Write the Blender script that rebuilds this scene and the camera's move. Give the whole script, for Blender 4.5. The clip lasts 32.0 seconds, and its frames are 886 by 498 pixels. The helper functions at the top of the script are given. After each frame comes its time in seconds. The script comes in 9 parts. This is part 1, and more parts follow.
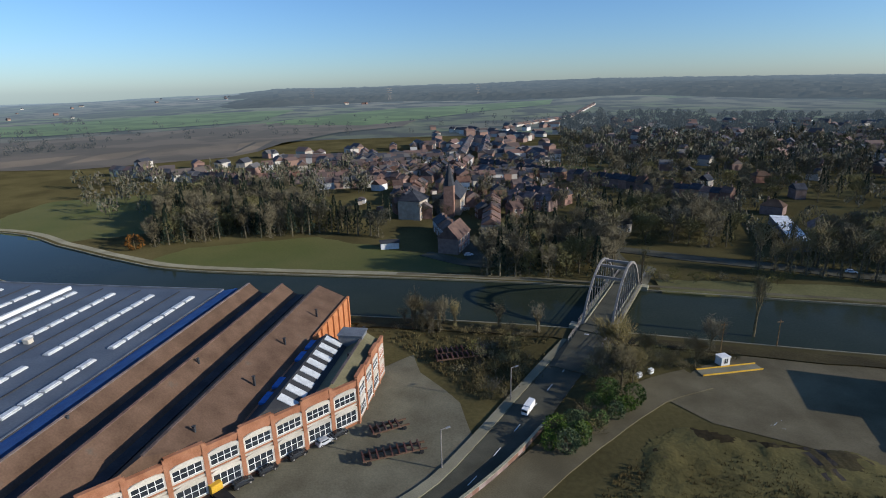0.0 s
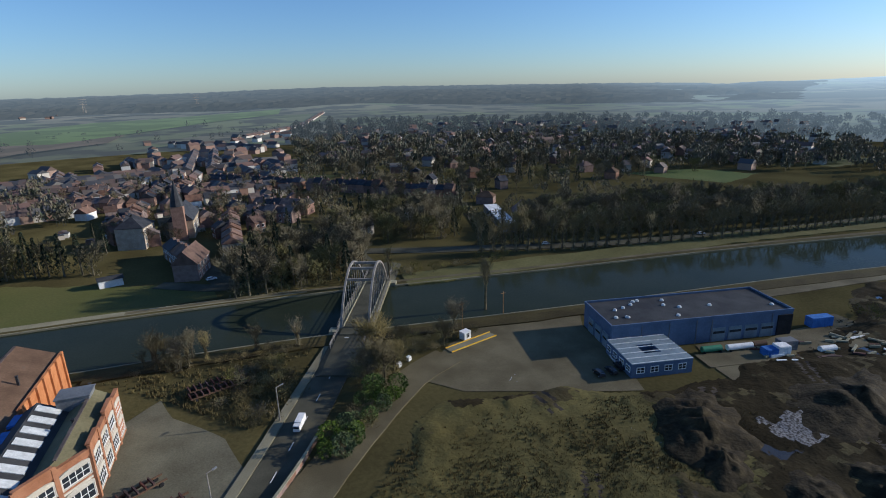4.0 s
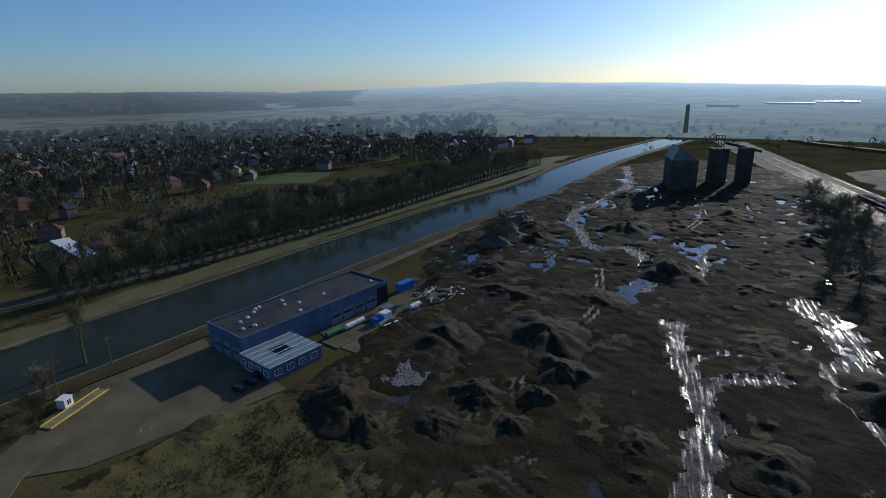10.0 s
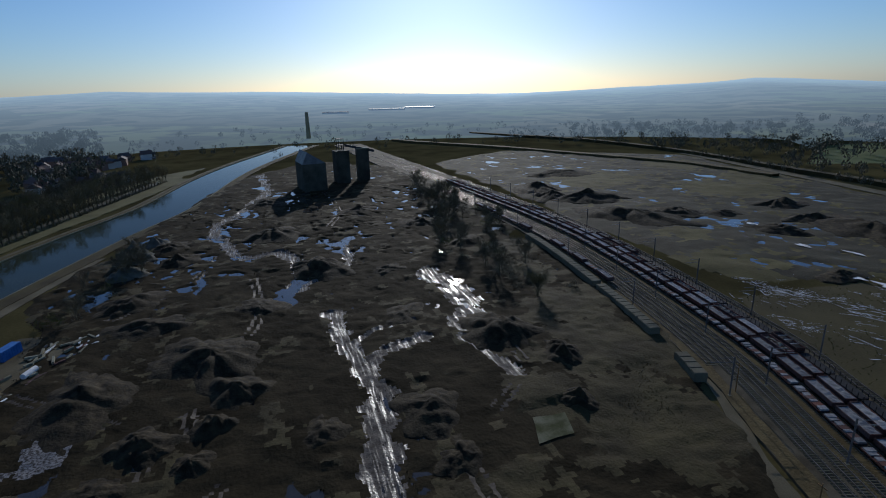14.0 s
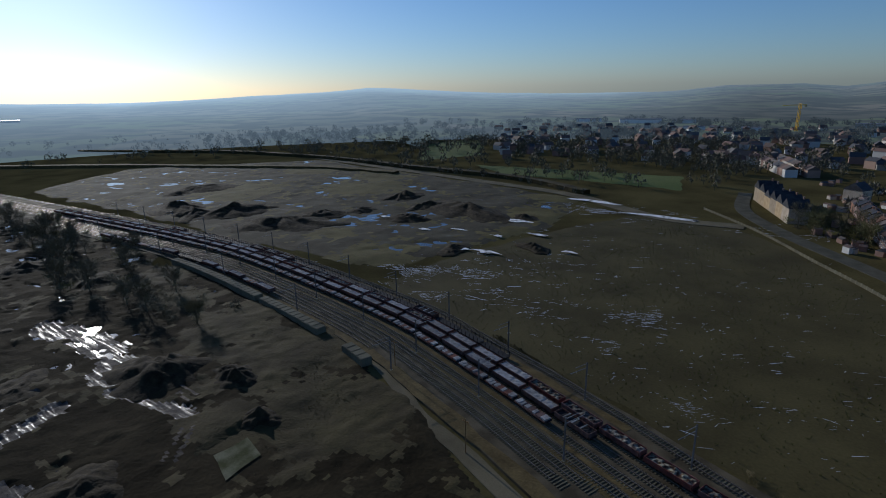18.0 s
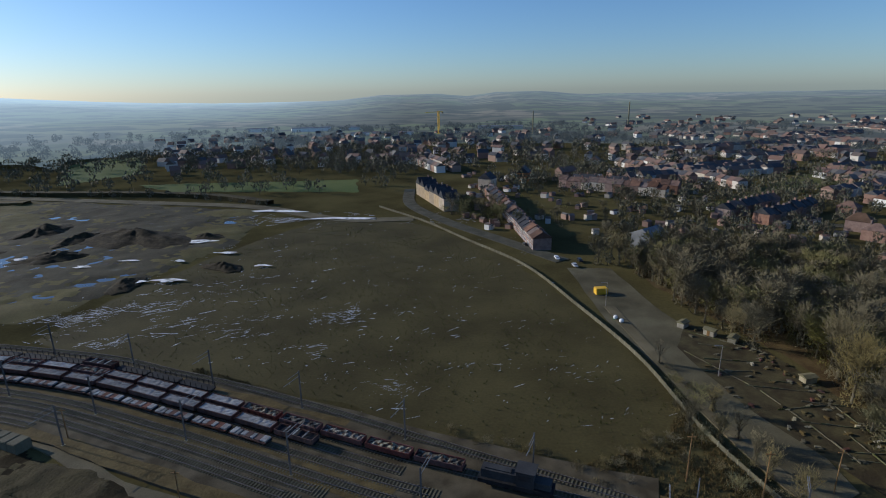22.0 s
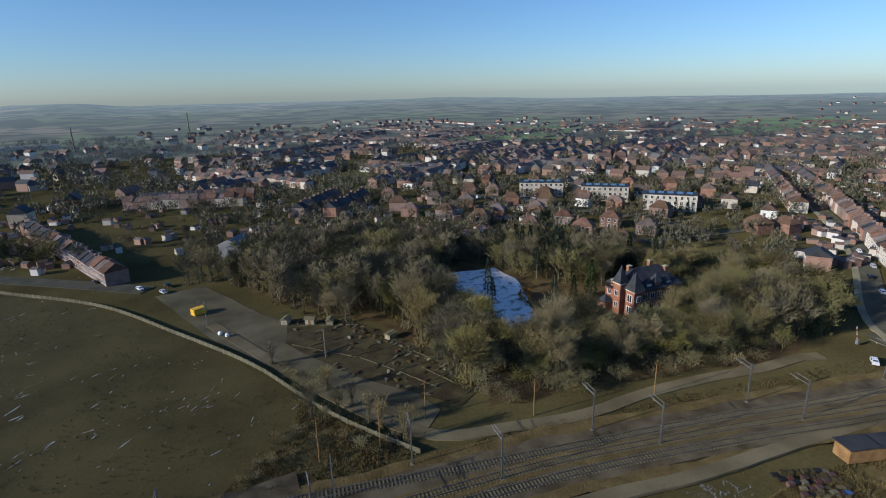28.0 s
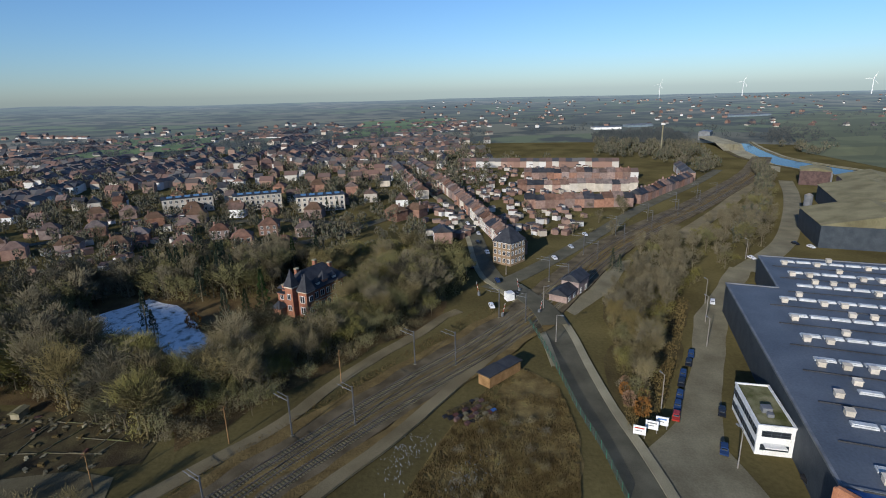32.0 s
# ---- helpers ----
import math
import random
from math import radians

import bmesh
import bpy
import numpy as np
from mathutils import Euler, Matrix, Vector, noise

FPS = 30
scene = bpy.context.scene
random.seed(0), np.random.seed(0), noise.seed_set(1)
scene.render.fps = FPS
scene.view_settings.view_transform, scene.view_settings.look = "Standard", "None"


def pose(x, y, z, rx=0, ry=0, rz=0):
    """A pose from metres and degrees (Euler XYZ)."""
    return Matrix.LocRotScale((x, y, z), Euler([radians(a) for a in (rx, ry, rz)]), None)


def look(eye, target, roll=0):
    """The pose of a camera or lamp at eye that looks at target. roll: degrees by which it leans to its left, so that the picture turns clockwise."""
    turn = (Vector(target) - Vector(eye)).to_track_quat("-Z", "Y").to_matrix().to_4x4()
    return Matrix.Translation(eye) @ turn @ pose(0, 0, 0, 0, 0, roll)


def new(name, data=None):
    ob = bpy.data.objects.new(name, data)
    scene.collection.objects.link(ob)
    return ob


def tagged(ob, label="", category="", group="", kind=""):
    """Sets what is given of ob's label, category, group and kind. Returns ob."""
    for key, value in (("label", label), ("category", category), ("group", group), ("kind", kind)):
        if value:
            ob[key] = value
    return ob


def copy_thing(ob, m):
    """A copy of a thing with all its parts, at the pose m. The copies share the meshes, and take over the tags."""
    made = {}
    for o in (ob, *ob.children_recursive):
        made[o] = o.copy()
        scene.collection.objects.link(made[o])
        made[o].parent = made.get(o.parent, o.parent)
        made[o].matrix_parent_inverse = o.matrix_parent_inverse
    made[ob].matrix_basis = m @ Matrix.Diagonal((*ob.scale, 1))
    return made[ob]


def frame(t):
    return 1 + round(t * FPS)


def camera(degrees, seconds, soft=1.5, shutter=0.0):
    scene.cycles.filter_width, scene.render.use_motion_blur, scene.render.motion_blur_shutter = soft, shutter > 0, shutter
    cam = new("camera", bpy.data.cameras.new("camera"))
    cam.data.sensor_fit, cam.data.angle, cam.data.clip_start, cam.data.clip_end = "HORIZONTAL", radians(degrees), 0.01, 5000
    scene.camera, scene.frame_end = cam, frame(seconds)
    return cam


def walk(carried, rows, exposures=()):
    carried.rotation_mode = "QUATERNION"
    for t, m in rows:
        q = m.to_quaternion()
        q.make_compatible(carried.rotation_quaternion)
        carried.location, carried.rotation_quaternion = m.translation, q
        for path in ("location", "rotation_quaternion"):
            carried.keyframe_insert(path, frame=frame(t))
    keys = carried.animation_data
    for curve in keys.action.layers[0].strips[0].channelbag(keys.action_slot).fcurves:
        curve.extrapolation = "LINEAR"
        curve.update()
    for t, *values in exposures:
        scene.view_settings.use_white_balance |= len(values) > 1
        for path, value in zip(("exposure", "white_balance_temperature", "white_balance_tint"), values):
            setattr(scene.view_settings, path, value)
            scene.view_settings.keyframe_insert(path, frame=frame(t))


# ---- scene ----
cam = camera(79.24, 32.0, 1.0)
PATH = [
    (0.0, 0.00, 0.00, 60.00, 72.967, 1.265, 0.000),
    (0.5, 0.21, -0.06, 60.03, 72.954, 1.444, -4.240),
    (1.0, 0.35, -0.12, 60.06, 72.961, 1.475, -8.774),
    (1.5, 0.41, -0.19, 60.09, 72.967, 1.515, -12.504),
    (2.0, 0.42, -0.31, 60.13, 73.022, 1.533, -16.275),
    (2.5, 0.39, -0.48, 60.19, 73.081, 1.532, -19.467),
    (4.5, -0.04, -1.23, 60.39, 73.231, 1.419, -30.572),
    (5.0, -0.23, -1.24, 60.43, 73.237, 1.407, -34.005),
    (5.5, -0.44, -1.10, 60.51, 73.202, 1.350, -37.307),
    (6.0, -0.61, -0.94, 60.59, 73.174, 1.278, -40.355),
    (6.5, -0.75, -0.86, 60.69, 73.179, 1.259, -43.238),
    (7.0, -0.89, -0.88, 60.80, 73.185, 1.189, -46.304),
    (7.5, -1.04, -0.94, 60.92, 73.164, 1.179, -49.255),
    (8.0, -1.17, -1.03, 61.00, 73.165, 1.134, -52.269),
    (8.5, -1.27, -1.12, 61.05, 73.144, 1.120, -55.514),
    (9.0, -1.42, -1.16, 61.02, 73.119, 1.113, -60.015),
    (9.5, -1.60, -1.11, 60.93, 73.078, 1.177, -64.743),
    (10.0, -1.74, -1.05, 60.80, 73.076, 1.163, -69.633),
    (10.5, -1.89, -1.04, 60.70, 73.072, 1.129, -73.949),
    (11.0, -2.09, -1.10, 60.63, 73.093, 1.198, -78.804),
    (11.5, -2.29, -1.15, 60.56, 73.097, 1.250, -83.096),
    (12.0, -2.47, -1.17, 60.49, 73.116, 1.218, -87.982),
    (12.5, -2.59, -1.17, 60.44, 73.123, 1.286, -92.272),
    (13.0, -2.72, -1.16, 60.42, 73.134, 1.341, -97.648),
    (13.5, -2.83, -1.13, 60.40, 73.170, 1.329, -102.503),
    (14.0, -2.92, -1.14, 60.43, 73.171, 1.369, -107.440),
    (14.5, -3.06, -1.24, 60.53, 73.147, 1.361, -112.042),
    (16.5, -3.81, -2.12, 61.15, 73.104, 1.237, -129.968),
    (17.0, -4.03, -2.20, 61.26, 73.113, 1.138, -134.898),
    (17.5, -4.20, -2.16, 61.36, 73.163, 1.076, -139.431),
    (18.0, -4.26, -2.06, 61.45, 73.224, 1.085, -144.108),
    (18.5, -4.26, -1.96, 61.52, 73.257, 1.047, -148.455),
    (19.0, -4.22, -1.90, 61.55, 73.286, 0.984, -153.090),
    (19.5, -4.20, -1.85, 61.55, 73.322, 0.944, -157.180),
    (20.0, -4.20, -1.78, 61.53, 73.394, 0.863, -161.267),
    (20.5, -4.27, -1.71, 61.50, 73.449, 0.880, -165.005),
    (21.0, -4.42, -1.58, 61.51, 73.510, 0.887, -169.091),
    (21.5, -4.63, -1.49, 61.55, 73.547, 0.883, -173.167),
    (22.0, -4.79, -1.48, 61.63, 73.587, 0.904, -177.384),
    (22.5, -4.89, -1.43, 61.72, 73.598, 0.973, -181.156),
    (23.0, -4.99, -1.39, 61.82, 73.634, 0.961, -185.187),
    (23.5, -5.05, -1.39, 61.86, 73.619, 1.010, -188.683),
    (24.0, -5.12, -1.42, 61.85, 73.657, 1.024, -192.189),
    (24.5, -5.18, -1.45, 61.80, 73.673, 1.019, -195.342),
    (25.0, -5.23, -1.49, 61.68, 73.712, 1.012, -198.677),
    (25.5, -5.29, -1.51, 61.54, 73.756, 0.971, -201.625),
    (27.5, -5.56, -1.50, 60.98, 73.879, 1.179, -216.270),
    (28.0, -5.55, -1.48, 60.98, 73.848, 1.258, -220.891),
    (28.5, -5.43, -1.42, 61.08, 73.836, 1.285, -225.156),
    (29.0, -5.29, -1.37, 61.21, 73.819, 1.312, -229.723),
    (29.5, -5.13, -1.34, 61.30, 73.822, 1.360, -233.702),
    (30.0, -4.93, -1.29, 61.34, 73.808, 1.377, -238.254),
    (30.5, -4.71, -1.26, 61.35, 73.779, 1.379, -242.863),
    (31.0, -4.49, -1.26, 61.35, 73.765, 1.413, -247.802),
    (31.5, -4.36, -1.28, 61.37, 73.720, 1.406, -252.453),
    (32.0, -4.29, -1.30, 61.39, 73.652, 1.469, -257.331),
]
PLAN = 1.12        # metres to one unit of the plan below
walk(cam, [(t, pose(x * PLAN, y * PLAN, z * PLAN, a, b, c)) for t, x, y, z, a, b, c in PATH],
     [(0, 0.0, 5900, 10), (5, -0.1, 5900, 10), (9, -0.5, 5700, 10), (13, -0.9, 5600, 10), (17, -0.95, 5600, 10), (19, -0.8, 5700, 10), (22, -0.28, 5900, 10), (25, -0.05, 5900, 10), (29, -0.06, 5900, 10), (32, -0.16, 5900, 10)])

# ---- light ----
SUN_AZ, SUN_EL = 107.5, 19.0        # clockwise from +Y, above the horizon
world = bpy.data.worlds.new("winter_sky")
scene.world = world
world.use_nodes = True
wn = world.node_tree.nodes
sky = wn.new("ShaderNodeTexSky")
sky.sky_type = "NISHITA"
sky.sun_disc = False
sky.sun_elevation, sky.sun_rotation = radians(SUN_EL), radians(SUN_AZ)
sky.altitude, sky.air_density, sky.dust_density, sky.ozone_density = 100, 1.0, 0.45, 4.5
wn["Background"].inputs[1].default_value = 0.132
tint = wn.new("ShaderNodeMix")
tint.data_type, tint.blend_type = "RGBA", "MULTIPLY"
tint.inputs["Factor"].default_value = 1.0
tint.inputs["B"].default_value = (0.88, 0.955, 1.06, 1)
world.node_tree.links.new(sky.outputs[0], tint.inputs["A"])
world.node_tree.links.new(tint.outputs["Result"], wn["Background"].inputs[0])
sun = new("sun", bpy.data.lights.new("sun", "SUN"))
sun.data.energy, sun.data.angle, sun.data.color = 5.0, radians(0.5), (1.0, 0.9, 0.75)
az, el = radians(SUN_AZ), radians(SUN_EL)
sun.matrix_world = look((math.sin(az) * 900, math.cos(az) * 900, 900 * math.tan(el)), (0, 0, 0))
scene.view_settings.exposure = 0.0

# ---- materials ----
def mat(name, a, b, scale=0.3, rough=0.9, metal=0.0, bump=0.2, fine=8.0, c=None, cut=(0.35, 0.65), spec=0.12, vary=0.0):
    """A surface of two mixed colours: a broad stain noise and a fine grain; vary: difference from object to object."""
    if rough > 0.85 and not any(q in name for q in ("brick", "tile", "roof", "render", "rubble", "ore")):      # earth and plants keep little blue
        a, b, c = [q and (q[0], q[1], q[2] * 0.8) for q in (a, b, c)]
    m = bpy.data.materials.new(name)
    m.use_nodes = True
    nt = m.node_tree
    n, l = nt.nodes, nt.links
    bs = n["Principled BSDF"]
    co = n.new("ShaderNodeNewGeometry")
    n1 = n.new("ShaderNodeTexNoise")
    n1.inputs["Scale"].default_value, n1.inputs["Detail"].default_value = scale, 6
    l.new(co.outputs["Position"], n1.inputs["Vector"])
    ramp = n.new("ShaderNodeValToRGB")
    ramp.color_ramp.elements[0].position, ramp.color_ramp.elements[1].position = cut
    ramp.color_ramp.elements[0].color, ramp.color_ramp.elements[1].color = (*a, 1), (*b, 1)
    if c:
        e = ramp.color_ramp.elements.new(min(cut[1] + 0.12, 1.0))
        e.color = (*c, 1)
    l.new(n1.outputs["Fac"], ramp.inputs["Fac"])
    n2 = n.new("ShaderNodeTexNoise")
    n2.inputs["Scale"].default_value, n2.inputs["Detail"].default_value = fine, 3
    l.new(co.outputs["Position"], n2.inputs["Vector"])
    mr = n.new("ShaderNodeMapRange")
    mr.inputs["To Min"].default_value, mr.inputs["To Max"].default_value = 0.7, 1.3
    l.new(n2.outputs["Fac"], mr.inputs["Value"])
    mul = n.new("ShaderNodeMix")
    mul.data_type, mul.blend_type = "RGBA", "MULTIPLY"
    mul.inputs["Factor"].default_value = 1.0
    l.new(ramp.outputs["Color"], mul.inputs["A"])
    l.new(mr.outputs["Result"], mul.inputs["B"])
    out = mul.outputs["Result"]
    if vary:
        oi = n.new("ShaderNodeObjectInfo")
        v2 = n.new("ShaderNodeMapRange")
        v2.inputs["To Min"].default_value, v2.inputs["To Max"].default_value = 1 - vary, 1 + vary
        l.new(oi.outputs["Random"], v2.inputs["Value"])
        hs = n.new("ShaderNodeHueSaturation")
        fr = n.new("ShaderNodeMath")
        fr.operation = "PINGPONG"
        fr.inputs[1].default_value = 0.13
        l.new(oi.outputs["Random"], fr.inputs[0])
        v3 = n.new("ShaderNodeMapRange")
        v3.inputs["From Max"].default_value = 0.13
        v3.inputs["To Min"].default_value, v3.inputs["To Max"].default_value = 1 - 1.6 * vary, 1 + 0.4 * vary
        l.new(fr.outputs["Value"], v3.inputs["Value"])
        l.new(v3.outputs["Result"], hs.inputs["Saturation"])
        l.new(v2.outputs["Result"], hs.inputs["Value"])
        l.new(out, hs.inputs["Color"])
        out = hs.outputs["Color"]
    l.new(out, bs.inputs["Base Color"])
    bs.inputs["Roughness"].default_value, bs.inputs["Metallic"].default_value = rough, metal
    bs.inputs["Specular IOR Level"].default_value = spec
    if rough > 0.85:      # soil, grass and twigs throw light back towards the sun
        bs.inputs["Diffuse Roughness"].default_value = 0.35
    if bump:
        bp = n.new("ShaderNodeBump")
        bp.inputs["Strength"].default_value, bp.inputs["Distance"].default_value = bump, 0.2
        l.new(n2.outputs["Fac"], bp.inputs["Height"])
        l.new(bp.outputs["Normal"], bs.inputs["Normal"])
    return m


M_LAND = mat("winter_land", (0.066, 0.055, 0.03), (0.115, 0.096, 0.05), 0.03, fine=1.0, spec=0.0, rough=1.0, bump=0.5)
M_GRASS = mat("winter_grass", (0.058, 0.046, 0.02), (0.09, 0.073, 0.033), 0.05, fine=1.5)
M_MEADOW = mat("damp_meadow", (0.105, 0.1, 0.042), (0.078, 0.086, 0.03), 0.03, fine=1.2)
M_CROP = mat("green_winter_crop", (0.085, 0.115, 0.034), (0.125, 0.145, 0.05), 0.02, fine=0.6)
M_PLOUGH = mat("ploughed_soil", (0.09, 0.06, 0.04), (0.12, 0.085, 0.055), 0.02, fine=0.5)
M_ASPHALT = mat("worn_asphalt", (0.065, 0.061, 0.053), (0.105, 0.099, 0.087), 0.15, fine=6)
M_CONCRETE = mat("weathered_concrete", (0.19, 0.17, 0.138), (0.28, 0.255, 0.212), 0.12, fine=5)
M_DIRTROAD = mat("pale_dirt_road", (0.105, 0.086, 0.06), (0.18, 0.15, 0.11), 0.09, fine=4)
M_BALLAST = mat("brown_track_ballast", (0.058, 0.045, 0.032), (0.128, 0.104, 0.08), 0.2, fine=6)
M_WATER = mat("canal_water", (0.026, 0.033, 0.021), (0.033, 0.04, 0.026), 0.05, rough=0.06, bump=0.02, fine=1.5, spec=0.025)
M_BRICK = mat("red_brick", (0.22, 0.125, 0.09), (0.3, 0.18, 0.13), 0.6, fine=6, vary=0.3)
M_TILE = mat("clay_roof_tiles", (0.11, 0.068, 0.052), (0.19, 0.112, 0.08), 0.4, fine=5, vary=0.35)
M_SLATE = mat("dark_slate", (0.03, 0.032, 0.038), (0.055, 0.056, 0.062), 0.4, rough=0.6, fine=5, vary=0.2)
M_RUSTROOF = mat("rusty_brown_roof", (0.1, 0.062, 0.04), (0.152, 0.095, 0.062), 0.25, fine=3, c=(0.12, 0.1, 0.075))
M_BLUEROOF = mat("blue_grey_membrane", (0.09, 0.103, 0.122), (0.128, 0.143, 0.165), 0.1, rough=0.5, fine=2)
M_BLUEWALL = mat("blue_sheet_wall", (0.085, 0.12, 0.185), (0.115, 0.155, 0.23), 0.2, rough=0.5, fine=2)
M_WHITE = mat("white_paint", (0.68, 0.67, 0.64), (0.8, 0.79, 0.76), 0.5, rough=0.6, fine=4)
M_DARK = mat("dark_roofing", (0.035, 0.035, 0.037), (0.06, 0.06, 0.06), 0.2, rough=0.7, fine=3)
M_BARK = mat("bare_twigs", (0.13, 0.104, 0.058), (0.185, 0.15, 0.085), 0.3, fine=2, bump=0, vary=0.22)
M_STEEL = mat("weathered_steel", (0.2, 0.18, 0.155), (0.28, 0.255, 0.225), 0.5, rough=0.5, fine=3)
M_MUD = mat("dark_wet_mud", (0.025, 0.019, 0.012), (0.052, 0.04, 0.026), 0.07, rough=0.9, fine=1.2, bump=0.9, c=(0.082, 0.064, 0.042), spec=0.03)
M_STONE = mat("pale_stone_edging", (0.26, 0.24, 0.2), (0.38, 0.35, 0.3), 0.5, fine=4)
M_VERGE = mat("dry_grass_slope", (0.11, 0.1, 0.045), (0.16, 0.145, 0.07), 0.06, fine=1.2)
M_STRAW = mat("brown_tussock_grass", (0.08, 0.056, 0.026), (0.165, 0.12, 0.06), 0.25, fine=1.8, bump=0.8, cut=(0.3, 0.75))
M_YARD = mat("stained_yard_concrete", (0.11, 0.098, 0.08), (0.185, 0.168, 0.14), 0.12, fine=2.5, cut=(0.3, 0.7))
M_SOIL = mat("dug_garden_soil", (0.04, 0.03, 0.02), (0.085, 0.07, 0.04), 0.2, fine=2.5, bump=0.6)
M_ROUGH = mat("rank_dead_grass", (0.042, 0.032, 0.017), (0.085, 0.067, 0.032), 0.09, fine=1.6, bump=0.8, cut=(0.3, 0.7), c=(0.1, 0.085, 0.038))
M_REED = mat("dry_reeds", (0.085, 0.06, 0.028), (0.17, 0.13, 0.065), 0.3, fine=2, bump=0, c=(0.13, 0.12, 0.05))
M_ORANGEBRICK = mat("warm_red_brick", (0.26, 0.112, 0.07), (0.34, 0.155, 0.092), 0.6, fine=6)
M_LOT = mat("damp_gravel_lot", (0.08, 0.068, 0.048), (0.145, 0.126, 0.093), 0.08, fine=3, bump=0.5)
M_FROSTSOIL = mat("frosted_bare_soil", (0.046, 0.038, 0.026), (0.085, 0.074, 0.055), 0.06, fine=1.4, bump=0.8, c=(0.13, 0.125, 0.12))
M_TURF = mat("olive_rough_turf", (0.085, 0.068, 0.026), (0.145, 0.12, 0.052), 0.07, fine=1.4, bump=0.7, cut=(0.3, 0.7), c=(0.1, 0.115, 0.036))
M_SNOWLAWN = mat("broken_snow_on_lawn", (0.15, 0.15, 0.11), (0.8, 0.79, 0.77), 0.35, rough=0.8, fine=3, cut=(0.3, 0.5))
M_GREENWIRE = mat("dull_green_wire", (0.05, 0.07, 0.055), (0.08, 0.1, 0.08), 0.6, rough=0.6, fine=4)
M_SNOW = mat("thin_old_snow", (0.55, 0.6, 0.68), (0.75, 0.78, 0.82), 0.3, rough=0.7, fine=3, cut=(0.3, 0.6))
M_LEAVES = mat("fallen_leaves", (0.07, 0.045, 0.025), (0.12, 0.085, 0.045), 0.2, fine=3, bump=0.5)
M_MOSS = mat("mossy_concrete", (0.06, 0.064, 0.024), (0.19, 0.18, 0.13), 0.3, fine=3)
M_RUBBLE = mat("pale_rubble", (0.07, 0.06, 0.05), (0.3, 0.28, 0.26), 1.8, fine=3, bump=0.8, cut=(0.4, 0.6))
M_HEAP = mat("weedy_dark_soil", (0.02, 0.015, 0.01), (0.06, 0.044, 0.027), 0.5, fine=1.6, bump=0.9, c=(0.095, 0.07, 0.04))
M_RUT = mat("wheel_rut_mud", (0.03, 0.023, 0.017), (0.075, 0.06, 0.045), 0.8, rough=0.7, fine=3)
M_GRAVEL = mat("grey_gravel", (0.1, 0.09, 0.085), (0.15, 0.14, 0.13), 0.4, fine=4, bump=0.5)
M_PUDDLE = mat("puddle_water", (0.03, 0.026, 0.02), (0.045, 0.038, 0.03), 0.3, rough=0.07, bump=0.03, fine=2, spec=0.5)
M_WETMUD = mat("wet_rutted_mud", (0.035, 0.028, 0.022), (0.1, 0.085, 0.07), 0.5, rough=0.6, bump=0.8, fine=2.2, spec=0.4)


def rutted(m, turn):
    """Makes long shining ruts: the gloss follows a stretched noise."""
    n, l = m.node_tree.nodes, m.node_tree.links
    g = n.new("ShaderNodeNewGeometry")
    mp = n.new("ShaderNodeMapping")
    mp.inputs["Rotation"].default_value = (0, 0, turn)
    mp.inputs["Scale"].default_value = (0.12, 1.6, 1)
    no = n.new("ShaderNodeTexNoise")
    no.inputs["Scale"].default_value, no.inputs["Detail"].default_value = 1.0, 5
    mr = n.new("ShaderNodeMapRange")
    mr.inputs["From Min"].default_value, mr.inputs["From Max"].default_value = 0.48, 0.62
    mr.inputs["To Min"].default_value, mr.inputs["To Max"].default_value = 0.95, 0.3
    l.new(g.outputs["Position"], mp.inputs["Vector"])
    l.new(mp.outputs["Vector"], no.inputs["Vector"])
    l.new(no.outputs["Fac"], mr.inputs["Value"])
    l.new(mr.outputs["Result"], n["Principled BSDF"].inputs["Roughness"])


rutted(M_WETMUD, 0.0)
M_PINE = mat("dark_evergreen", (0.014, 0.026, 0.012), (0.03, 0.05, 0.022), 0.4, fine=3, bump=0, vary=0.3)
M_IVY = mat("dark_ivy", (0.055, 0.085, 0.016), (0.1, 0.145, 0.03), 0.4, fine=3, bump=0, vary=0.25)
M_OLIVE = mat("olive_twigs", (0.13, 0.116, 0.045), (0.185, 0.165, 0.07), 0.3, fine=2, bump=0, vary=0.18)
M_RUSTTREE = mat("russet_leaves", (0.16, 0.07, 0.025), (0.22, 0.11, 0.04), 0.4, fine=3, bump=0, vary=0.2)
M_TRUNK = mat("grey_bark", (0.095, 0.075, 0.05), (0.17, 0.138, 0.095), 0.8, fine=5, vary=0.2)
M_PALEBRICK = mat("yellow_brick", (0.38, 0.28, 0.17), (0.48, 0.37, 0.24), 0.5, fine=5, vary=0.2)
M_BROWNBRICK = mat("brown_yellow_brick", (0.22, 0.15, 0.09), (0.31, 0.22, 0.13), 0.5, fine=5)
M_FACTORYBRICK = mat("sunlit_factory_brick", (0.29, 0.125, 0.065), (0.38, 0.18, 0.1), 0.5, fine=5)
M_BLUEGLAZE = mat("blue_corrugated_glazing", (0.06, 0.12, 0.27), (0.1, 0.18, 0.36), 0.4, rough=0.5, fine=3)
M_MASTSTEEL = mat("dull_mast_steel", (0.09, 0.088, 0.085), (0.14, 0.138, 0.135), 0.3, rough=0.6, fine=3)
M_GREYPLANK = mat("grey_weathered_planks", (0.2, 0.17, 0.135), (0.34, 0.3, 0.25), 0.5, fine=5, vary=0.3)
M_CREAM = mat("cream_render", (0.46, 0.41, 0.33), (0.58, 0.52, 0.43), 0.4, fine=4, vary=0.12)
M_ORANGE = mat("orange_brick", (0.42, 0.16, 0.06), (0.5, 0.21, 0.09), 0.5, fine=5)
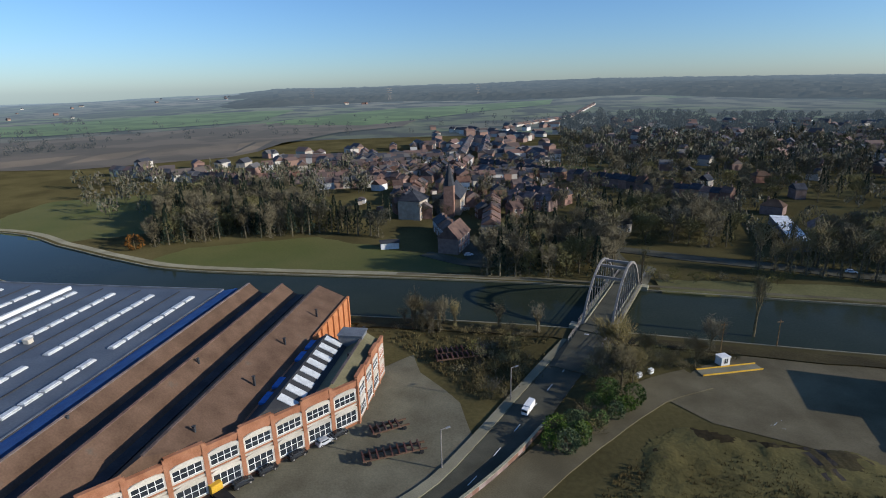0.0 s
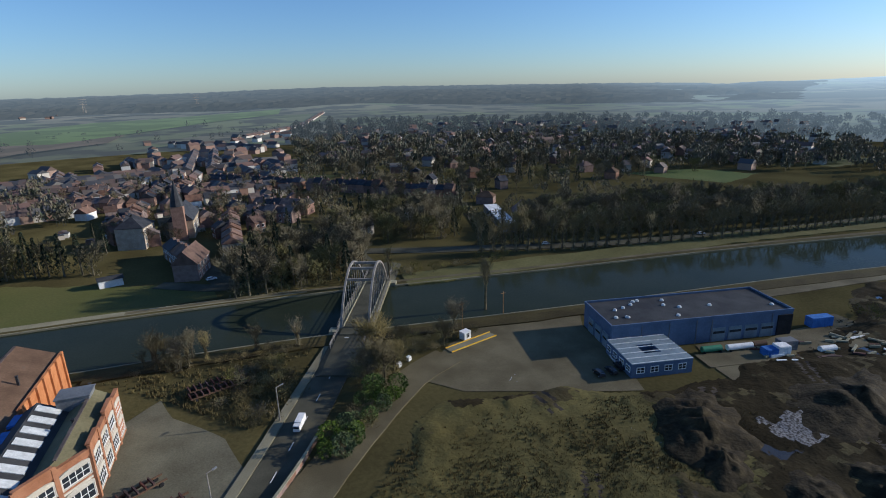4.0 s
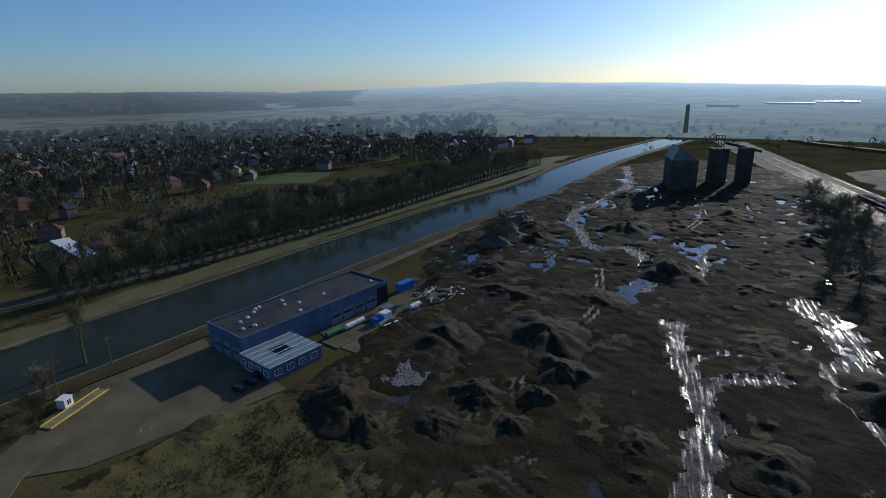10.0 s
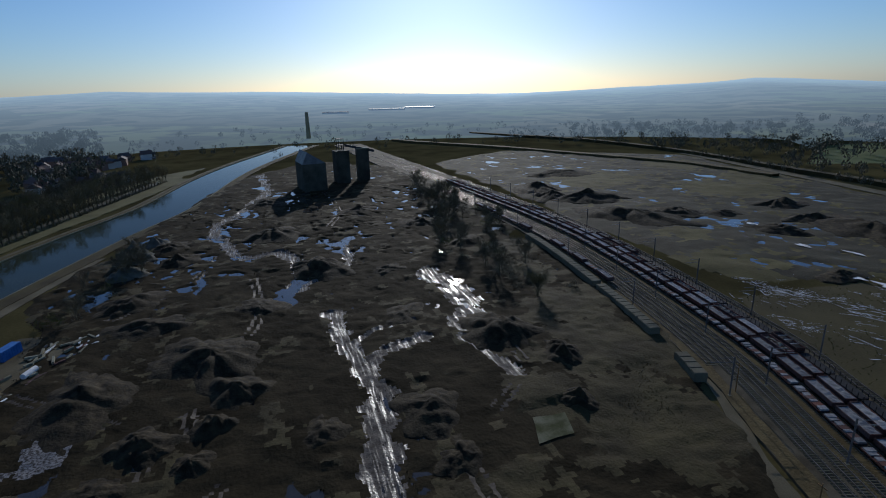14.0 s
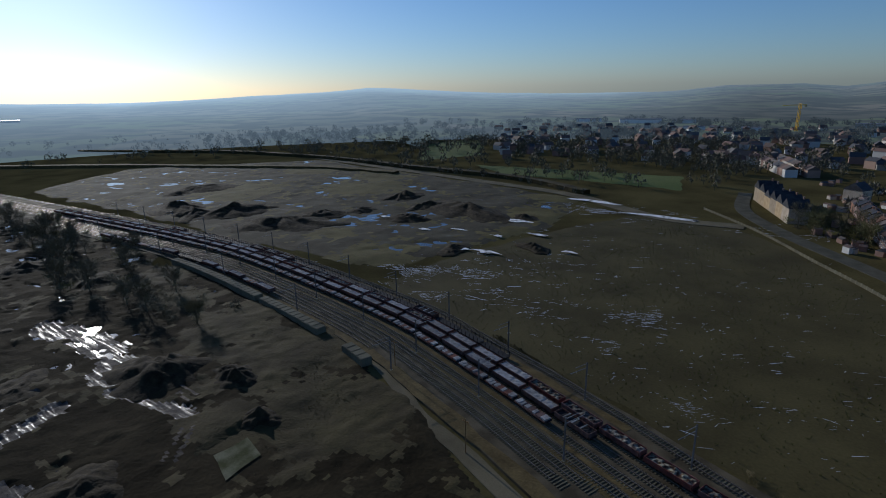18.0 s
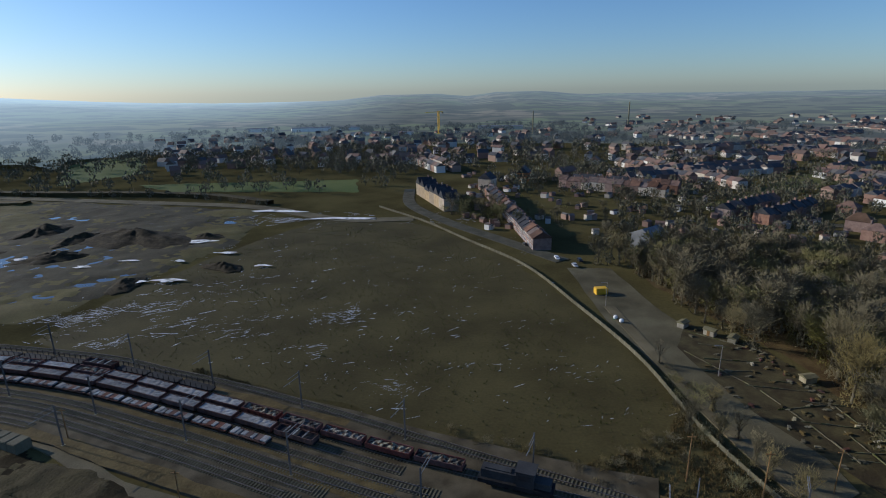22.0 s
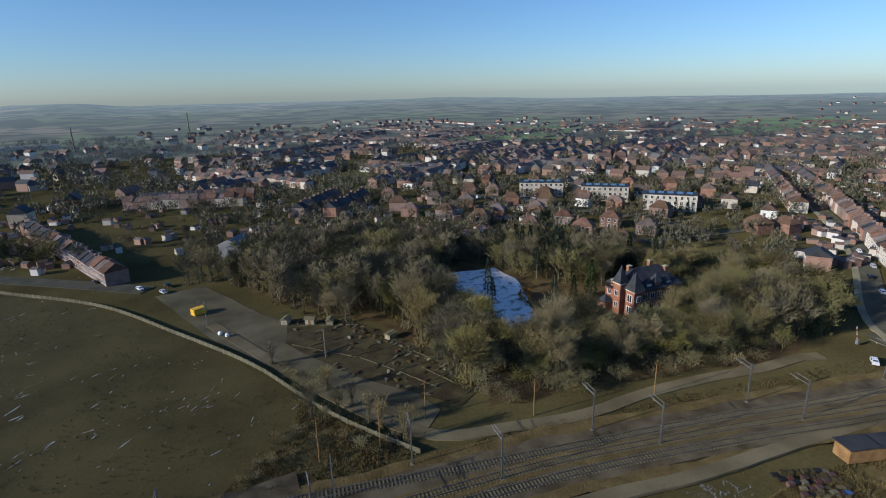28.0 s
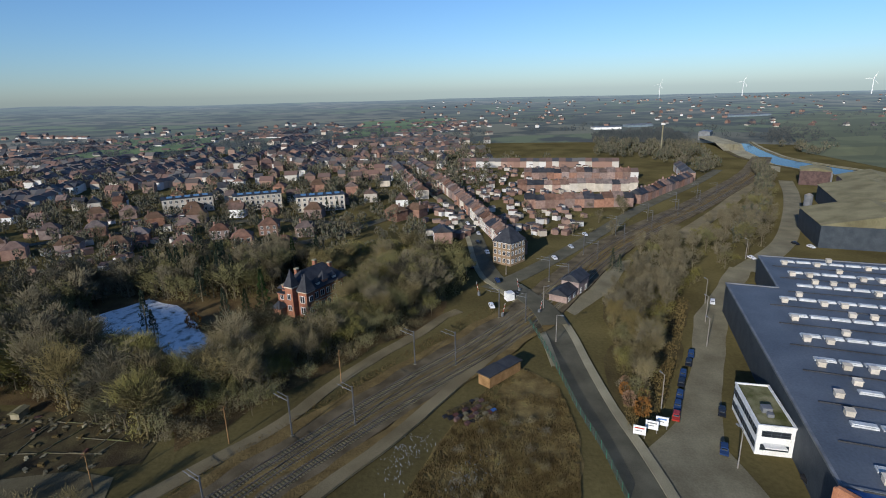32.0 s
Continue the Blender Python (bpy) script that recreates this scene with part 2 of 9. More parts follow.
M_GLASS = mat("dark_window_glass", (0.02, 0.024, 0.03), (0.035, 0.04, 0.046), 0.6, rough=0.08, bump=0, spec=0.6)
M_SOOTY = mat("sooty_concrete", (0.05, 0.048, 0.045), (0.11, 0.105, 0.1), 0.1, fine=1.5)
M_RUST = mat("rust_red_steel", (0.07, 0.035, 0.028), (0.12, 0.055, 0.042), 0.5, rough=0.8, fine=4, vary=0.25)
M_REDWAGON = mat("red_oxide_wagon_paint", (0.1, 0.036, 0.03), (0.16, 0.06, 0.048), 0.7, rough=0.8, fine=4, vary=0.25)
M_SCRAPLOAD = mat("mixed_scrap_load", (0.06, 0.035, 0.03), (0.34, 0.32, 0.3), 1.2, fine=3, bump=0.8, vary=0.3, cut=(0.42, 0.68))
M_RAIL = mat("rail_steel", (0.16, 0.13, 0.11), (0.24, 0.2, 0.17), 0.5, rough=0.45, metal=0.6, fine=4)
M_SLEEPER = mat("weathered_sleepers", (0.1, 0.088, 0.07), (0.165, 0.145, 0.115), 0.6, fine=4)
M_TIMBER = mat("weathered_timber", (0.2, 0.115, 0.06), (0.3, 0.18, 0.1), 0.6, fine=5)
M_YELLOW = mat("yellow_paint", (0.62, 0.36, 0.03), (0.7, 0.43, 0.06), 0.6, rough=0.5, fine=4)
M_RED = mat("red_paint", (0.4, 0.05, 0.03), (0.5, 0.08, 0.05), 0.6, rough=0.5, fine=4)
M_BLUE = mat("blue_paint", (0.04, 0.12, 0.35), (0.07, 0.18, 0.45), 0.6, rough=0.5, fine=4)
M_GREEN = mat("green_paint", (0.04, 0.16, 0.09), (0.06, 0.22, 0.13), 0.6, rough=0.5, fine=4)
M_BLACK = mat("black_rubber", (0.015, 0.015, 0.016), (0.028, 0.028, 0.03), 0.8, rough=0.7, fine=4)
M_GREYMETAL = mat("grey_sheet_metal", (0.13, 0.135, 0.14), (0.2, 0.205, 0.21), 0.3, rough=0.5, fine=3)
M_ORE = mat("grey_ore_load", (0.2, 0.19, 0.18), (0.36, 0.35, 0.33), 0.8, fine=4, bump=0.6, vary=0.3)
M_LIGHTBLUE = mat("pale_blue_roofing", (0.15, 0.19, 0.215), (0.21, 0.255, 0.28), 0.3, rough=0.5, fine=3)
M_SKYLIGHT = mat("translucent_skylight", (0.46, 0.47, 0.46), (0.6, 0.61, 0.6), 0.8, rough=0.35, fine=4)
M_DARKWALL = mat("anthracite_cladding", (0.04, 0.05, 0.06), (0.06, 0.07, 0.08), 0.3, rough=0.55, fine=3)
M_OLDROOF = mat("mossy_fibre_cement", (0.13, 0.115, 0.08), (0.2, 0.18, 0.13), 0.12, fine=2)
CARPAINT = [mat("car_paint_" + n, c, tuple(v * 1.15 for v in c), 0.5, rough=0.25, bump=0, spec=0.5) for n, c in
            (("black", (0.015, 0.016, 0.018)), ("silver", (0.42, 0.43, 0.44)), ("white", (0.7, 0.7, 0.7)), ("navy", (0.02, 0.04, 0.1)), ("red", (0.3, 0.03, 0.02)))]



def haze_glow(m, much=1.0):
    """Paints aerial haze as emission on far country: more glow with distance."""
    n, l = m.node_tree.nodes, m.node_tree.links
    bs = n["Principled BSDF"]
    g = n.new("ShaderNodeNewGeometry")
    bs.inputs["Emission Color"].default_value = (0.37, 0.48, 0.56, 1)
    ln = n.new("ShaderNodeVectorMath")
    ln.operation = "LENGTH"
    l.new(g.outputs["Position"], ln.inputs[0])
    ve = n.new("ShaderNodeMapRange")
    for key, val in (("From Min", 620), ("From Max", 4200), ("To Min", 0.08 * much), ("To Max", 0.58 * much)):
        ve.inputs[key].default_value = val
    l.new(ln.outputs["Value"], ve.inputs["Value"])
    # the painted haze glows stronger towards the low sun
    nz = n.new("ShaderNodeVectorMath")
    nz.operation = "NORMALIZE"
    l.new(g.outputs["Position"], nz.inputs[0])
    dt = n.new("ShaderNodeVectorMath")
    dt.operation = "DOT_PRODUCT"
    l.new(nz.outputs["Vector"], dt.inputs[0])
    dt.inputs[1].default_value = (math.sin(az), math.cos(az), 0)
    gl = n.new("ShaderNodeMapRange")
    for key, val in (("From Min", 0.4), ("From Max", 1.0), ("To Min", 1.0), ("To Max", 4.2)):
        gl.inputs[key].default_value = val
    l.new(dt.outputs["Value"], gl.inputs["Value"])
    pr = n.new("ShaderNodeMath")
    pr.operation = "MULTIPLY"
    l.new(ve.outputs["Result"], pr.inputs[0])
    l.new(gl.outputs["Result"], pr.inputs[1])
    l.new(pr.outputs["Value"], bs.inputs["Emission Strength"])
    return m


def distance_mat(name="far_country_haze_glow", plain=None, much=1.0):
    """Far country: fields and woods in flat patches, with haze painted in as emission."""
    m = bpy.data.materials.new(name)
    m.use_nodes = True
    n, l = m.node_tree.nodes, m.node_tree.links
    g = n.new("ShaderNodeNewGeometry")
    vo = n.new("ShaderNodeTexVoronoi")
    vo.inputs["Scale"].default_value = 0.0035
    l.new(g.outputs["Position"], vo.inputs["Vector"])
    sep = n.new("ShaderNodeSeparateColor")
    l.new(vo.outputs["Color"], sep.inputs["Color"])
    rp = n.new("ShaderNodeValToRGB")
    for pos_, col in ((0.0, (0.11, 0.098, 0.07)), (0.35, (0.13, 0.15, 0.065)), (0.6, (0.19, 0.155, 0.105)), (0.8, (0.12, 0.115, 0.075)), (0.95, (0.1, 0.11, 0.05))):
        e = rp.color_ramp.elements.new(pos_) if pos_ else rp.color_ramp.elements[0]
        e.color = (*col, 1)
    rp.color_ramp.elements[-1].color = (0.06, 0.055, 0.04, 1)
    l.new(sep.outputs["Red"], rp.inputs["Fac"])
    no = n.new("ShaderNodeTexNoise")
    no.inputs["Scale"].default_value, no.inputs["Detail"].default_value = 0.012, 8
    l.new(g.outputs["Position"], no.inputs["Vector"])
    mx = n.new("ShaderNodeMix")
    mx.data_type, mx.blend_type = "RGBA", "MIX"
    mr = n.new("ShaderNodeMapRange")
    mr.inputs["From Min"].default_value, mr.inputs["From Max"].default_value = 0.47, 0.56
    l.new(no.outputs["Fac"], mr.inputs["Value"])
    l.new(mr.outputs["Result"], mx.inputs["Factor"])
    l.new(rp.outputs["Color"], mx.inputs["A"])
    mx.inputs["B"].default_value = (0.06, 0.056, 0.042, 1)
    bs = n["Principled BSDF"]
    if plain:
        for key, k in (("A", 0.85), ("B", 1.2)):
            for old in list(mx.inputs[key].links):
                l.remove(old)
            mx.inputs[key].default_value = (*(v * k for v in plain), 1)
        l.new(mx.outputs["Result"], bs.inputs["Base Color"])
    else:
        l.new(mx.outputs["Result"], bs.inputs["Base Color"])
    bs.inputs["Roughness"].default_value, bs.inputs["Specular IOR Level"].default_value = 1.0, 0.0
    return haze_glow(m, much)


# far materials, each with haze put into its emission
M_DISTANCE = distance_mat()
M_FARWOOD = distance_mat("far_woods_haze_glow", (0.045, 0.042, 0.032), 0.75)
M_FARCROP = distance_mat("far_crop_haze_glow", (0.11, 0.15, 0.045))
M_FARPLOUGH = distance_mat("far_plough_haze_glow", (0.13, 0.095, 0.062))
M_FARMEADOW = distance_mat("far_meadow_haze_glow", (0.12, 0.12, 0.05))


# ---- building blocks ----
def mesh_of(bm, name, material):
    me = bpy.data.meshes.new(name)
    bm.normal_update()
    bm.to_mesh(me)
    bm.free()
    for m_ in (material if isinstance(material, (list, tuple)) else [material]):
        me.materials.append(m_)
    return me


def part(name, bm, material, parent=None, label="", m=None):
    """Links a bmesh as one mesh object under a thing or a part."""
    ob = new(name, mesh_of(bm, name, material) if isinstance(bm, bmesh.types.BMesh) else bm)
    if parent is not None:
        ob.parent = parent
    if m is not None:
        ob.matrix_basis = m
    if label:
        ob["label"] = label
    return ob


def thing(name, label, category, m=None, group="", kind=""):
    ob = new(name)
    if m is not None:
        ob.matrix_basis = m
    return tagged(ob, label, category, group, kind)


def box(bm, x0, y0, z0, x1, y1, z1, m=None):
    vs = [bm.verts.new(Vector(p) if m is None else m @ Vector(p)) for p in
          ((x0, y0, z0), (x1, y0, z0), (x1, y1, z0), (x0, y1, z0), (x0, y0, z1), (x1, y0, z1), (x1, y1, z1), (x0, y1, z1))]
    for f in ((3, 2, 1, 0), (4, 5, 6, 7), (0, 1, 5, 4), (1, 2, 6, 5), (2, 3, 7, 6), (3, 0, 4, 7)):
        bm.faces.new([vs[i] for i in f])
    return bm


def boxes(*bs):
    bm = bmesh.new()
    for b in bs:
        box(bm, *b)
    return bm


def prism(pts, z0, z1):
    """An upright prism over a ring of points, given anticlockwise."""
    bm = bmesh.new()
    a = [bm.verts.new((x, y, z0)) for x, y in pts]
    b = [bm.verts.new((x, y, z1)) for x, y in pts]
    n = len(pts)
    bm.faces.new(b)
    bm.faces.new(a[::-1])
    for i in range(n):
        bm.faces.new((a[i], a[(i + 1) % n], b[(i + 1) % n], b[i]))
    bmesh.ops.recalc_face_normals(bm, faces=bm.faces)
    return bm


def smooth_line(pts, step=6.0):
    """Points along a rounded line through pts."""
    out = []
    P = [Vector((*p, 0)[:3]) for p in pts]
    P = [2 * P[0] - P[1]] + P + [2 * P[-1] - P[-2]]
    for i in range(1, len(P) - 2):
        n = max(1, int((P[i + 1] - P[i]).length / step))
        for k in range(n):
            t = k / n
            a, b, c, d = P[i - 1], P[i], P[i + 1], P[i + 2]
            out.append(0.5 * (2 * b + (c - a) * t + (2 * a - 5 * b + 4 * c - d) * t * t + (3 * b - a - 3 * c + d) * t ** 3))
    out.append(P[-2])
    return out


def ribbon(pts, width, z, thick=0.0, step=6.0, wobble=0.0, off=0.0):
    """A strip along a line; with thick it has sides."""
    L = smooth_line(pts, step)
    bm = bmesh.new()
    rows = []
    for i, p in enumerate(L):
        d = (L[min(i + 1, len(L) - 1)] - L[max(i - 1, 0)]).normalized()
        s = Vector((d.y, -d.x, 0))
        w = width / 2 + wobble * noise.noise(p * 0.13)
        w2 = width / 2 + wobble * noise.noise(p * 0.13 + Vector((50, 0, 0)))
        q = p + s * off
        rows.append([bm.verts.new(q - s * w + Vector((0, 0, z))), bm.verts.new(q + s * w2 + Vector((0, 0, z)))])
        if thick:
            rows[-1] += [bm.verts.new(v.co - Vector((0, 0, thick))) for v in rows[-1][:2]]
    for a, b in zip(rows, rows[1:]):
        bm.faces.new((a[0], a[1], b[1], b[0]))
        if thick:
            bm.faces.new((a[1], a[3], b[3], b[1]))
            bm.faces.new((a[2], a[0], b[0], b[2]))
    return bm


def patch(pts, z, wob=1.5, step=5.0, seed=0):
    """A flat piece of ground with an uneven edge."""
    ring = []
    n = len(pts)
    for i in range(n):
        a, b = Vector((*pts[i], 0)), Vector((*pts[(i + 1) % n], 0))
        k = max(1, int((b - a).length / step))
        for j in range(k):
            p = a.lerp(b, j / k)
            s = Vector((seed * 7.3, 0, 0))
            ring.append(p + wob * Vector((noise.noise(p * 0.09 + s), noise.noise(p * 0.09 + s + Vector((0, 31, 0))), 0)) * 2)
    bm = bmesh.new()
    bm.faces.new([bm.verts.new((p.x, p.y, z)) for p in ring])
    bmesh.ops.triangulate(bm, faces=bm.faces)
    bmesh.ops.recalc_face_normals(bm, faces=bm.faces)
    if bm.faces and sum(f.normal.z for f in bm.faces) < 0:
        bmesh.ops.reverse_faces(bm, faces=bm.faces)
    return bm


# ---- the setting ----
# land, with low ridges far off
RIDGE = [(0, -0.2), (16, 0.05), (40, -0.2), (55, -0.5), (62, -0.15), (77, 0.2), (98, -0.35), (114, -0.9), (130, -0.3), (137, 0.0), (150, -0.65), (160, -0.9), (167, -0.7), (171, -0.3), (177, -0.3), (180, -0.55), (183, -0.25), (188, -0.2), (191, -0.5), (200, -0.5), (220, -0.4), (233, -0.7), (260, -0.75), (296, -0.9), (321, -0.9), (344, -0.3), (360, -0.2)]


def ridge(deg):
    return float(np.interp(deg % 360, [a for a, _ in RIDGE], [b for _, b in RIDGE]))


def height(x, y):
    """Height of the land: level near the canal, gently rising to the ridges."""
    r = math.hypot(x, y)
    if r < 700:
        return 0.0
    top = 60 + 3300 * math.tan(radians(ridge(math.degrees(math.atan2(x, y)))))
    t = min(1.0, (r - 700) / 2600)
    roll = 9 * noise.noise(Vector((x * 0.0016, y * 0.0016, 3))) * min(1, (r - 700) / 900)
    return max(0.0, top * t * t * (3 - 2 * t) + roll) if r < 3300 else max(0.0, top - (r - 3300) * 0.02 + roll)


def land():
    bm = bmesh.new()
    rings = [bm.verts.new((0, 0, 0))]
    radii = [120, 300, 500, 700] + [700 + 120 * k for k in range(1, 32)]
    last = None
    for r in radii:
        row = [bm.verts.new((r * math.sin(k * math.tau / 120), r * math.cos(k * math.tau / 120),
                             height(r * math.sin(k * math.tau / 120), r * math.cos(k * math.tau / 120)))) for k in range(120)]
        for k in range(120):
            if last is None:
                bm.faces.new((rings[0], row[(k + 1) % 120], row[k]))
            else:
                bm.faces.new((last[k], last[(k + 1) % 120], row[(k + 1) % 120], row[k]))
        last = row
    bmesh.ops.recalc_face_normals(bm, faces=bm.faces)
    if sum(f.normal.z for f in bm.faces) < 0:
        bmesh.ops.reverse_faces(bm, faces=bm.faces)
    for f in bm.faces:
        f.smooth = True
    return bm


def setting(name, bm, material, label, category):
    return tagged(part(name, bm, material), label, category, kind="structure")


setting("ground", land(), M_LAND, "brown winter land with low wooded ridges", "ground")



def distance():
    """The plain and ridges beyond the near country."""
    bm = bmesh.new()
    last = None
    for r in [620 + 78 * k for k in range(49)]:
        row = []
        for k in range(240):
            w = k * math.tau / 240
            x, y = r * math.sin(w), r * math.cos(w)
            lift = 5.0 * max(0.0, noise.noise(Vector((x * 0.006, y * 0.006, 1)))) if 1700 < r else 0.0
            row.append(bm.verts.new((x, y, height(x, y) + (-1.0 if r < 640 else 0.6 if r < 760 else 2.6) + lift)))
        if last:
            for k in range(240):
                bm.faces.new((last[k], row[k], row[(k + 1) % 240], last[(k + 1) % 240]))
        last = row
    bmesh.ops.recalc_face_normals(bm, faces=bm.faces)
    if sum(f.normal.z for f in bm.faces) < 0:
        bmesh.ops.reverse_faces(bm, faces=bm.faces)
    for f in bm.faces:
        f.smooth = True
    return bm


setting("backdrop", distance(), M_DISTANCE, "far plain with fields and wooded ridges, haze painted as glow", "landscape")


def canopy(a0, a1, r0, r1, bias=1.0, tall=13):
    """The uneven roof of a great wood on a far ridge."""
    bm = bmesh.new()
    last = None
    for r in np.arange(r0, r1, 26.0):
        row = []
        count_ = int((a1 - a0) / 0.5) + 1
        for k in range(count_):
            w = radians(a0 + 0.5 * k)
            x, y = r * math.sin(w), r * math.cos(w)
            p = Vector((x, y, 0))
            edge = min(1.0, k / 22, (count_ - 1 - k) / 22, (r - r0) / 260 + 0.8 * noise.noise(p * 0.003)) + 0.25 * noise.noise(p * 0.002)
            edge = min(edge, bias + 2.2 * noise.noise(p * 0.0045 + Vector((3, 9, 0))))
            z = tall + 5 * noise.noise(p * 0.02) + 5 * noise.noise(p * 0.05) if edge > 0.05 else -4
            row.append(bm.verts.new((x, y, height(x, y) + max(-4, z * min(1, edge * 2)))))
        if last:
            for k in range(len(row) - 1):
                bm.faces.new((last[k], row[k], row[k + 1], last[k + 1]))
        last = row
    bmesh.ops.recalc_face_normals(bm, faces=bm.faces)
    if sum(f.normal.z for f in bm.faces) < 0:
        bmesh.ops.reverse_faces(bm, faces=bm.faces)
    return bm


# the ridge wood carries its haze as surface glow
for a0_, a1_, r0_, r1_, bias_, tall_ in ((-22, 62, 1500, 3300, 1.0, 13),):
    setting("backdrop", canopy(a0_, a1_, r0_, r1_, bias_, tall_), M_FARWOOD, "dark leafless wood over a far ridge, haze painted as glow", "landscape")

# canal: water, stone edges, towpaths and grassy banks
CANAL = [(-900, 235), (-690, 184), (-560, 166), (-480, 172), (-330, 228), (-215, 222), (-165, 196), (-130, 176), (-95, 161), (-20, 149), (30, 140), (100, 122), (180, 103), (260, 80), (320, 60), (420, 42), (500, 20), (640, -30)]
setting("water", ribbon(CANAL, 31, 0.03), M_WATER, "dark still water of a wide canal", "canal")
EAST, WEST = CANAL[9:], CANAL[:11]
for side in (-1, 1):
    setting("bank_edge", ribbon(CANAL, 0.45, 0.5, 0.5, off=side * 15.55), M_CONCRETE, "pale stone edge along the canal water", "canal bank")
    setting("towpath", ribbon(WEST, 3.0 if side < 0 else 2.0, 0.45, 0.45, off=side * 19.0, wobble=0.3), M_CONCRETE if side < 0 else M_ROUGH, "pale gravel towpath along the canal", "path")
    setting("verge", ribbon(CANAL, 2.6, 0.4, 0.4, off=side * 16.9, wobble=0.4), M_GRASS, "narrow grass verge beside the towpath", "grass")
setting("towpath", ribbon(EAST, 1.8, 0.47, 0.45, off=-19.0, wobble=0.3), M_DIRTROAD, "worn earth towpath along the canal", "path")
setting("verge", ribbon(EAST, 4.0, 0.42, 0.45, off=19.6, wobble=1.0), M_ROUGH, "rank dead grass along the canal", "grass")
setting("verge", ribbon([(64, 152), (100, 145.5), (148, 136), (209, 125), (279, 106), (342, 87), (430, 66)], 12, 0.44, 0.44, wobble=1.5), M_VERGE, "long dry grass slope above the towpath", "grass")

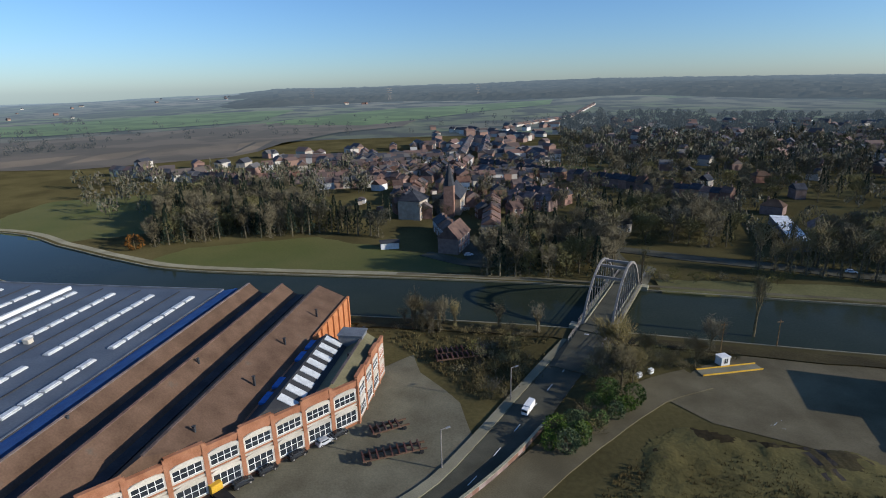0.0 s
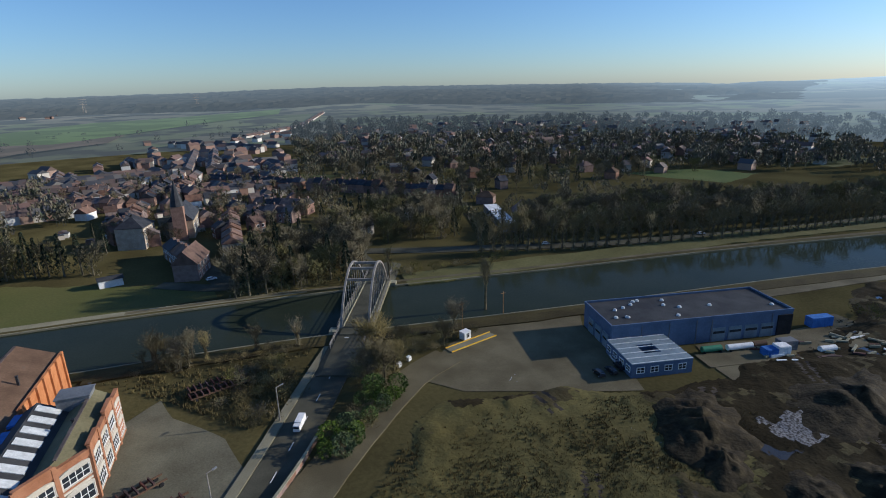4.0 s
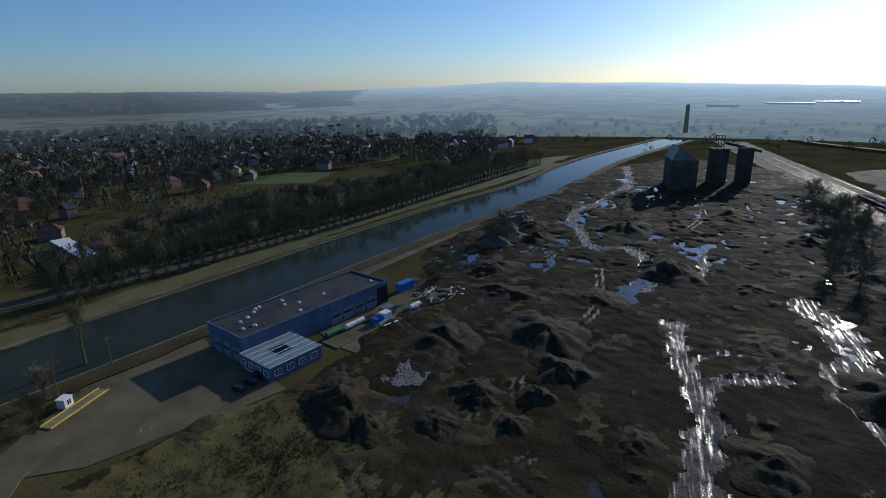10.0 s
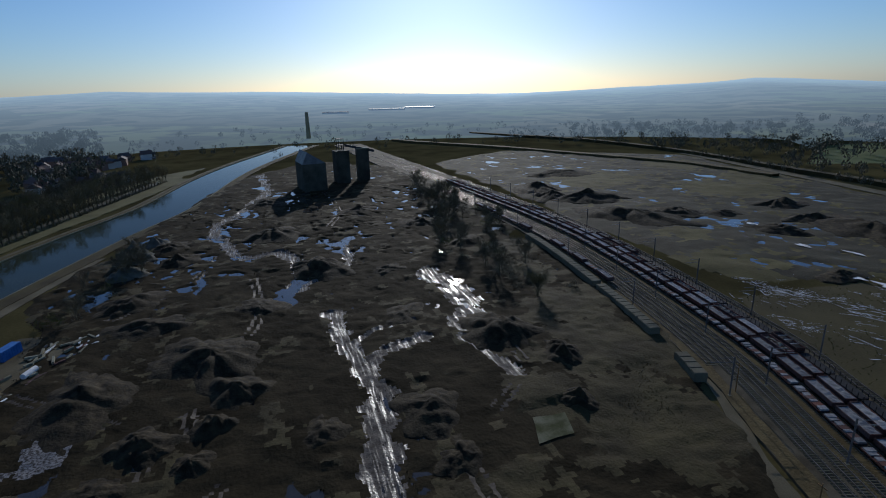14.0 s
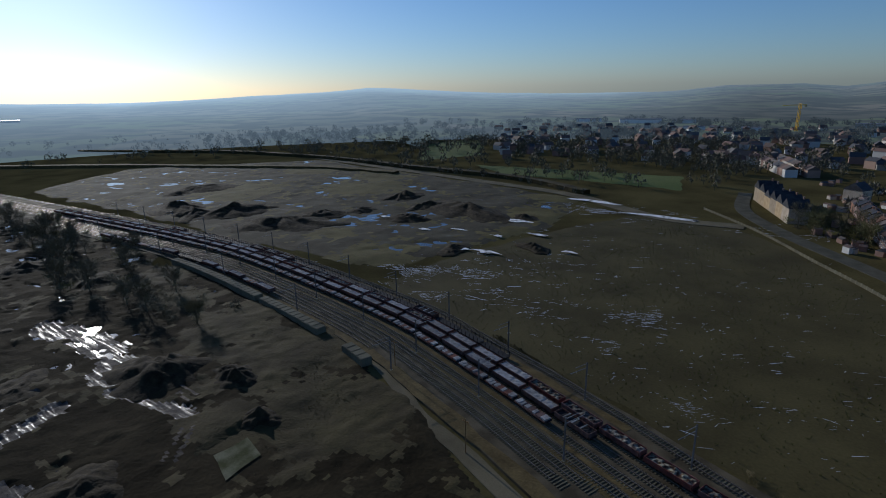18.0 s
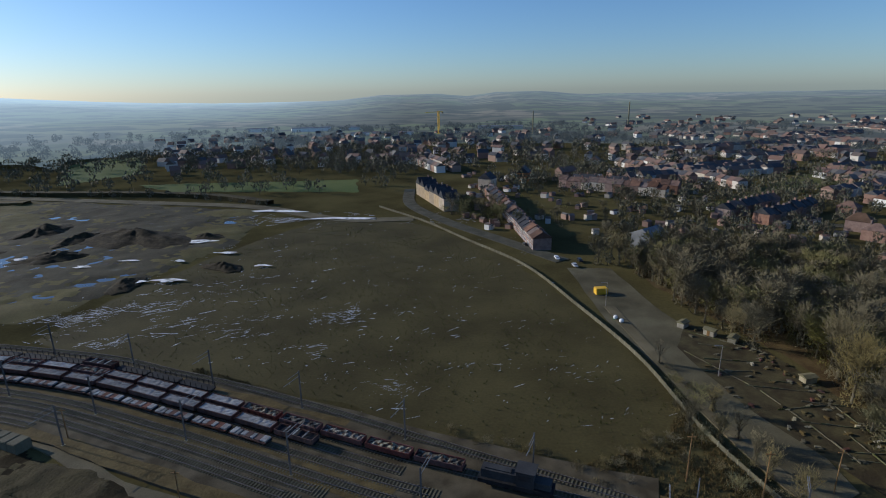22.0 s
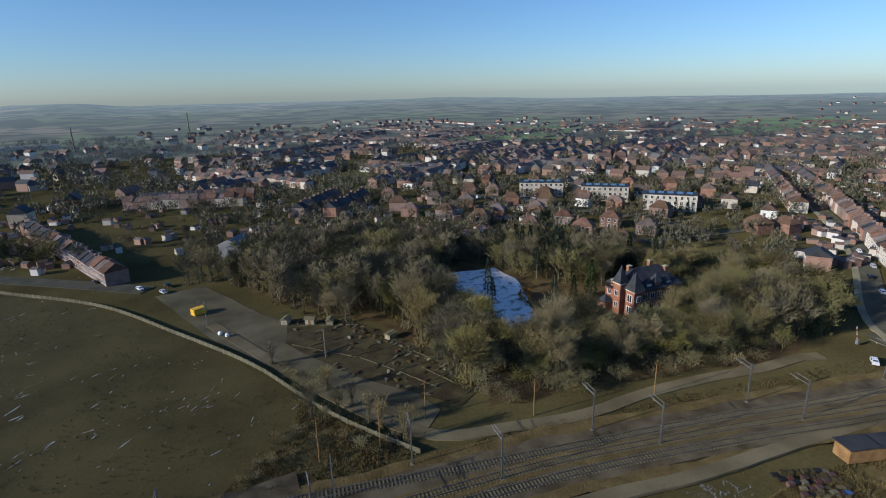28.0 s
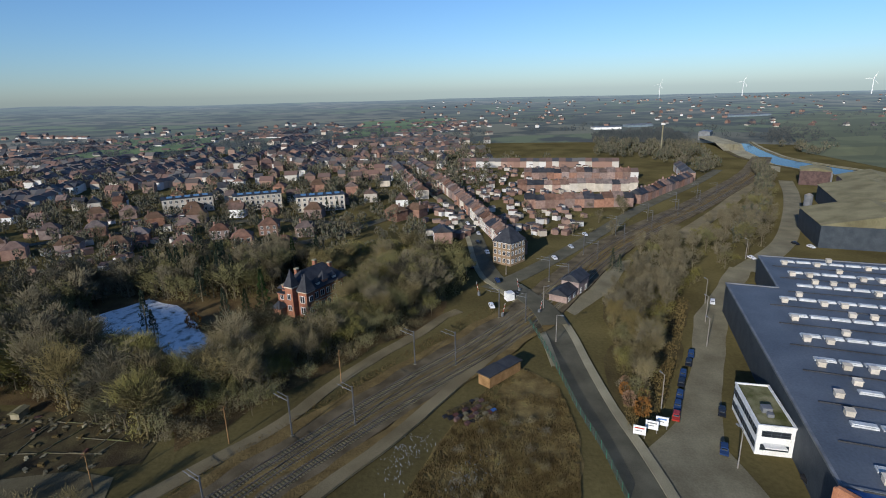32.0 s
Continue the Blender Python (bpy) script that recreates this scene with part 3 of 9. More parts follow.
FIELDS = [
    ("field", [(110, -124), (60, -108), (30, -100), (0, -88), (-30, -78), (-46, -84), (-47, -110), (-36, -155), (-22, -195), (0, -232), (25, -258), (70, -262), (92, -215), (108, -155)], M_GRASS, "olive grass field with thin frost streaks"),
    ("meadow", [(-112, 183), (-104, 204), (-55, 217), (-20, 196), (8, 178), (8, 168), (-50, 171)], M_MEADOW, "dull green meadow by the canal"),
    ("meadow", [(-225, 246), (-230, 305), (-171, 325), (-140, 290), (-130, 230), (-165, 216)], M_MEADOW, "mown green meadow by the canal bend"),
    ("field", [(-542, 661), (-388, 823), (-240, 1034), (-20, 1160), (-60, 800), (-137, 713), (-200, 500), (-300, 440), (-420, 440)], M_PLOUGH, "brown ploughed field"),
    ("field", [(-328, 919), (-113, 1298), (280, 1420), (240, 1250), (73, 1099), (-120, 830)], M_CROP, "bright green field of winter crop"),
    ("field", [(-950, 700), (-700, 1200), (-350, 1300), (-330, 1000), (-560, 760)], M_CROP, "green field of winter crop"),
    ("field", [(52, 440), (114, 385), (74, 360), (30, 405)], M_MEADOW, "small green paddock"),
    ("field", [(280, 274), (338, 256), (350, 218), (303, 208)], M_CROP, "pale green paddock"),
    ("field", [(530, 340), (475, 205), (415, 206), (440, 300)], M_MEADOW, "green meadow at a wood"),
    ("field", [(337, 125), (460, 84), (490, 55), (380, 80)], M_VERGE, "grassy slope by the canal bend"),
    ("field", [(293, -373), (374, -497), (352, -583), (266, -433)], M_CROP, "green pasture on a slope"),
    ("field", [(487, -482), (500, -590), (397, -575), (360, -458)], M_MEADOW, "pale rough pasture on a slope"),
    ("field", [(235, -375), (78, -392), (66, -340), (122, -345), (190, -345)], M_CROP, "long green pasture"),
    ("field", [(-128, -290), (-320, -465), (-285, -392), (-131, -270)], M_MEADOW, "yellowish rough pasture"),
    ("field", [(-430, -520), (-700, -640), (-820, -560), (-560, -420)], M_CROP, "green field beyond the suburb"),
    ("field", [(-700, -300), (-1100, -420), (-1200, -250), (-820, -200)], M_CROP, "green field beyond the town"),
    ("field", [(-560, 210), (-900, 300), (-1300, 520), (-700, 560), (-420, 330), (-420, 230)], M_MEADOW, "flat green meadow beyond the canal"),
    ("reeds", [(-117, -12), (-109, -1), (-92, 3), (-75, 3), (-50, -4), (-45, -26), (-74, -24), (-92, -20)], M_REED, "thick brown reeds on waste ground"),
    ("yard", [(-14, 107), (-17, 87), (-36, 69), (-50, 55), (-30, 45), (-6, 62), (5, 78), (2, 92), (-6, 104), (-8, 112)], M_YARD, "grey concrete factory yard with oil stains"),
    ("yard", [(74, 112), (96, 104), (90, 96), (86, 81), (80, 66), (70, 71), (48, 84), (42, 92), (54, 104)], M_DIRTROAD, "dusty grey forecourt"),
    ("yard", [(-78, 14), (-79, 32), (-93, 28), (-112, 32), (-154, 44), (-196, 62), (-200, 56), (-172, 44), (-153, 35), (-126, 29), (-100, 21), (-90, 14)], M_YARD, "grey asphalt works yard"),
    ("yard", [(-153, -1), (-178, 9), (-200, 18), (-204, 24), (-170, 14), (-148, 3)], M_YARD, "grey station forecourt"),
    ("yard", [(-40, -186), (-55, -185), (-60, -146), (-66, -120), (-66, -92), (-66, -74), (-58, -70), (-54, -85), (-49, -110), (-43, -140)], M_LOT, "wide worn gravel lot"),
    ("garden_plots", [(-56, -124), (-64, -138), (-77, -122), (-82, -96), (-84, -76), (-70, -72), (-60, -98)], M_SOIL, "dug-over dark allotment soil"),
    ("forest_floor", [(-72, -68), (-84, -78), (-80, -120), (-70, -146), (-62, -180), (-94, -238), (-140, -210), (-168, -149), (-180, -100), (-176, -62), (-160, -36), (-140, -34), (-110, -52)], M_LEAVES, "leaf-strewn floor of a bare wood"),
    ("quay", [(-731, 157), (-640, 166), (-574, 166), (-458, 158), (-429, 148), (-509, 148), (-659, 143)], M_CONCRETE, "pale sandy quay with stock piles"),
    ("rough_grass", [(-92, 12), (-105, 10), (-118, 9), (-132, 12), (-160, 10), (-180, 22), (-165, 36), (-143, 31), (-119, 24), (-99, 18)], M_ROUGH, "rough grass verge below a wall"),
    ("snow_patch", [(-123, -138), (-140, -128), (-137, -117), (-122, -98), (-112, -84), (-101, -83), (-105, -93), (-115, -110), (-111, -124)], M_SNOWLAWN, "thin snow lying on a shaded lawn"),
    ("salt_stack_yard", [(100, 60), (128, 56), (150, 58), (152, 68), (140, 66), (104, 74)], M_DIRTROAD, "sandy track along the blue building"),
    ("concrete_pad", [(75.5, -42), (75.5, -48.5), (69, -47), (67.5, -40)], M_MOSS, "mossy abandoned concrete slab"),
]
for i, (nm, pts, material, label) in enumerate(FIELDS):
    big = max(math.hypot(*p) for p in pts)
    if big > 700:      # far fields follow the rise of the land
        c = Vector((sum(p[0] for p in pts) / len(pts), sum(p[1] for p in pts) / len(pts), 0))
        bm = bmesh.new()
        rows = []
        for k in range(9):
            row = []
            for a, b in zip(pts, pts[1:] + pts[:1]):
                for j in range(5):
                    q = c.lerp(Vector((*a, 0)).lerp(Vector((*b, 0)), j / 5), (k + 0.01) / 8)
                    row.append(bm.verts.new((q.x, q.y, height(q.x, q.y) + (4.0 + 0.05 * i if math.hypot(q.x, q.y) > 600 else 0.3))))
            rows.append(row)
        for r0, r1 in zip(rows, rows[1:]):
            for k in range(len(r0)):
                bm.faces.new((r0[k], r0[(k + 1) % len(r0)], r1[(k + 1) % len(r0)], r1[k]))
        bmesh.ops.recalc_face_normals(bm, faces=bm.faces)
        if sum(f.normal.z for f in bm.faces) < 0:
            bmesh.ops.reverse_faces(bm, faces=bm.faces)
    else:
        hard = nm in ("concrete_pad", "yard", "garden_plots")
        bm = patch(pts, 0.75 if nm == "concrete_pad" else 0.03 + 0.004 * i, 0.9 if nm == "concrete_pad" else 0.25 if hard else 1.6, 2.5 if hard else 4.0, i)
    # far fields swap to colours with haze painted in as emission
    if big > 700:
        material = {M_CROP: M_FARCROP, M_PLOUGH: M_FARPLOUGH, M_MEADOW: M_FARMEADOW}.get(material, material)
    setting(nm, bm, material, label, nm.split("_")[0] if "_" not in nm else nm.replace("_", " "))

# roads
ROADS = [
    ([(-40, 34), (-20, 50), (-8, 59), (1, 67), (10, 80), (17, 91), (26, 105), (36, 120)], 7.6, M_ASPHALT, "worn dark asphalt road to the bridge", "road"),
    ([(55, 155), (59, 172), (62, 190), (86, 178), (104, 170), (143, 152), (210, 130), (308, 107), (420, 80)], 7.0, M_ASPHALT, "asphalt road under an avenue of trees", "road"),
    ([(60, 190), (40, 192), (14, 176), (-8, 190)], 6.0, M_ASPHALT, "asphalt lane in the village", "road"),
    ([(34, 601), (15, 442), (-4, 330), (2, 231), (12, 178)], 7, M_ASPHALT, "village main street", "road"),
    ([(-30, 20), (-60, 17), (-76, 13.7), (-89, 10.1), (-100.5, 6.4), (-118, 2.0), (-136, -2.0), (-152, -7.4), (-168, -18), (-185, -27), (-240, -42), (-295, -64), (-370, -100), (-466, -144), (-600, -190)], 5.9, M_ASPHALT, "dark asphalt road with pale edges", "road"),
    ([(-165, -24), (-185, -12), (-232, 10), (-288, 34), (-346, 64), (-388, 86), (-441, 110)], 6.5, M_ASPHALT, "asphalt street along the railway", "road"),
    ([(-40, -194), (-20, -222), (6, -258), (28, -300), (34, -350)], 7, M_ASPHALT, "asphalt street by the field", "road"),
    ([(-46, -150), (-50, -112), (-54, -85), (-60, -68), (-71.7, -60.5), (-86.1, -53.2), (-99.9, -49.8), (-114.4, -44.4), (-130.4, -37.0), (-141.1, -33.4), (-146, -30)], 3.2, M_DIRTROAD, "pale unpaved lane beside the railway", "lane"),
    ([(-40, -50), (-67.5, -38.5), (-84.5, -30.5), (-101, -24.3), (-122, -16.2), (-138, -13)], 2.7, M_DIRTROAD, "grey access track by the rails", "lane"),
    ([(4, 62), (16, 74), (26, 83), (40, 94), (52, 99)], 8, M_DIRTROAD, "pale unpaved track to the yard", "lane"),
    ([(96, 103), (142, 88), (190, 77), (225, 68)], 5, M_DIRTROAD, "sandy path behind the warehouse", "lane"),
    ([(100, 68), (125, 60), (152, 54)], 6, M_DIRTROAD, "sandy haul track along the canal", "lane"),
    ([(90, -86), (76.8, -84), (64.6, -78.3), (53.1, -71.9), (41.2, -68.2), (20, -60), (-10, -54), (-40, -50)], 3.4, M_DIRTROAD, "dirt track beside the sidings", "lane"),
    ([(-196, 60), (-233, 84), (-284, 105), (-342, 125), (-392, 139)], 8, M_YARD, "grey works road along old warehouses", "road"),
    ([(-238, 46), (-293, 75), (-379, 115), (-440, 140)], 7, M_DIRTROAD, "pale dusty track beside the rails", "lane"),
    ([(-184, -150), (-200, -120), (-230, -100), (-300, -75)], 6, M_ASPHALT, "suburban street", "road"),
    ([(-150, -260), (-200, -225), (-245, -160), (-245, -100)], 6, M_ASPHALT, "suburban street", "road"),
    ([(389, -344), (190, -310), (117, -295), (61, -264), (23, -264)], 9, M_DIRTROAD, "pale frosted embankment track", "lane"),
]
setting("embankment", ribbon([(640, -140), (599, -157), (509, -214), (409, -262), (334, -296), (260, -306)], 7, 2.2, 2.2, 8.0, 2.0), M_STRAW, "long low earth embankment", "embankment")
setting("embankment", ribbon([(680, -252), (561, -311), (493, -334), (386, -345), (281, -336), (173, -328), (110, -302)], 6, 2.6, 2.6, 8.0, 2.0), M_ROUGH, "long low earth embankment", "embankment")
for i, (pts, w, material, label, cat) in enumerate(ROADS):
    setting("road", ribbon(pts, w, 0.72 if "by the rails" in label else 0.22 + 0.004 * i, 0.5 if "by the rails" in label else 0.25, 4.0, 0.25 if material is M_DIRTROAD else 0.0), material, label, cat)
setting("crossing_deck", ribbon([(-139, -2.4), (-146, -4.6), (-152, -7), (-158, -10.8), (-164, -15), (-170, -19.4)], 7.2, 0.92, 0.5, 2.0), M_ASPHALT, "asphalt deck of a level crossing between the rails", "level crossing")
# pavements and kerbs along the near roads
for pts, o in ((ROADS[0][0], -4.9), (ROADS[4][0][:9], 3.8), (ROADS[4][0][5:], -3.8)):
    pv = setting("pavement", ribbon(pts, 1.9, 0.38, 0.4, 4.0, off=o), M_CONCRETE, "pale concrete pavement with a kerb", "pavement")
# painted edge dashes on the bridge road
road_marks = thing("road_marking", "white dashed centre line on dark asphalt", "road marking", kind="structure")
for pts in (ROADS[0][0],):
    L = smooth_line(pts, 2.5)
    for k in range(0, len(L) - 1, 3):
        d = (L[k + 1] - L[k]).normalized()
        s = Vector((d.y, -d.x, 0)) * 0.07
        bm = bmesh.new()
        bm.faces.new([bm.verts.new(p + Vector((0, 0, 0.3))) for p in (L[k] - s, L[k] + s, L[k + 1] + s, L[k + 1] - s)])
        part("dash", bm, M_WHITE, road_marks)

# waste ground: churned mud with mounds, ruts and standing water
def lattice(seed):
    return np.random.RandomState(seed).rand(256, 256)


def grain(x, y, seed):
    """Smooth value noise, -1 to 1, over arrays."""
    g = lattice(seed)
    i, j = np.floor(x).astype(int), np.floor(y).astype(int)
    u, v = x - i, y - j
    u, v = u * u * (3 - 2 * u), v * v * (3 - 2 * v)
    a, b, c, d = g[i % 256, j % 256], g[(i + 1) % 256, j % 256], g[i % 256, (j + 1) % 256], g[(i + 1) % 256, (j + 1) % 256]
    return 2 * ((a * (1 - u) + b * u) * (1 - v) + (c * (1 - u) + d * u) * v) - 1


def within(x, y, poly):
    inside_ = np.zeros(x.shape, bool)
    for (x0, y0), (x1, y1) in zip(poly, poly[1:] + poly[:1]):
        if y0 != y1:
            inside_ ^= ((y0 > y) != (y1 > y)) & (x < (x1 - x0) * (y - y0) / (y1 - y0) + x0)
    return inside_


def beside(x, y, pts):
    """Distance from a line through pts, and the way along it."""
    best, way, sofar = np.full(x.shape, 1e9), np.zeros(x.shape), 0.0
    L = smooth_line(pts, 4)
    for a, b in zip(L, L[1:]):
        d = b - a
        n = max(d.length, 1e-6)
        t = np.clip(((x - a.x) * d.x + (y - a.y) * d.y) / n ** 2, 0, 1)
        q = np.hypot(x - a.x - t * d.x, y - a.y - t * d.y)
        side = np.sign((x - a.x) * d.y - (y - a.y) * d.x)
        near = q < np.abs(best)
        best = np.where(near, q * np.where(side == 0, 1, side), best)
        way = np.where(near, sofar + t * n, way)
        sofar += n
    return best, way


WET = [([(50, -8), (64, -12), (72, -13), (90, -16), (108, -15), (122, -12), (137, -12)], 4.2),
       ([(104, -15), (112, -22), (114, -32)], 3.0), ([(116, -13), (124, -22), (126, -32)], 1.6),
       ([(162, -4), (185, -6), (204, 2), (206, 16), (256, 28), (290, 18), (345, 6), (420, 10)], 4.0),
       ([(213, -25), (178, -21), (165, -5)], 2.4), ([(120, -46), (134, -50), (150, -50), (162, -46)], 5.5), ([(92, -47), (101, -44), (112, -42)], 2.2)]
RUTS = [[(58, 90), (60, 74), (54, 54), (40, 38), (30, 34)], [(62, 30), (75, 12), (100, 20), (140, 8), (180, 10)], [(45, -30), (70, -28), (95, -50), (125, -45)], [(60, -5), (70, 20), (95, 30), (120, 60)],
        [(150, 50), (180, 30), (210, 25)], [(235, -20), (270, -30), (330, -28)], [(96, 62), (70, 48), (52, 30), (40, 10)], [(120, -200), (150, -180), (185, -176), (230, -180)], [(110, -260), (150, -255), (220, -270)]]
POOLS = [(150, -52, 2.6, 1.3), (142, -57, 2, 1.0), (160, -54, 2, 0.8), (227, -48, 7, 3.5), (214, -50, 6, 2), (310, -17, 14, 4), (213, -25, 6, 4), (200, -20, 4, 3), (279, 18, 9, 4), (255, -2, 5, 2), (186, -46, 3, 1.5), (340, -55, 8, 3), (265, -70, 6, 2), (300, -80, 5, 2), (134, -149, 5, 2.4), (131, -156, 5, 2.4), (128, -163, 5, 2.6), (124, -170, 5, 2.4), (119, -177, 5, 2), (147, -176, 6, 1.8), (200, -205, 11, 1.6), (180, -190, 7, 1.4), (228, -215, 6, 1.3), (245, 22, 5, 2), (400, -30, 12, 4), (420, -70, 8, 3), (98, -22, 2.2, 1), (120, 20, 2.5, 1), (112, 10, 3, 0.9), (96, 12, 2.4, 1.3), (150, 40, 5, 1), (175, 25, 4, 1)]
GREEN = [(60, 56, 26), (34, 52, 26), (78, -46, 11), (60, -2, 9), (92, -70, 26), (66, -66, 22), (120, -76, 20), (50, 20, 18), (58, -30, 9), (150, -80, 16), (180, -84, 16), (130, -145, 22), (300, -200, 40), (240, -250, 40), (170, -160, 16), (112, -150, 14), (100, -200, 18), (106, -240, 20), (120, -280, 20), (260, -290, 30), (330, -290, 30)]
RUBBLE = [(88, 47), (101, 46), (104, 37), (89, 39)]


PAD = [(79, -39), (79, -52), (66, -50), (64, -36)]


def waste(poly, step, flood, bare=M_MUD, rank=M_ROUGH):
    xs, ys = [p[0] for p in poly], [p[1] for p in poly]
    gx, gy = np.meshgrid(np.arange(min(xs) - 4, max(xs) + 4, step), np.arange(min(ys) - 4, max(ys) + 4, step), indexing="ij")
    x = gx + 0.3 * step * grain(gx * 1.7, gy * 1.7, 1)
    y = gy + 0.3 * step * grain(gx * 1.7, gy * 1.7, 2)
    wx, wy = x + 5 * grain(x / 14, y / 14, 3) + 1.5 * grain(x / 3, y / 3, 4), y + 5 * grain(x / 14, y / 14, 5) + 1.5 * grain(x / 3, y / 3, 6)
    ins = within(wx, wy, poly)
    soft = ins.astype(float)
    for _ in range(14):
        s = np.pad(soft, 1, mode="edge")
        soft = (s[:-2, 1:-1] + s[2:, 1:-1] + s[1:-1, :-2] + s[1:-1, 2:] + 2 * soft) / 6
    z = (0.62 if bare is M_MUD else 0.5) + 0.35 * grain(x / 17, y / 17, 7) + 0.22 * grain(x / 6, y / 6, 8) + 0.16 * grain(x / 2.2, y / 2.2, 9) + 0.1 * grain(x, y, 10)
    tuss = grain(x / 26, y / 26, 11)
    z += 0.5 * np.clip(tuss, 0, 1) * np.abs(grain(x / 4, y / 4, 12))
    wet = np.zeros(x.shape)
    for pts, w in WET:
        d, way = beside(x, y, pts)
        rag = w * (0.75 + 0.5 * grain(way / 5, np.sign(d) * 9.3, 13) + 0.25 * grain(x / 1.5, y / 1.5, 14))
        on = np.clip((rag - np.abs(d)) / 0.8, 0, 1)
        wet = np.maximum(wet, on)
        z = z * (1 - 0.6 * on) + on * (0.14 + 0.11 * np.sin(d * 3.1 + 2 * grain(way / 12, d / 3, 15)) + 0.1 * grain(way / 7, d * 1.2, 16))
    rut = np.zeros(x.shape)
    for pts in RUTS:
        d, way = beside(x, y, pts)
        rut = np.maximum(rut, np.exp(-((np.abs(d) - 1.0) / 0.5) ** 2) * np.clip(0.75 + 0.9 * grain(way / 9, d * 0 + 3, 17), 0, 1))
        z -= 0.3 * np.exp(-((np.abs(d) - 1.0) / 0.45) ** 2) * np.clip(0.6 + 0.9 * grain(way / 9, d * 0 + 3, 17), 0, 1)
    for px, py, a, b in POOLS:
        q = ((wx - px) / (a * 0.72)) ** 2 + ((wy - py) / (b * 0.62)) ** 2
        z -= 0.75 * np.exp(-q)
    green = np.zeros(x.shape)
    turf = np.maximum(1 - np.hypot(wx - 32, wy - 52) / 44, 1 - np.hypot(wx - 62, wy - 58) / 18) + 0.3 * grain(x / 5, y / 5, 29) + 0.15 * grain(x / 1.6, y / 1.6, 30)
    for px, py, r in GREEN:
        green = np.maximum(green, 1 - np.hypot(wx - px, wy - py) / r)
    green += 0.35 * grain(x / 5, y / 5, 19) + 0.2 * grain(x / 1.6, y / 1.6, 20)
    z -= flood * np.clip(grain(wx / 8, wy / 3, 18) - 0.22, 0, 1) * np.clip((x - 105) / 120, 0, 1) * (green < 0.1)
    z += 0.3 * np.clip(green + 0.1, 0, 1) * (turf < 0.2)
    z = np.where(within(x, y, PAD), 0.55 + 0.1 * (z - 0.55), z)
    stones = within(x + 1.8 * grain(x / 2, y / 2, 21), y + 1.8 * grain(x / 2, y / 2, 22), RUBBLE)
    flat_ = np.clip(1.6 * turf, 0, 1)
    z = z * np.clip(2.2 * soft - 1.1, 0, 1) * (1 - 0.8 * flat_) + 0.07 * flat_ * (1 + grain(x / 1.3, y / 1.3, 31))
    n, m = x.shape
    fi, fj = np.meshgrid(np.arange(n - 1), np.arange(m - 1), indexing="ij")
    keep = (soft[:-1, :-1] + soft[1:, 1:]) > 1.0
    kind = np.where(stones, 3, np.where(wet > 0.35, 1, np.where(rut > 0.6, 6, np.where(turf > 0.2, 5, np.where(green > 0.22, 2, 0)))))[:-1, :-1]
    names = {0: ("wasteland", bare, "dark churned mud of cleared industrial land", "waste ground"), 1: ("mud_track", M_WETMUD, "shining rutted wet mud of a haul track", "mud track"),
             6: ("wheel_rut", M_RUT, "dark wheel ruts pressed into soft ground", "wheel rut"),
             5: ("rough_grass", M_TURF, "olive rough grass on waste ground", "rough grass"),
             2: ("rough_grass", rank, "tussocky brown grass on waste ground", "rough grass"), 3: ("rubble_patch", M_RUBBLE, "pale scattered rubble on mud", "rubble")}
    cells = {k: (keep & (kind == k)) for k in names}
    cells[4] = (turf[:-1, :-1] < 0.05) & (soft[:-1, :-1] > 0.97) & (soft[1:, 1:] > 0.97) & (np.minimum(np.minimum(z[:-1, :-1], z[1:, 1:]), np.minimum(z[1:, :-1], z[:-1, 1:])) < 0.24)
    names[4] = ("puddle", M_PUDDLE, "shallow bright water standing on mud", "puddle")
    for k, (nm, material, label, cat) in names.items():
        sel = cells[k]
        if not sel.any():
            continue
        i, j = fi[sel], fj[sel]
        quad = np.stack([i * m + j, (i + 1) * m + j, (i + 1) * m + j + 1, i * m + j + 1], 1)
        used, back = np.unique(quad, return_inverse=True)
        V = np.stack([x.ravel()[used], y.ravel()[used], np.full(len(used), 0.2) if k == 4 else z.ravel()[used]], 1)
        me = bpy.data.meshes.new(nm)
        me.from_pydata(V.tolist(), [], back.reshape(-1, 4).tolist())
        me.materials.append(material)
        for p in me.polygons:
            p.use_smooth = True
        tagged(new(nm, me), label, cat, kind="structure")


waste([(96, 62), (140, 62), (190, 74), (265, 58), (345, 40), (345, -98), (300, -100), (200, -96), (120, -95), (100, -90), (78, -81), (60, -75), (40, -67), (26, -60), (16, -44), (18, 10), (8, 30), (8, 58), (32, 78), (45, 84), (70, 70), (85, 66)], 0.75, 1.5)
waste([(345, 44), (430, 18), (480, -40), (420, -92), (345, -100)], 2.0, 1.0)
waste([(120, -135), (160, -132), (280, -132), (430, -125), (480, -220), (380, -335), (190, -305), (110, -290), (92, -225), (112, -160)], 1.8, 0.6, M_FROSTSOIL, M_TURF)


rnd = random.Random(4)


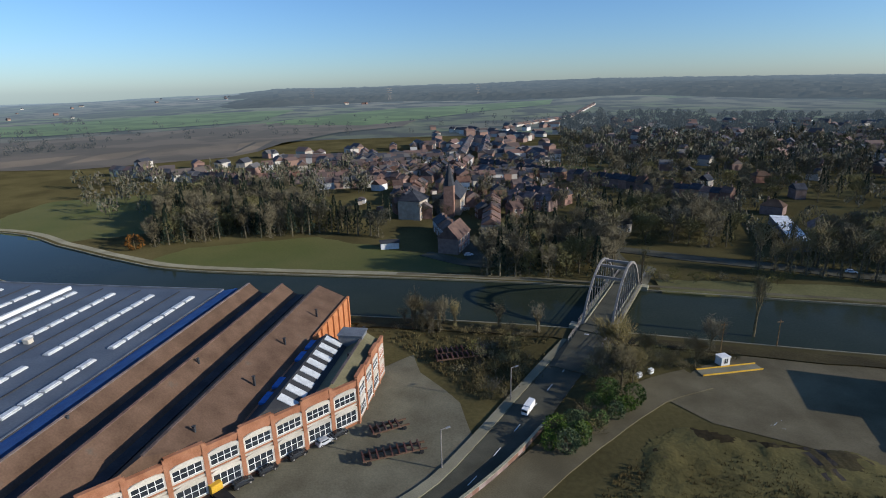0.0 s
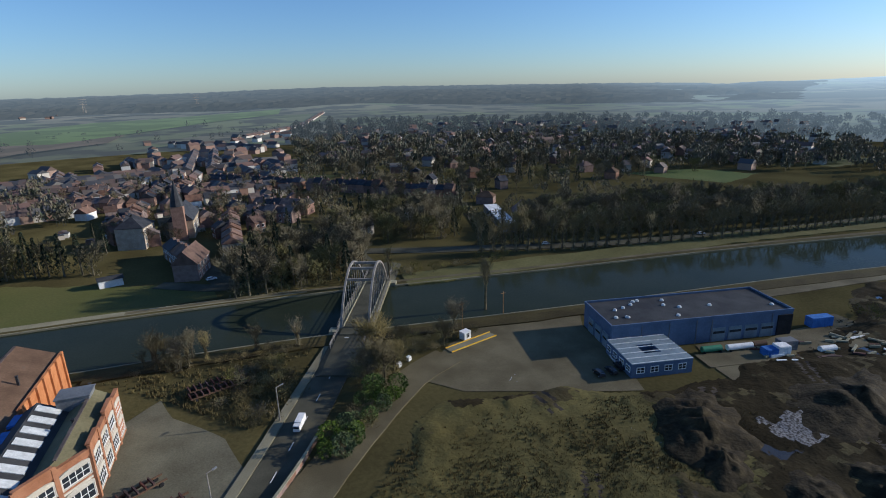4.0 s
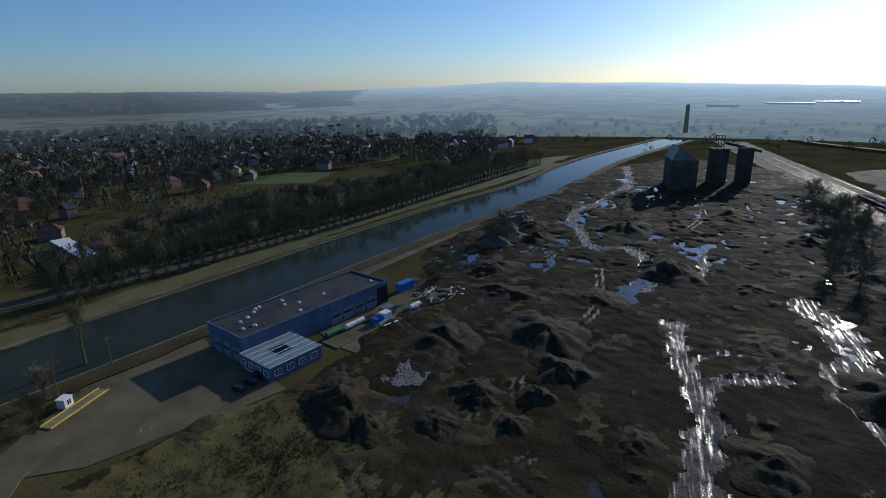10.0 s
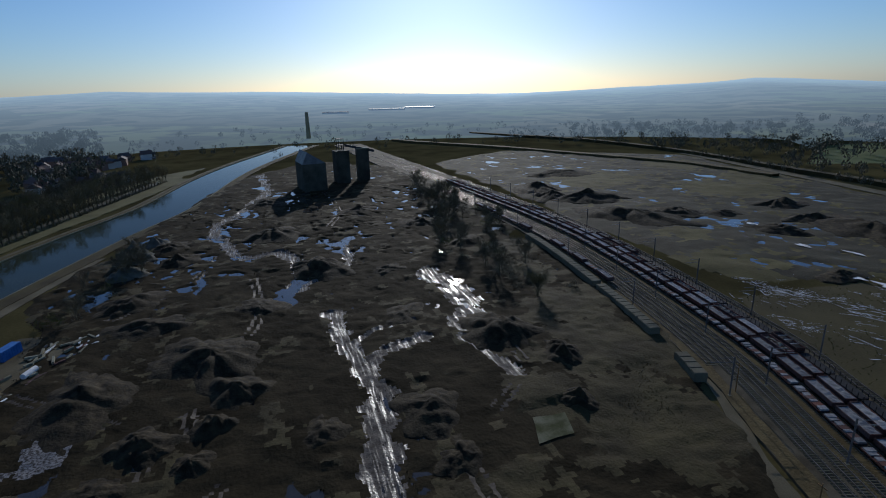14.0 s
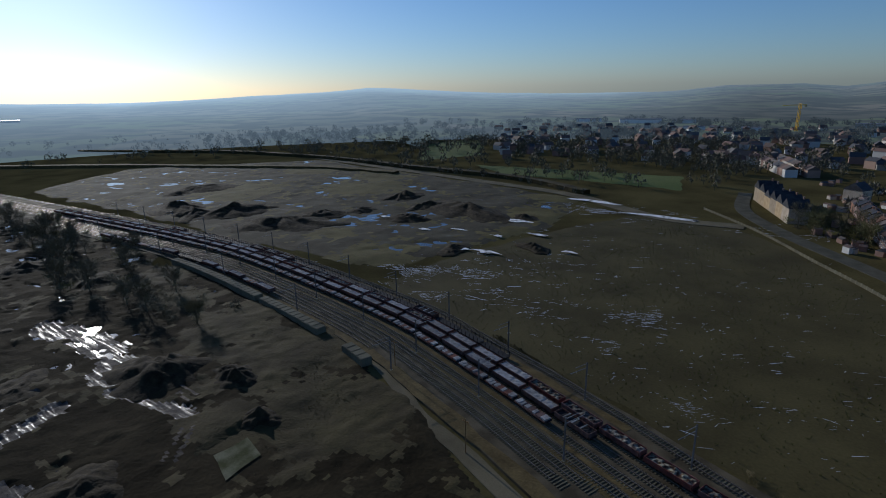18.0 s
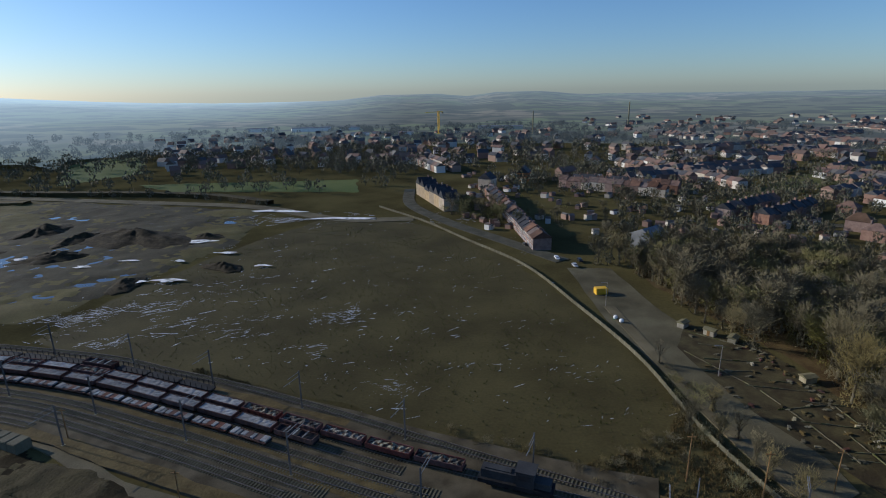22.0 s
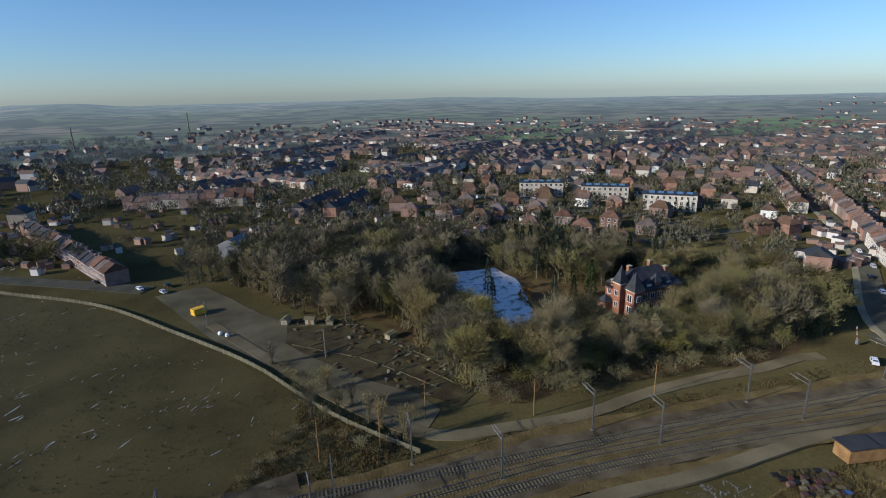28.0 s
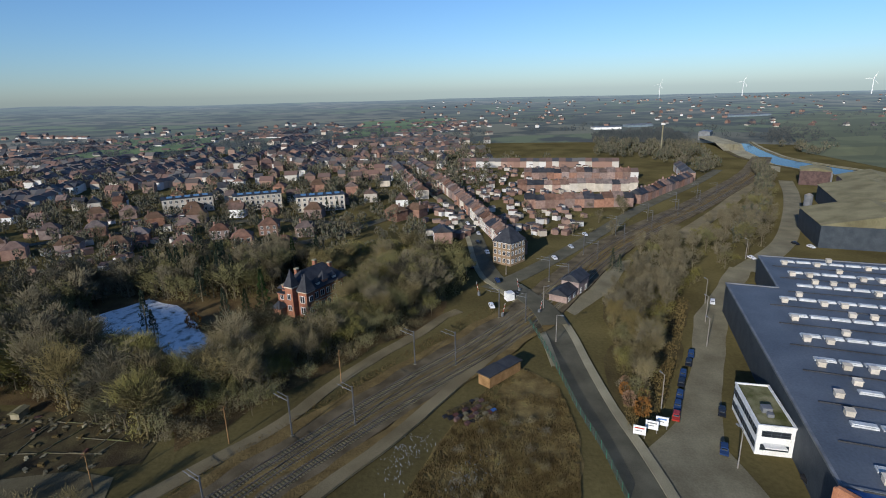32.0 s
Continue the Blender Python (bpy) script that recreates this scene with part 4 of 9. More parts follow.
def frost(n, cx, cy, sx, sy, size, seed):
    """Many small streaks of frost, in one sheet."""
    r = random.Random(seed)
    V, Fc = [], []
    for _ in range(n * 7):
        x, y = r.gauss(cx, sx), r.gauss(cy, sy)
        if noise.noise(Vector((x * 0.05, y * 0.12, seed))) < r.uniform(-0.1, 0.5):
            continue
        turn, L, W = r.gauss(0.5, 0.35), size * r.uniform(0.3, 2.2) * r.random(), size * r.uniform(0.012, 0.06)
        c, s = math.cos(turn), math.sin(turn)
        k = len(V)
        for a in range(6):
            p, q = L * math.cos(a * math.tau / 6) * r.uniform(0.5, 1.2), W * math.sin(a * math.tau / 6) * r.uniform(0.5, 1.4)
            V.append((x + p * c - q * s, y + p * s + q * c, 0.2 + 0.0004 * (k % 90)))
        Fc.append(list(range(k, k + 6)))
    me = bpy.data.meshes.new("frost")
    me.from_pydata(V, [], Fc)
    me.materials.append(M_SNOW)
    return tagged(new("frost", me), "thin streaks of frost on the ground", "frost", kind="stuff")


frost(180, 30, -165, 34, 40, 1.2, 1)
frost(150, 95, -150, 16, 14, 2.0, 2)
frost(60, 130, -240, 40, 30, 3.0, 3)
frost(70, -14, -112, 18, 16, 0.9, 5)
frost(260, -78, -22, 4, 4, 0.55, 6)
frost(150, 70, -265, 40, 6, 3.0, 7)
frost(90, 200, -190, 50, 24, 3.0, 11)
frost(80, 62, 48, 4, 5, 0.25, 8)
frost(7, 58, 84, 2, 1.2, 0.8, 9)
# drifts in the furrows of the field
for k, (x, y, sx, sy, many) in enumerate(((110, -150, 7, 3, 26), (105, -140, 8, 3, 26), (74, -138, 5, 2, 8), (56, -136, 5, 5, 22), (56, -153, 5, 2, 10), (33, -142, 7, 3, 16), (32, -121, 5, 4, 16), (11, -136, 7, 3, 12), (88, -124, 4, 2, 12), (27, -109, 3, 2, 6), (13, -104, 4, 2, 6), (73, -173, 5, 4, 12), (70, -192, 4, 6, 14))):
    frost(2 * many, x, y, sx, sy, 1.5 if y < -118 else 0.8, 20 + k)
# snow lying in hollows of the waste ground
for k, (x, y, a, b) in enumerate(((127, -194, 3, 1.2), (107, -193, 3.4, 1.6), (92, -204, 4, 1.4), (98, -170, 5.5, 1.5), (108, -169, 3, 1.2), (72, -187, 3, 1.5), (205, -243, 13, 3), (99, -283, 16, 3.5), (56, -264, 16, 2.6), (172, -195, 3, 1.2), (112, -221, 6, 1.8), (140, -186, 3, 1.3), (150, -165, 2.5, 1.2))):
    pts_ = [(x + a * (1 + 0.5 * math.sin(3 * w + k)) * math.cos(w), y + b * (1 + 0.4 * math.cos(2 * w + k)) * math.sin(w)) for w in [math.tau * j / 14 for j in range(14)]]
    setting("snow_patch", patch(pts_, 0.75 if a < 10 else 0.5, 0.8, 1.2, 40 + k), M_SNOWLAWN, "thin snow left in a hollow of waste ground", "snow patch")


def heap(x, y, r, h, seed, material, long=1.0, turn=0.0):
    """A dumped heap with an uneven foot, several crests and a lumpy face."""
    bm = bmesh.new()
    S, N = 18, 44
    top = bm.verts.new((0, 0, h * 0.85))
    last = None
    off = Vector((seed * 5.1, seed * 1.7, 0))
    for k in range(1, S + 1):
        row = []
        for a in range(N):
            w = a * math.tau / N
            u = Vector((math.cos(w), math.sin(w), 0))
            reach = 1 + 0.45 * noise.noise(u * 0.9 + off) + 0.3 * noise.noise(u * 2.2 + off * 2) + 0.12 * noise.noise(u * 6 + off)
            s = k / S
            p = u * (r * s * reach)
            p.x *= long
            crest = 0.5 + 0.9 * abs(noise.noise(p * (2.0 / r) + off))
            z = h * (1 - s) ** 1.15 * crest + 0.22 * (noise.noise(p * 0.55 + off) + 0.7 * noise.noise(p * 1.3 + off)) * (1 - s * s) + h * 0.25 * (1 - s)
            row.append(bm.verts.new((p.x, p.y, z if k < S else -0.5)))
        for a in range(N):
            if last is None:
                bm.faces.new((top, row[a], row[(a + 1) % N]))
            else:
                bm.faces.new((last[a], row[a], row[(a + 1) % N], last[(a + 1) % N]))
        last = row
    for f in bm.faces:
        f.smooth = True
    ob = part("soil_mound", bm, material, None, "", pose(x, y, 0.25, 0, 0, turn))
    return tagged(ob, "dark weedy mound of dumped soil" if material is M_HEAP else "grey mound of dumped gravel", "soil mound", "soil mounds")


HEAPS = [(79, 52, 9, 4, 1.5), (111, 42, 11, 4, 1.7), (90, 27, 7, 3.5, 1.2), (121, 18, 14, 5, 1.3), (104, 12, 8, 4, 1.2), (82, 18, 5, 3, 1.1), (93, 15, 5, 3, 1.1), (165, 45, 10, 4, 1.4), (208, 38, 8, 4, 1.3), (74, 44, 5, 2.5, 1.6), (146, 36, 9, 3, 1.5), (78, 31, 6, 2.5, 1.4),
         (112, -53, 11, 5.5, 1.3), (96, -60, 7, 4, 1.2), (78, -53, 5, 3, 1.2), (85, -25, 8, 3, 1.3), (84, -4, 6, 2.5, 1.3), (70, -26, 5, 2, 1.4), (130, -30, 7, 2, 1.5), (150, 8, 9, 2.5, 1.4), (181, -12, 12, 6, 1.2), (170, -34, 8, 2.5, 1.4), (234, 3, 13, 5, 1.3), (228, 44, 9, 4, 1.4), (307, 6, 12, 4, 1.5), (230, -62, 10, 4, 1.5), (192, -70, 9, 3, 1.4), (270, -40, 9, 3, 1.4),
         (249, -162, 16, 7, 1.5), (205, -158, 19, 6, 1.6), (193, -199, 8, 3, 1.4), (160, -198, 9, 4, 1.7), (113, -228, 7, 3, 1.5), (86, -186, 5, 3, 1.8), (112, -168, 6, 2.5, 1.7), (204, -183, 11, 4, 1.4), (284, -150, 15, 6, 1.6), (197, -238, 12, 5, 1.4), (145, -228, 18, 6, 1.8), (260, -145, 12, 5, 1.4), (170, -225, 9, 4, 1.4), (330, -190, 16, 5, 2)]
for i, (x, y, r, h, lo) in enumerate(HEAPS):
    heap(x, y, r * 0.95, h * 0.75, i, M_HEAP, lo, rnd.uniform(0, 180))
for i, (x, y, r, h) in enumerate([(198, 52, 7, 4), (218, 54, 9, 6), (236, 50, 7, 4)]):
    heap(x, y, r, h, 50 + i, M_GRAVEL)
# ---- railway ----
RAILS = [(620, -88), (480, -99), (275, -116), (221, -120), (168, -120), (91, -109.5), (49, -97), (20, -86), (4, -80), (-33, -68), (-70, -54), (-102, -38), (-147, -14), (-226, 17), (-312, 66), (-417, 120), (-520, 160)]
# the outer line along the field swings over to the middle of the bed
OUTER = [(480, -106), (275, -123.5), (221, -127), (168, -127), (91, -117), (61, -108), (45, -102.8), (24.5, -94.6), (5.8, -86.4), (-9.3, -79.8), (-21.4, -74.8), (-38, -67.1), (-56, -58), (-66.7, -52.8), (-82.8, -45), (-102, -35.6), (-147, -12), (-226, 19), (-312, 68), (-417, 122), (-520, 162)]
setting("rail_bed", ribbon(RAILS[:10], 30, 0.62, 0.6, 6, 1.0, off=7), M_BALLAST, "brown gravel bed of a railway yard", "rail bed")
setting("rail_bed", ribbon(RAILS[8:], 15, 0.63, 0.6, 6, 0.8, off=4), M_BALLAST, "brown gravel bed of a railway yard", "rail bed")

for o, w, xs in ((8.6, 1.6, RAILS[2:9]), (12.0, 1.6, RAILS[4:10]), (5.6, 3.4, RAILS[9:]), (-2.6, 2.6, RAILS[9:13]), (12.6, 2.2, RAILS[9:13]), (-3.9, 1.8, RAILS[3:8]), (20.5, 3.0, RAILS[4:9])):
    setting("verge", ribbon(xs, w, 0.66, 0.0, 3, 1.3, off=o), M_STRAW, "brown weeds between the rails", "weeds")


def bulk(name, V, Fc, material, parent=None, kind="stuff", label="", category=""):
    me = bpy.data.meshes.new(name)
    me.from_pydata(V, [], Fc)
    me.materials.append(material)
    ob = new(name, me)
    if parent is not None:
        ob.parent = parent
    tagged(ob, label, category, kind=kind)
    return ob


BOXF = ((3, 2, 1, 0), (4, 5, 6, 7), (0, 1, 5, 4), (1, 2, 6, 5), (2, 3, 7, 6), (3, 0, 4, 7))


def add_box(V, Fc, c, ax, ay, hx, hy, z0, z1):
    """Adds a turned box to a list: centre, the two flat axes and half sizes."""
    k = len(V)
    for z in (z0, z1):
        for sx, sy in ((-1, -1), (1, -1), (1, 1), (-1, 1)):
            p = c + ax * (sx * hx) + ay * (sy * hy)
            V.append((p.x, p.y, z))
    Fc.extend([tuple(k + i for i in f) for f in BOXF])


def along(line, off, step):
    """Evenly spaced places on a line moved sideways: place, heading."""
    L = smooth_line(line, 3.0)
    Q = []
    for i, p in enumerate(L):
        d = (L[min(i + 1, len(L) - 1)] - L[max(i - 1, 0)]).normalized()
        Q.append(p + Vector((d.y, -d.x, 0)) * off)
    out, rest = [], 0.0
    for a, b in zip(Q, Q[1:]):
        n = (b - a).length
        while rest < n:
            out.append((a.lerp(b, rest / n), (b - a).normalized()))
            rest += step
        rest -= n
    return out


TRACKS = [(OUTER, 0.0, -420, 470), (RAILS, -2.6, 46, 300), (RAILS, 0.8, -30, 500), (RAILS, 4.0, 6, 420), (RAILS, 7.2, 0, 420), (RAILS, 9.0, -420, 0), (RAILS, 5.5, -420, -22), (RAILS, 10.6, -12, 500), (RAILS, 13.3, 18, 300), (RAILS, 16.2, 22, 300), (RAILS, 19.0, 80, 300)]
for line, off, xa, xb in TRACKS:
    tr = thing("railway_track", "pair of dull steel rails on pale sleepers", "railway track", group="railway tracks")
    V, Fc = [], []
    for p, d in along(line, off, 0.65):
        if -170 < p.x < 170 and xa < p.x < xb:
            add_box(V, Fc, p, d, Vector((d.y, -d.x, 0)), 0.12, 1.16, 0.6, 0.72)
    bulk("sleepers", V, Fc, M_SLEEPER, tr)
    for g_ in (-0.66, 0.66):
        V, Fc = [], []
        last = None
        for p, d in along(line, off + g_, 5.0):
            if not xa < p.x < xb:
                continue
            s = Vector((d.y, -d.x, 0)) * 0.045
            k = len(V)
            for q, z in ((p - s, 0.7), (p - s, 0.88), (p + s, 0.88), (p + s, 0.7)):
                V.append((q.x, q.y, z))
            if last is not None:
                for a in range(3):
                    Fc.append((last + a, last + a + 1, k + a + 1, k + a))
            last = k
        bulk("rail", V, Fc, M_RAIL, tr, kind="")


def ribbed(L, y, z0, z1):
    """A sheet side with pressed upright ribs, one folded shell."""
    bm = bmesh.new()
    xs, side = [], []
    x = -L / 2
    while x < L / 2 - 0.2:
        xs += [(x, 1), (x + 0.16, 1), (x + 0.17, 0), (min(x + 1.39, L / 2), 0)]
        x += 1.4
    for yy, sg in ((y - 0.02, -1), (y + 0.12, 1)):
        side.append([[bm.verts.new((px, yy + sg * 0.07 * on, z)) for z in (z0, z1)] for px, on in xs])
    for row in side:
        for a, b in zip(row, row[1:]):
            bm.faces.new((a[0], b[0], b[1], a[1]))
    for k in range(len(xs) - 1):
        bm.faces.new((side[0][k][1], side[0][k + 1][1], side[1][k + 1][1], side[1][k][1]))
    bmesh.ops.recalc_face_normals(bm, faces=bm.faces)
    return bm


def wagon(kind, m, first={}):
    """A short two-axle or bogie goods wagon, its length along x."""
    if kind in first:
        return copy_thing(first[kind], m)
    lab = {"ore": "rusty open goods wagon filled with pale ore", "flat": "low rusty flat wagon strewn with pale slabs", "red": "rust-red open goods wagon with scrap load", "empty": "dark flat goods wagon with upright stakes", "hopper": "dark open wagon with pale cross bars"}[kind]
    w = thing("goods_wagon", lab, "goods wagon", m @ Matrix.Diagonal((1, 0.82, 0.8, 1)), "goods wagons")
    body = M_RUST if kind != "red" else M_REDWAGON
    part("underframe", boxes((-4.3, -1.2, 0.85, 4.3, 1.2, 1.1)), M_BLACK if kind == "empty" else body, w)
    for x in (-2.9, 2.9):
        bm = bmesh.new()
        bmesh.ops.create_cone(bm, cap_ends=True, segments=10, radius1=0.42, radius2=0.42, depth=1.7, matrix=pose(x, 0, 0.45, 90))
        part("wheel_set", bm, M_BLACK, w)
    for x in (-4.42, 4.42):
        part("buffer_beam", boxes((x - 0.14, -0.9, 0.85, x + 0.14, 0.9, 1.12)), M_BLACK, w)
    if kind in ("ore", "red", "hopper"):
        for y in (-1.3, 1.2):
            part("side_wall", ribbed(8.5, y, 1.1, 2.15), body, w)
        for x in (-4.3, 4.2):
            part("end_wall", boxes((x, -1.2, 1.1, x + 0.1, 1.2, 2.2)), body, w)
        bm = bmesh.new()
        bmesh.ops.create_grid(bm, x_segments=20, y_segments=5, size=1)
        rough_ = 0.5 if kind == "red" else 0.22
        for v in bm.verts:
            v.co.x *= 4.15
            v.co.y *= 1.18
            v.co.z = (1.75 if kind != "ore" else 2.0) + rough_ * noise.noise(v.co * 1.1) + 0.6 * rough_ * noise.noise(v.co * 3.1)
        part("load", bm, {"ore": M_ORE, "red": M_SCRAPLOAD, "hopper": M_BLACK}[kind], w)
        if kind == "hopper":
            for x in (-2.1, 0, 2.1):
                part("cross_bar", boxes((x - 0.12, -1.25, 2.1, x + 0.12, 1.25, 2.25)), M_ORE, w)
    elif kind == "flat":
        r = random.Random(3)
        for i in range(7):
            x = -4.0 + 1.16 * i
            part("slab", boxes((x, -1.15 + 0.4 * r.random(), 1.1, x + r.uniform(0.7, 1.3), 1.15 - 0.6 * r.random(), 1.25 + 0.3 * r.random())), M_ORE if r.random() < 0.7 else M_RUST, w)
    else:
        part("deck", boxes((-4.3, -1.2, 1.1, 4.3, 1.2, 1.17)), M_BLACK, w)
        for x in (-4, -2.4, -0.8, 0.8, 2.4, 4):
            for y in (-1.25, 1.15):
                part("stake", boxes((x - 0.06, y, 1.1, x + 0.06, y + 0.1, 2.5)), M_BLACK, w)
    first[kind] = w
    return w


def heading(p, d, z=0.0):
    return pose(p.x, p.y, z, 0, 0, math.degrees(math.atan2(d.y, d.x)))


rnd = random.Random(11)
for off, xa, xb, kinds in ((0.8, -6, 330, ("ore", "ore", "red", "hopper", "red")), (4.0, 22, 330, ("ore",)), (7.2, 34, 300, ("flat",)), (-2.6, 50, 240, ("empty", "empty", "hopper")), (19.0, 128, 250, ("ore", "flat", "empty", "ore"))):
    for p, d in along(RAILS, off, 9.5):
        if xa < p.x < xb:
            k = kinds[rnd.randrange(len(kinds))]
            if off == 0.8:
                k = "red" if p.x < 42 else k
            if off == 4.0 and p.x < 31:
                k = "hopper"
            wagon(k, heading(p, d, 0.83))
# a shunting locomotive at the head of the train
lp = [(p, d) for p, d in along(RAILS, 1.6, 1.0) if -13.2 < p.x < -12][0]
loco = thing("locomotive", "small dark shunting locomotive with a low cab", "locomotive", heading(*lp, 0.83))
part("frame", boxes((-6, -1.4, 0.6, 6, 1.4, 1.3)), M_BLACK, loco)
part("hood", boxes((-5.6, -0.9, 1.3, 0.2, 0.9, 2.8), (-5.0, -0.6, 2.8, -0.8, 0.6, 3.0)), M_DARK, loco)
cb = part("cab", boxes((0.2, -1.35, 1.3, 3.0, 1.35, 3.9), (0.0, -1.45, 3.9, 3.2, 1.45, 4.05)), M_DARK, loco)
part("window", boxes((0.6, -1.38, 2.6, 2.6, 1.38, 3.5)), M_GLASS, cb)
part("rear_hood", boxes((3.0, -0.9, 1.3, 5.6, 0.9, 2.4)), M_DARK, loco)
for x in (-4.2, -1.5, 1.5, 4.2):
    part("wheel_set", boxes((x - 0.5, -0.95, 0.05, x + 0.5, 0.95, 0.8)), M_BLACK, loco)


def mast(m, arm=4.5, h=8.5, first={}):
    """An overhead-line mast with a bracket arm reaching over the track."""
    key = (arm, h)
    if key in first:
        return copy_thing(first[key], m)
    w = thing("catenary_mast", "slim grey steel mast carrying an overhead line bracket", "catenary mast", m, "catenary masts")
    part("post", boxes((-0.1, -0.12, 0, 0.1, -0.05, h), (-0.1, 0.05, 0, 0.1, 0.12, h), *[(-0.08, -0.1, z, 0.08, 0.1, z + 0.08) for z in np.arange(0.5, h, 0.9)]), M_MASTSTEEL, w)
    part("base", boxes((-0.28, -0.28, -0.3, 0.28, 0.28, 0.12)), M_CONCRETE, w)
    a = part("bracket_arm", boxes((-0.05, 0, h - 1.2, 0.05, arm, h - 1.1), (-0.04, 0, h - 0.3, 0.04, arm * 0.7, h - 0.22)), M_GREYMETAL, w)
    part("insulator", boxes((-0.06, arm * 0.62, h - 1.5, 0.06, arm * 0.62 + 0.12, h - 1.1)), M_STONE, a)
    first[key] = w
    return w


for line, off, flip, st, xa, xb in ((OUTER, 1.6, 180, 24, -40, 300), (RAILS, 11.9, 0, 24, -5, 300), (OUTER, -3.2, 0, 34, -330, -40), (RAILS, 6.4, 0, 30, -330, -30), (RAILS, 21, 180, 46, 30, 300)):
    for p, d in along(line, off, st):
        if xa < p.x < xb:
            a = math.degrees(math.atan2(d.y, d.x)) + flip
            mast(pose(p.x, p.y, 0.6, 0, 0, a))
# loading wall of stacked blocks beside the near siding
for xa, xb in ((97, 128), (132, 190), (75, 84)):
    for p, d in along(RAILS, 24.2, 2.45):
        if xa < p.x < xb:
            blk = tagged(part("concrete_block", boxes((-1.15, -1.4, 0, 1.15, 1.4, 2.0), (-1.0, -1.3, 2.0, 1.0, 1.3, 2.12)), M_YARD, None, "", heading(p, d, 0.2)), "stained concrete block in a loading wall", "concrete block", "loading wall blocks")

# ---- bow-string bridge over the canal ----
BR = pose(45.6, 137.2, 0, 0, 0, -29.5)
bridge = thing("arch_bridge", "grey concrete tied-arch road bridge over the canal", "bridge", BR)
LEN, HW = 17.4, 3.6
part("deck", boxes((-HW - 1.2, -LEN, 1.0, HW + 1.2, LEN, 1.6)), M_CONCRETE, bridge)
part("roadway", boxes((-3.2, -LEN - 4, 1.6, 3.2, LEN + 4, 1.66)), M_ASPHALT, bridge)
for s in (-1, 1):
    part("walkway", boxes((s * 4.25 - 0.45, -LEN, 1.6, s * 4.25 + 0.45, LEN, 1.8)), M_CONCRETE, bridge)
    part("kerb_beam", boxes((s * 3.1 - 0.12, -LEN, 1.66, s * 3.1 + 0.12, LEN, 2.0)), M_STONE, bridge)
    x = s * HW
    arch = bmesh.new()
    rows = []
    for k in range(25):
        t = -1 + 2 * k / 24
        y, z = t * LEN, 1.2 + 11.9 * (1 - t * t) ** 0.85
        a = math.atan2(-23 * t, LEN)
        ny, nz = -math.sin(a), math.cos(a)
        rows.append([arch.verts.new((x + dx, y + ny * q, z + nz * q)) for dx, q in ((-0.26, -0.3), (0.26, -0.3), (0.26, 0.3), (-0.26, 0.3))])
    for a, b in zip(rows, rows[1:]):
        for i in range(4):
            arch.faces.new((a[i], a[(i + 1) % 4], b[(i + 1) % 4], b[i]))
    bmesh.ops.recalc_face_normals(arch, faces=arch.faces)
    part("arch_rib", arch, M_STEEL, bridge)
    for k in range(1, 12):
        t = -1 + 2 * k / 12
        z = 1.2 + 11.9 * (1 - t * t) ** 0.85
        part("hanger", boxes((x - 0.08, t * LEN - 0.08, 1.5, x + 0.08, t * LEN + 0.08, z)), M_STEEL, bridge)
    rl = part("railing", boxes((x + s * 1.0 - 0.04, -LEN, 2.6, x + s * 1.0 + 0.04, LEN, 2.7), (x + s * 1.0 - 0.03, -LEN, 2.1, x + s * 1.0 + 0.03, LEN, 2.16)), M_STEEL, bridge)
    for k in range(18):
        y = -LEN + k * 2
        part("baluster", boxes((x + s - 0.05, y - 0.05, 1.6, x + s + 0.05, y + 0.05, 2.65)), M_STEEL, rl)
for t in (-0.42, -0.14, 0.14, 0.42):
    z = 1.2 + 11.9 * (1 - t * t) ** 0.85
    part("cross_beam", boxes((-HW, t * LEN - 0.3, z - 0.5, HW, t * LEN + 0.3, z + 0.1)), M_STEEL, bridge)
for y in (-LEN - 1.5, LEN - 1):
    part("abutment", boxes((-6.5, y, -0.5, 6.5, y + 2.5, 1.3)), M_STONE, bridge)
for s in (-1, 1):
    bm = bmesh.new()
    for a, b in (((-5, 0.45), (5, 0.45)),):
        y0, y1 = s * LEN, s * (LEN + 22)
        v = [bm.verts.new(p) for p in ((-3.6, y0, 1.63), (3.6, y0, 1.63), (3.6, y1, 0.55), (-3.6, y1, 0.55), (-5.6, y0, 0), (5.6, y0, 0), (5.6, y1, 0), (-5.6, y1, 0))]
        for f in ((0, 1, 2, 3), (0, 3, 7, 4), (1, 5, 6, 2), (0, 4, 5, 1), (3, 2, 6, 7)):
            bm.faces.new([v[i] for i in f])
    bmesh.ops.recalc_face_normals(bm, faces=bm.faces)
    part("approach_ramp", bm, M_ASPHALT, bridge)
    for q in (-1, 1):
        wr = part("wing_railing", boxes(*[(q * 3.9 - 0.04, s * LEN + s * 0.1 - (11 if s < 0 else 0), z, q * 3.9 + 0.04, s * LEN + s * 0.1 + (11 if s > 0 else 0), z + 0.09) for z in (1.95, 2.35, 2.75)]), M_STEEL, bridge)
        for k in range(6):
            y = s * (LEN + 0.5 + 2 * k)
            part("baluster", boxes((q * 3.9 - 0.06, y - 0.06, 0.8, q * 3.9 + 0.06, y + 0.06, 2.8)), M_STEEL, wr)

# ---- brick factory with saw-tooth roofs ----
HX, HY, HA = -52.0, 133.0, -8.63
HALL = pose(HX, HY, 0, 0, 0, HA)


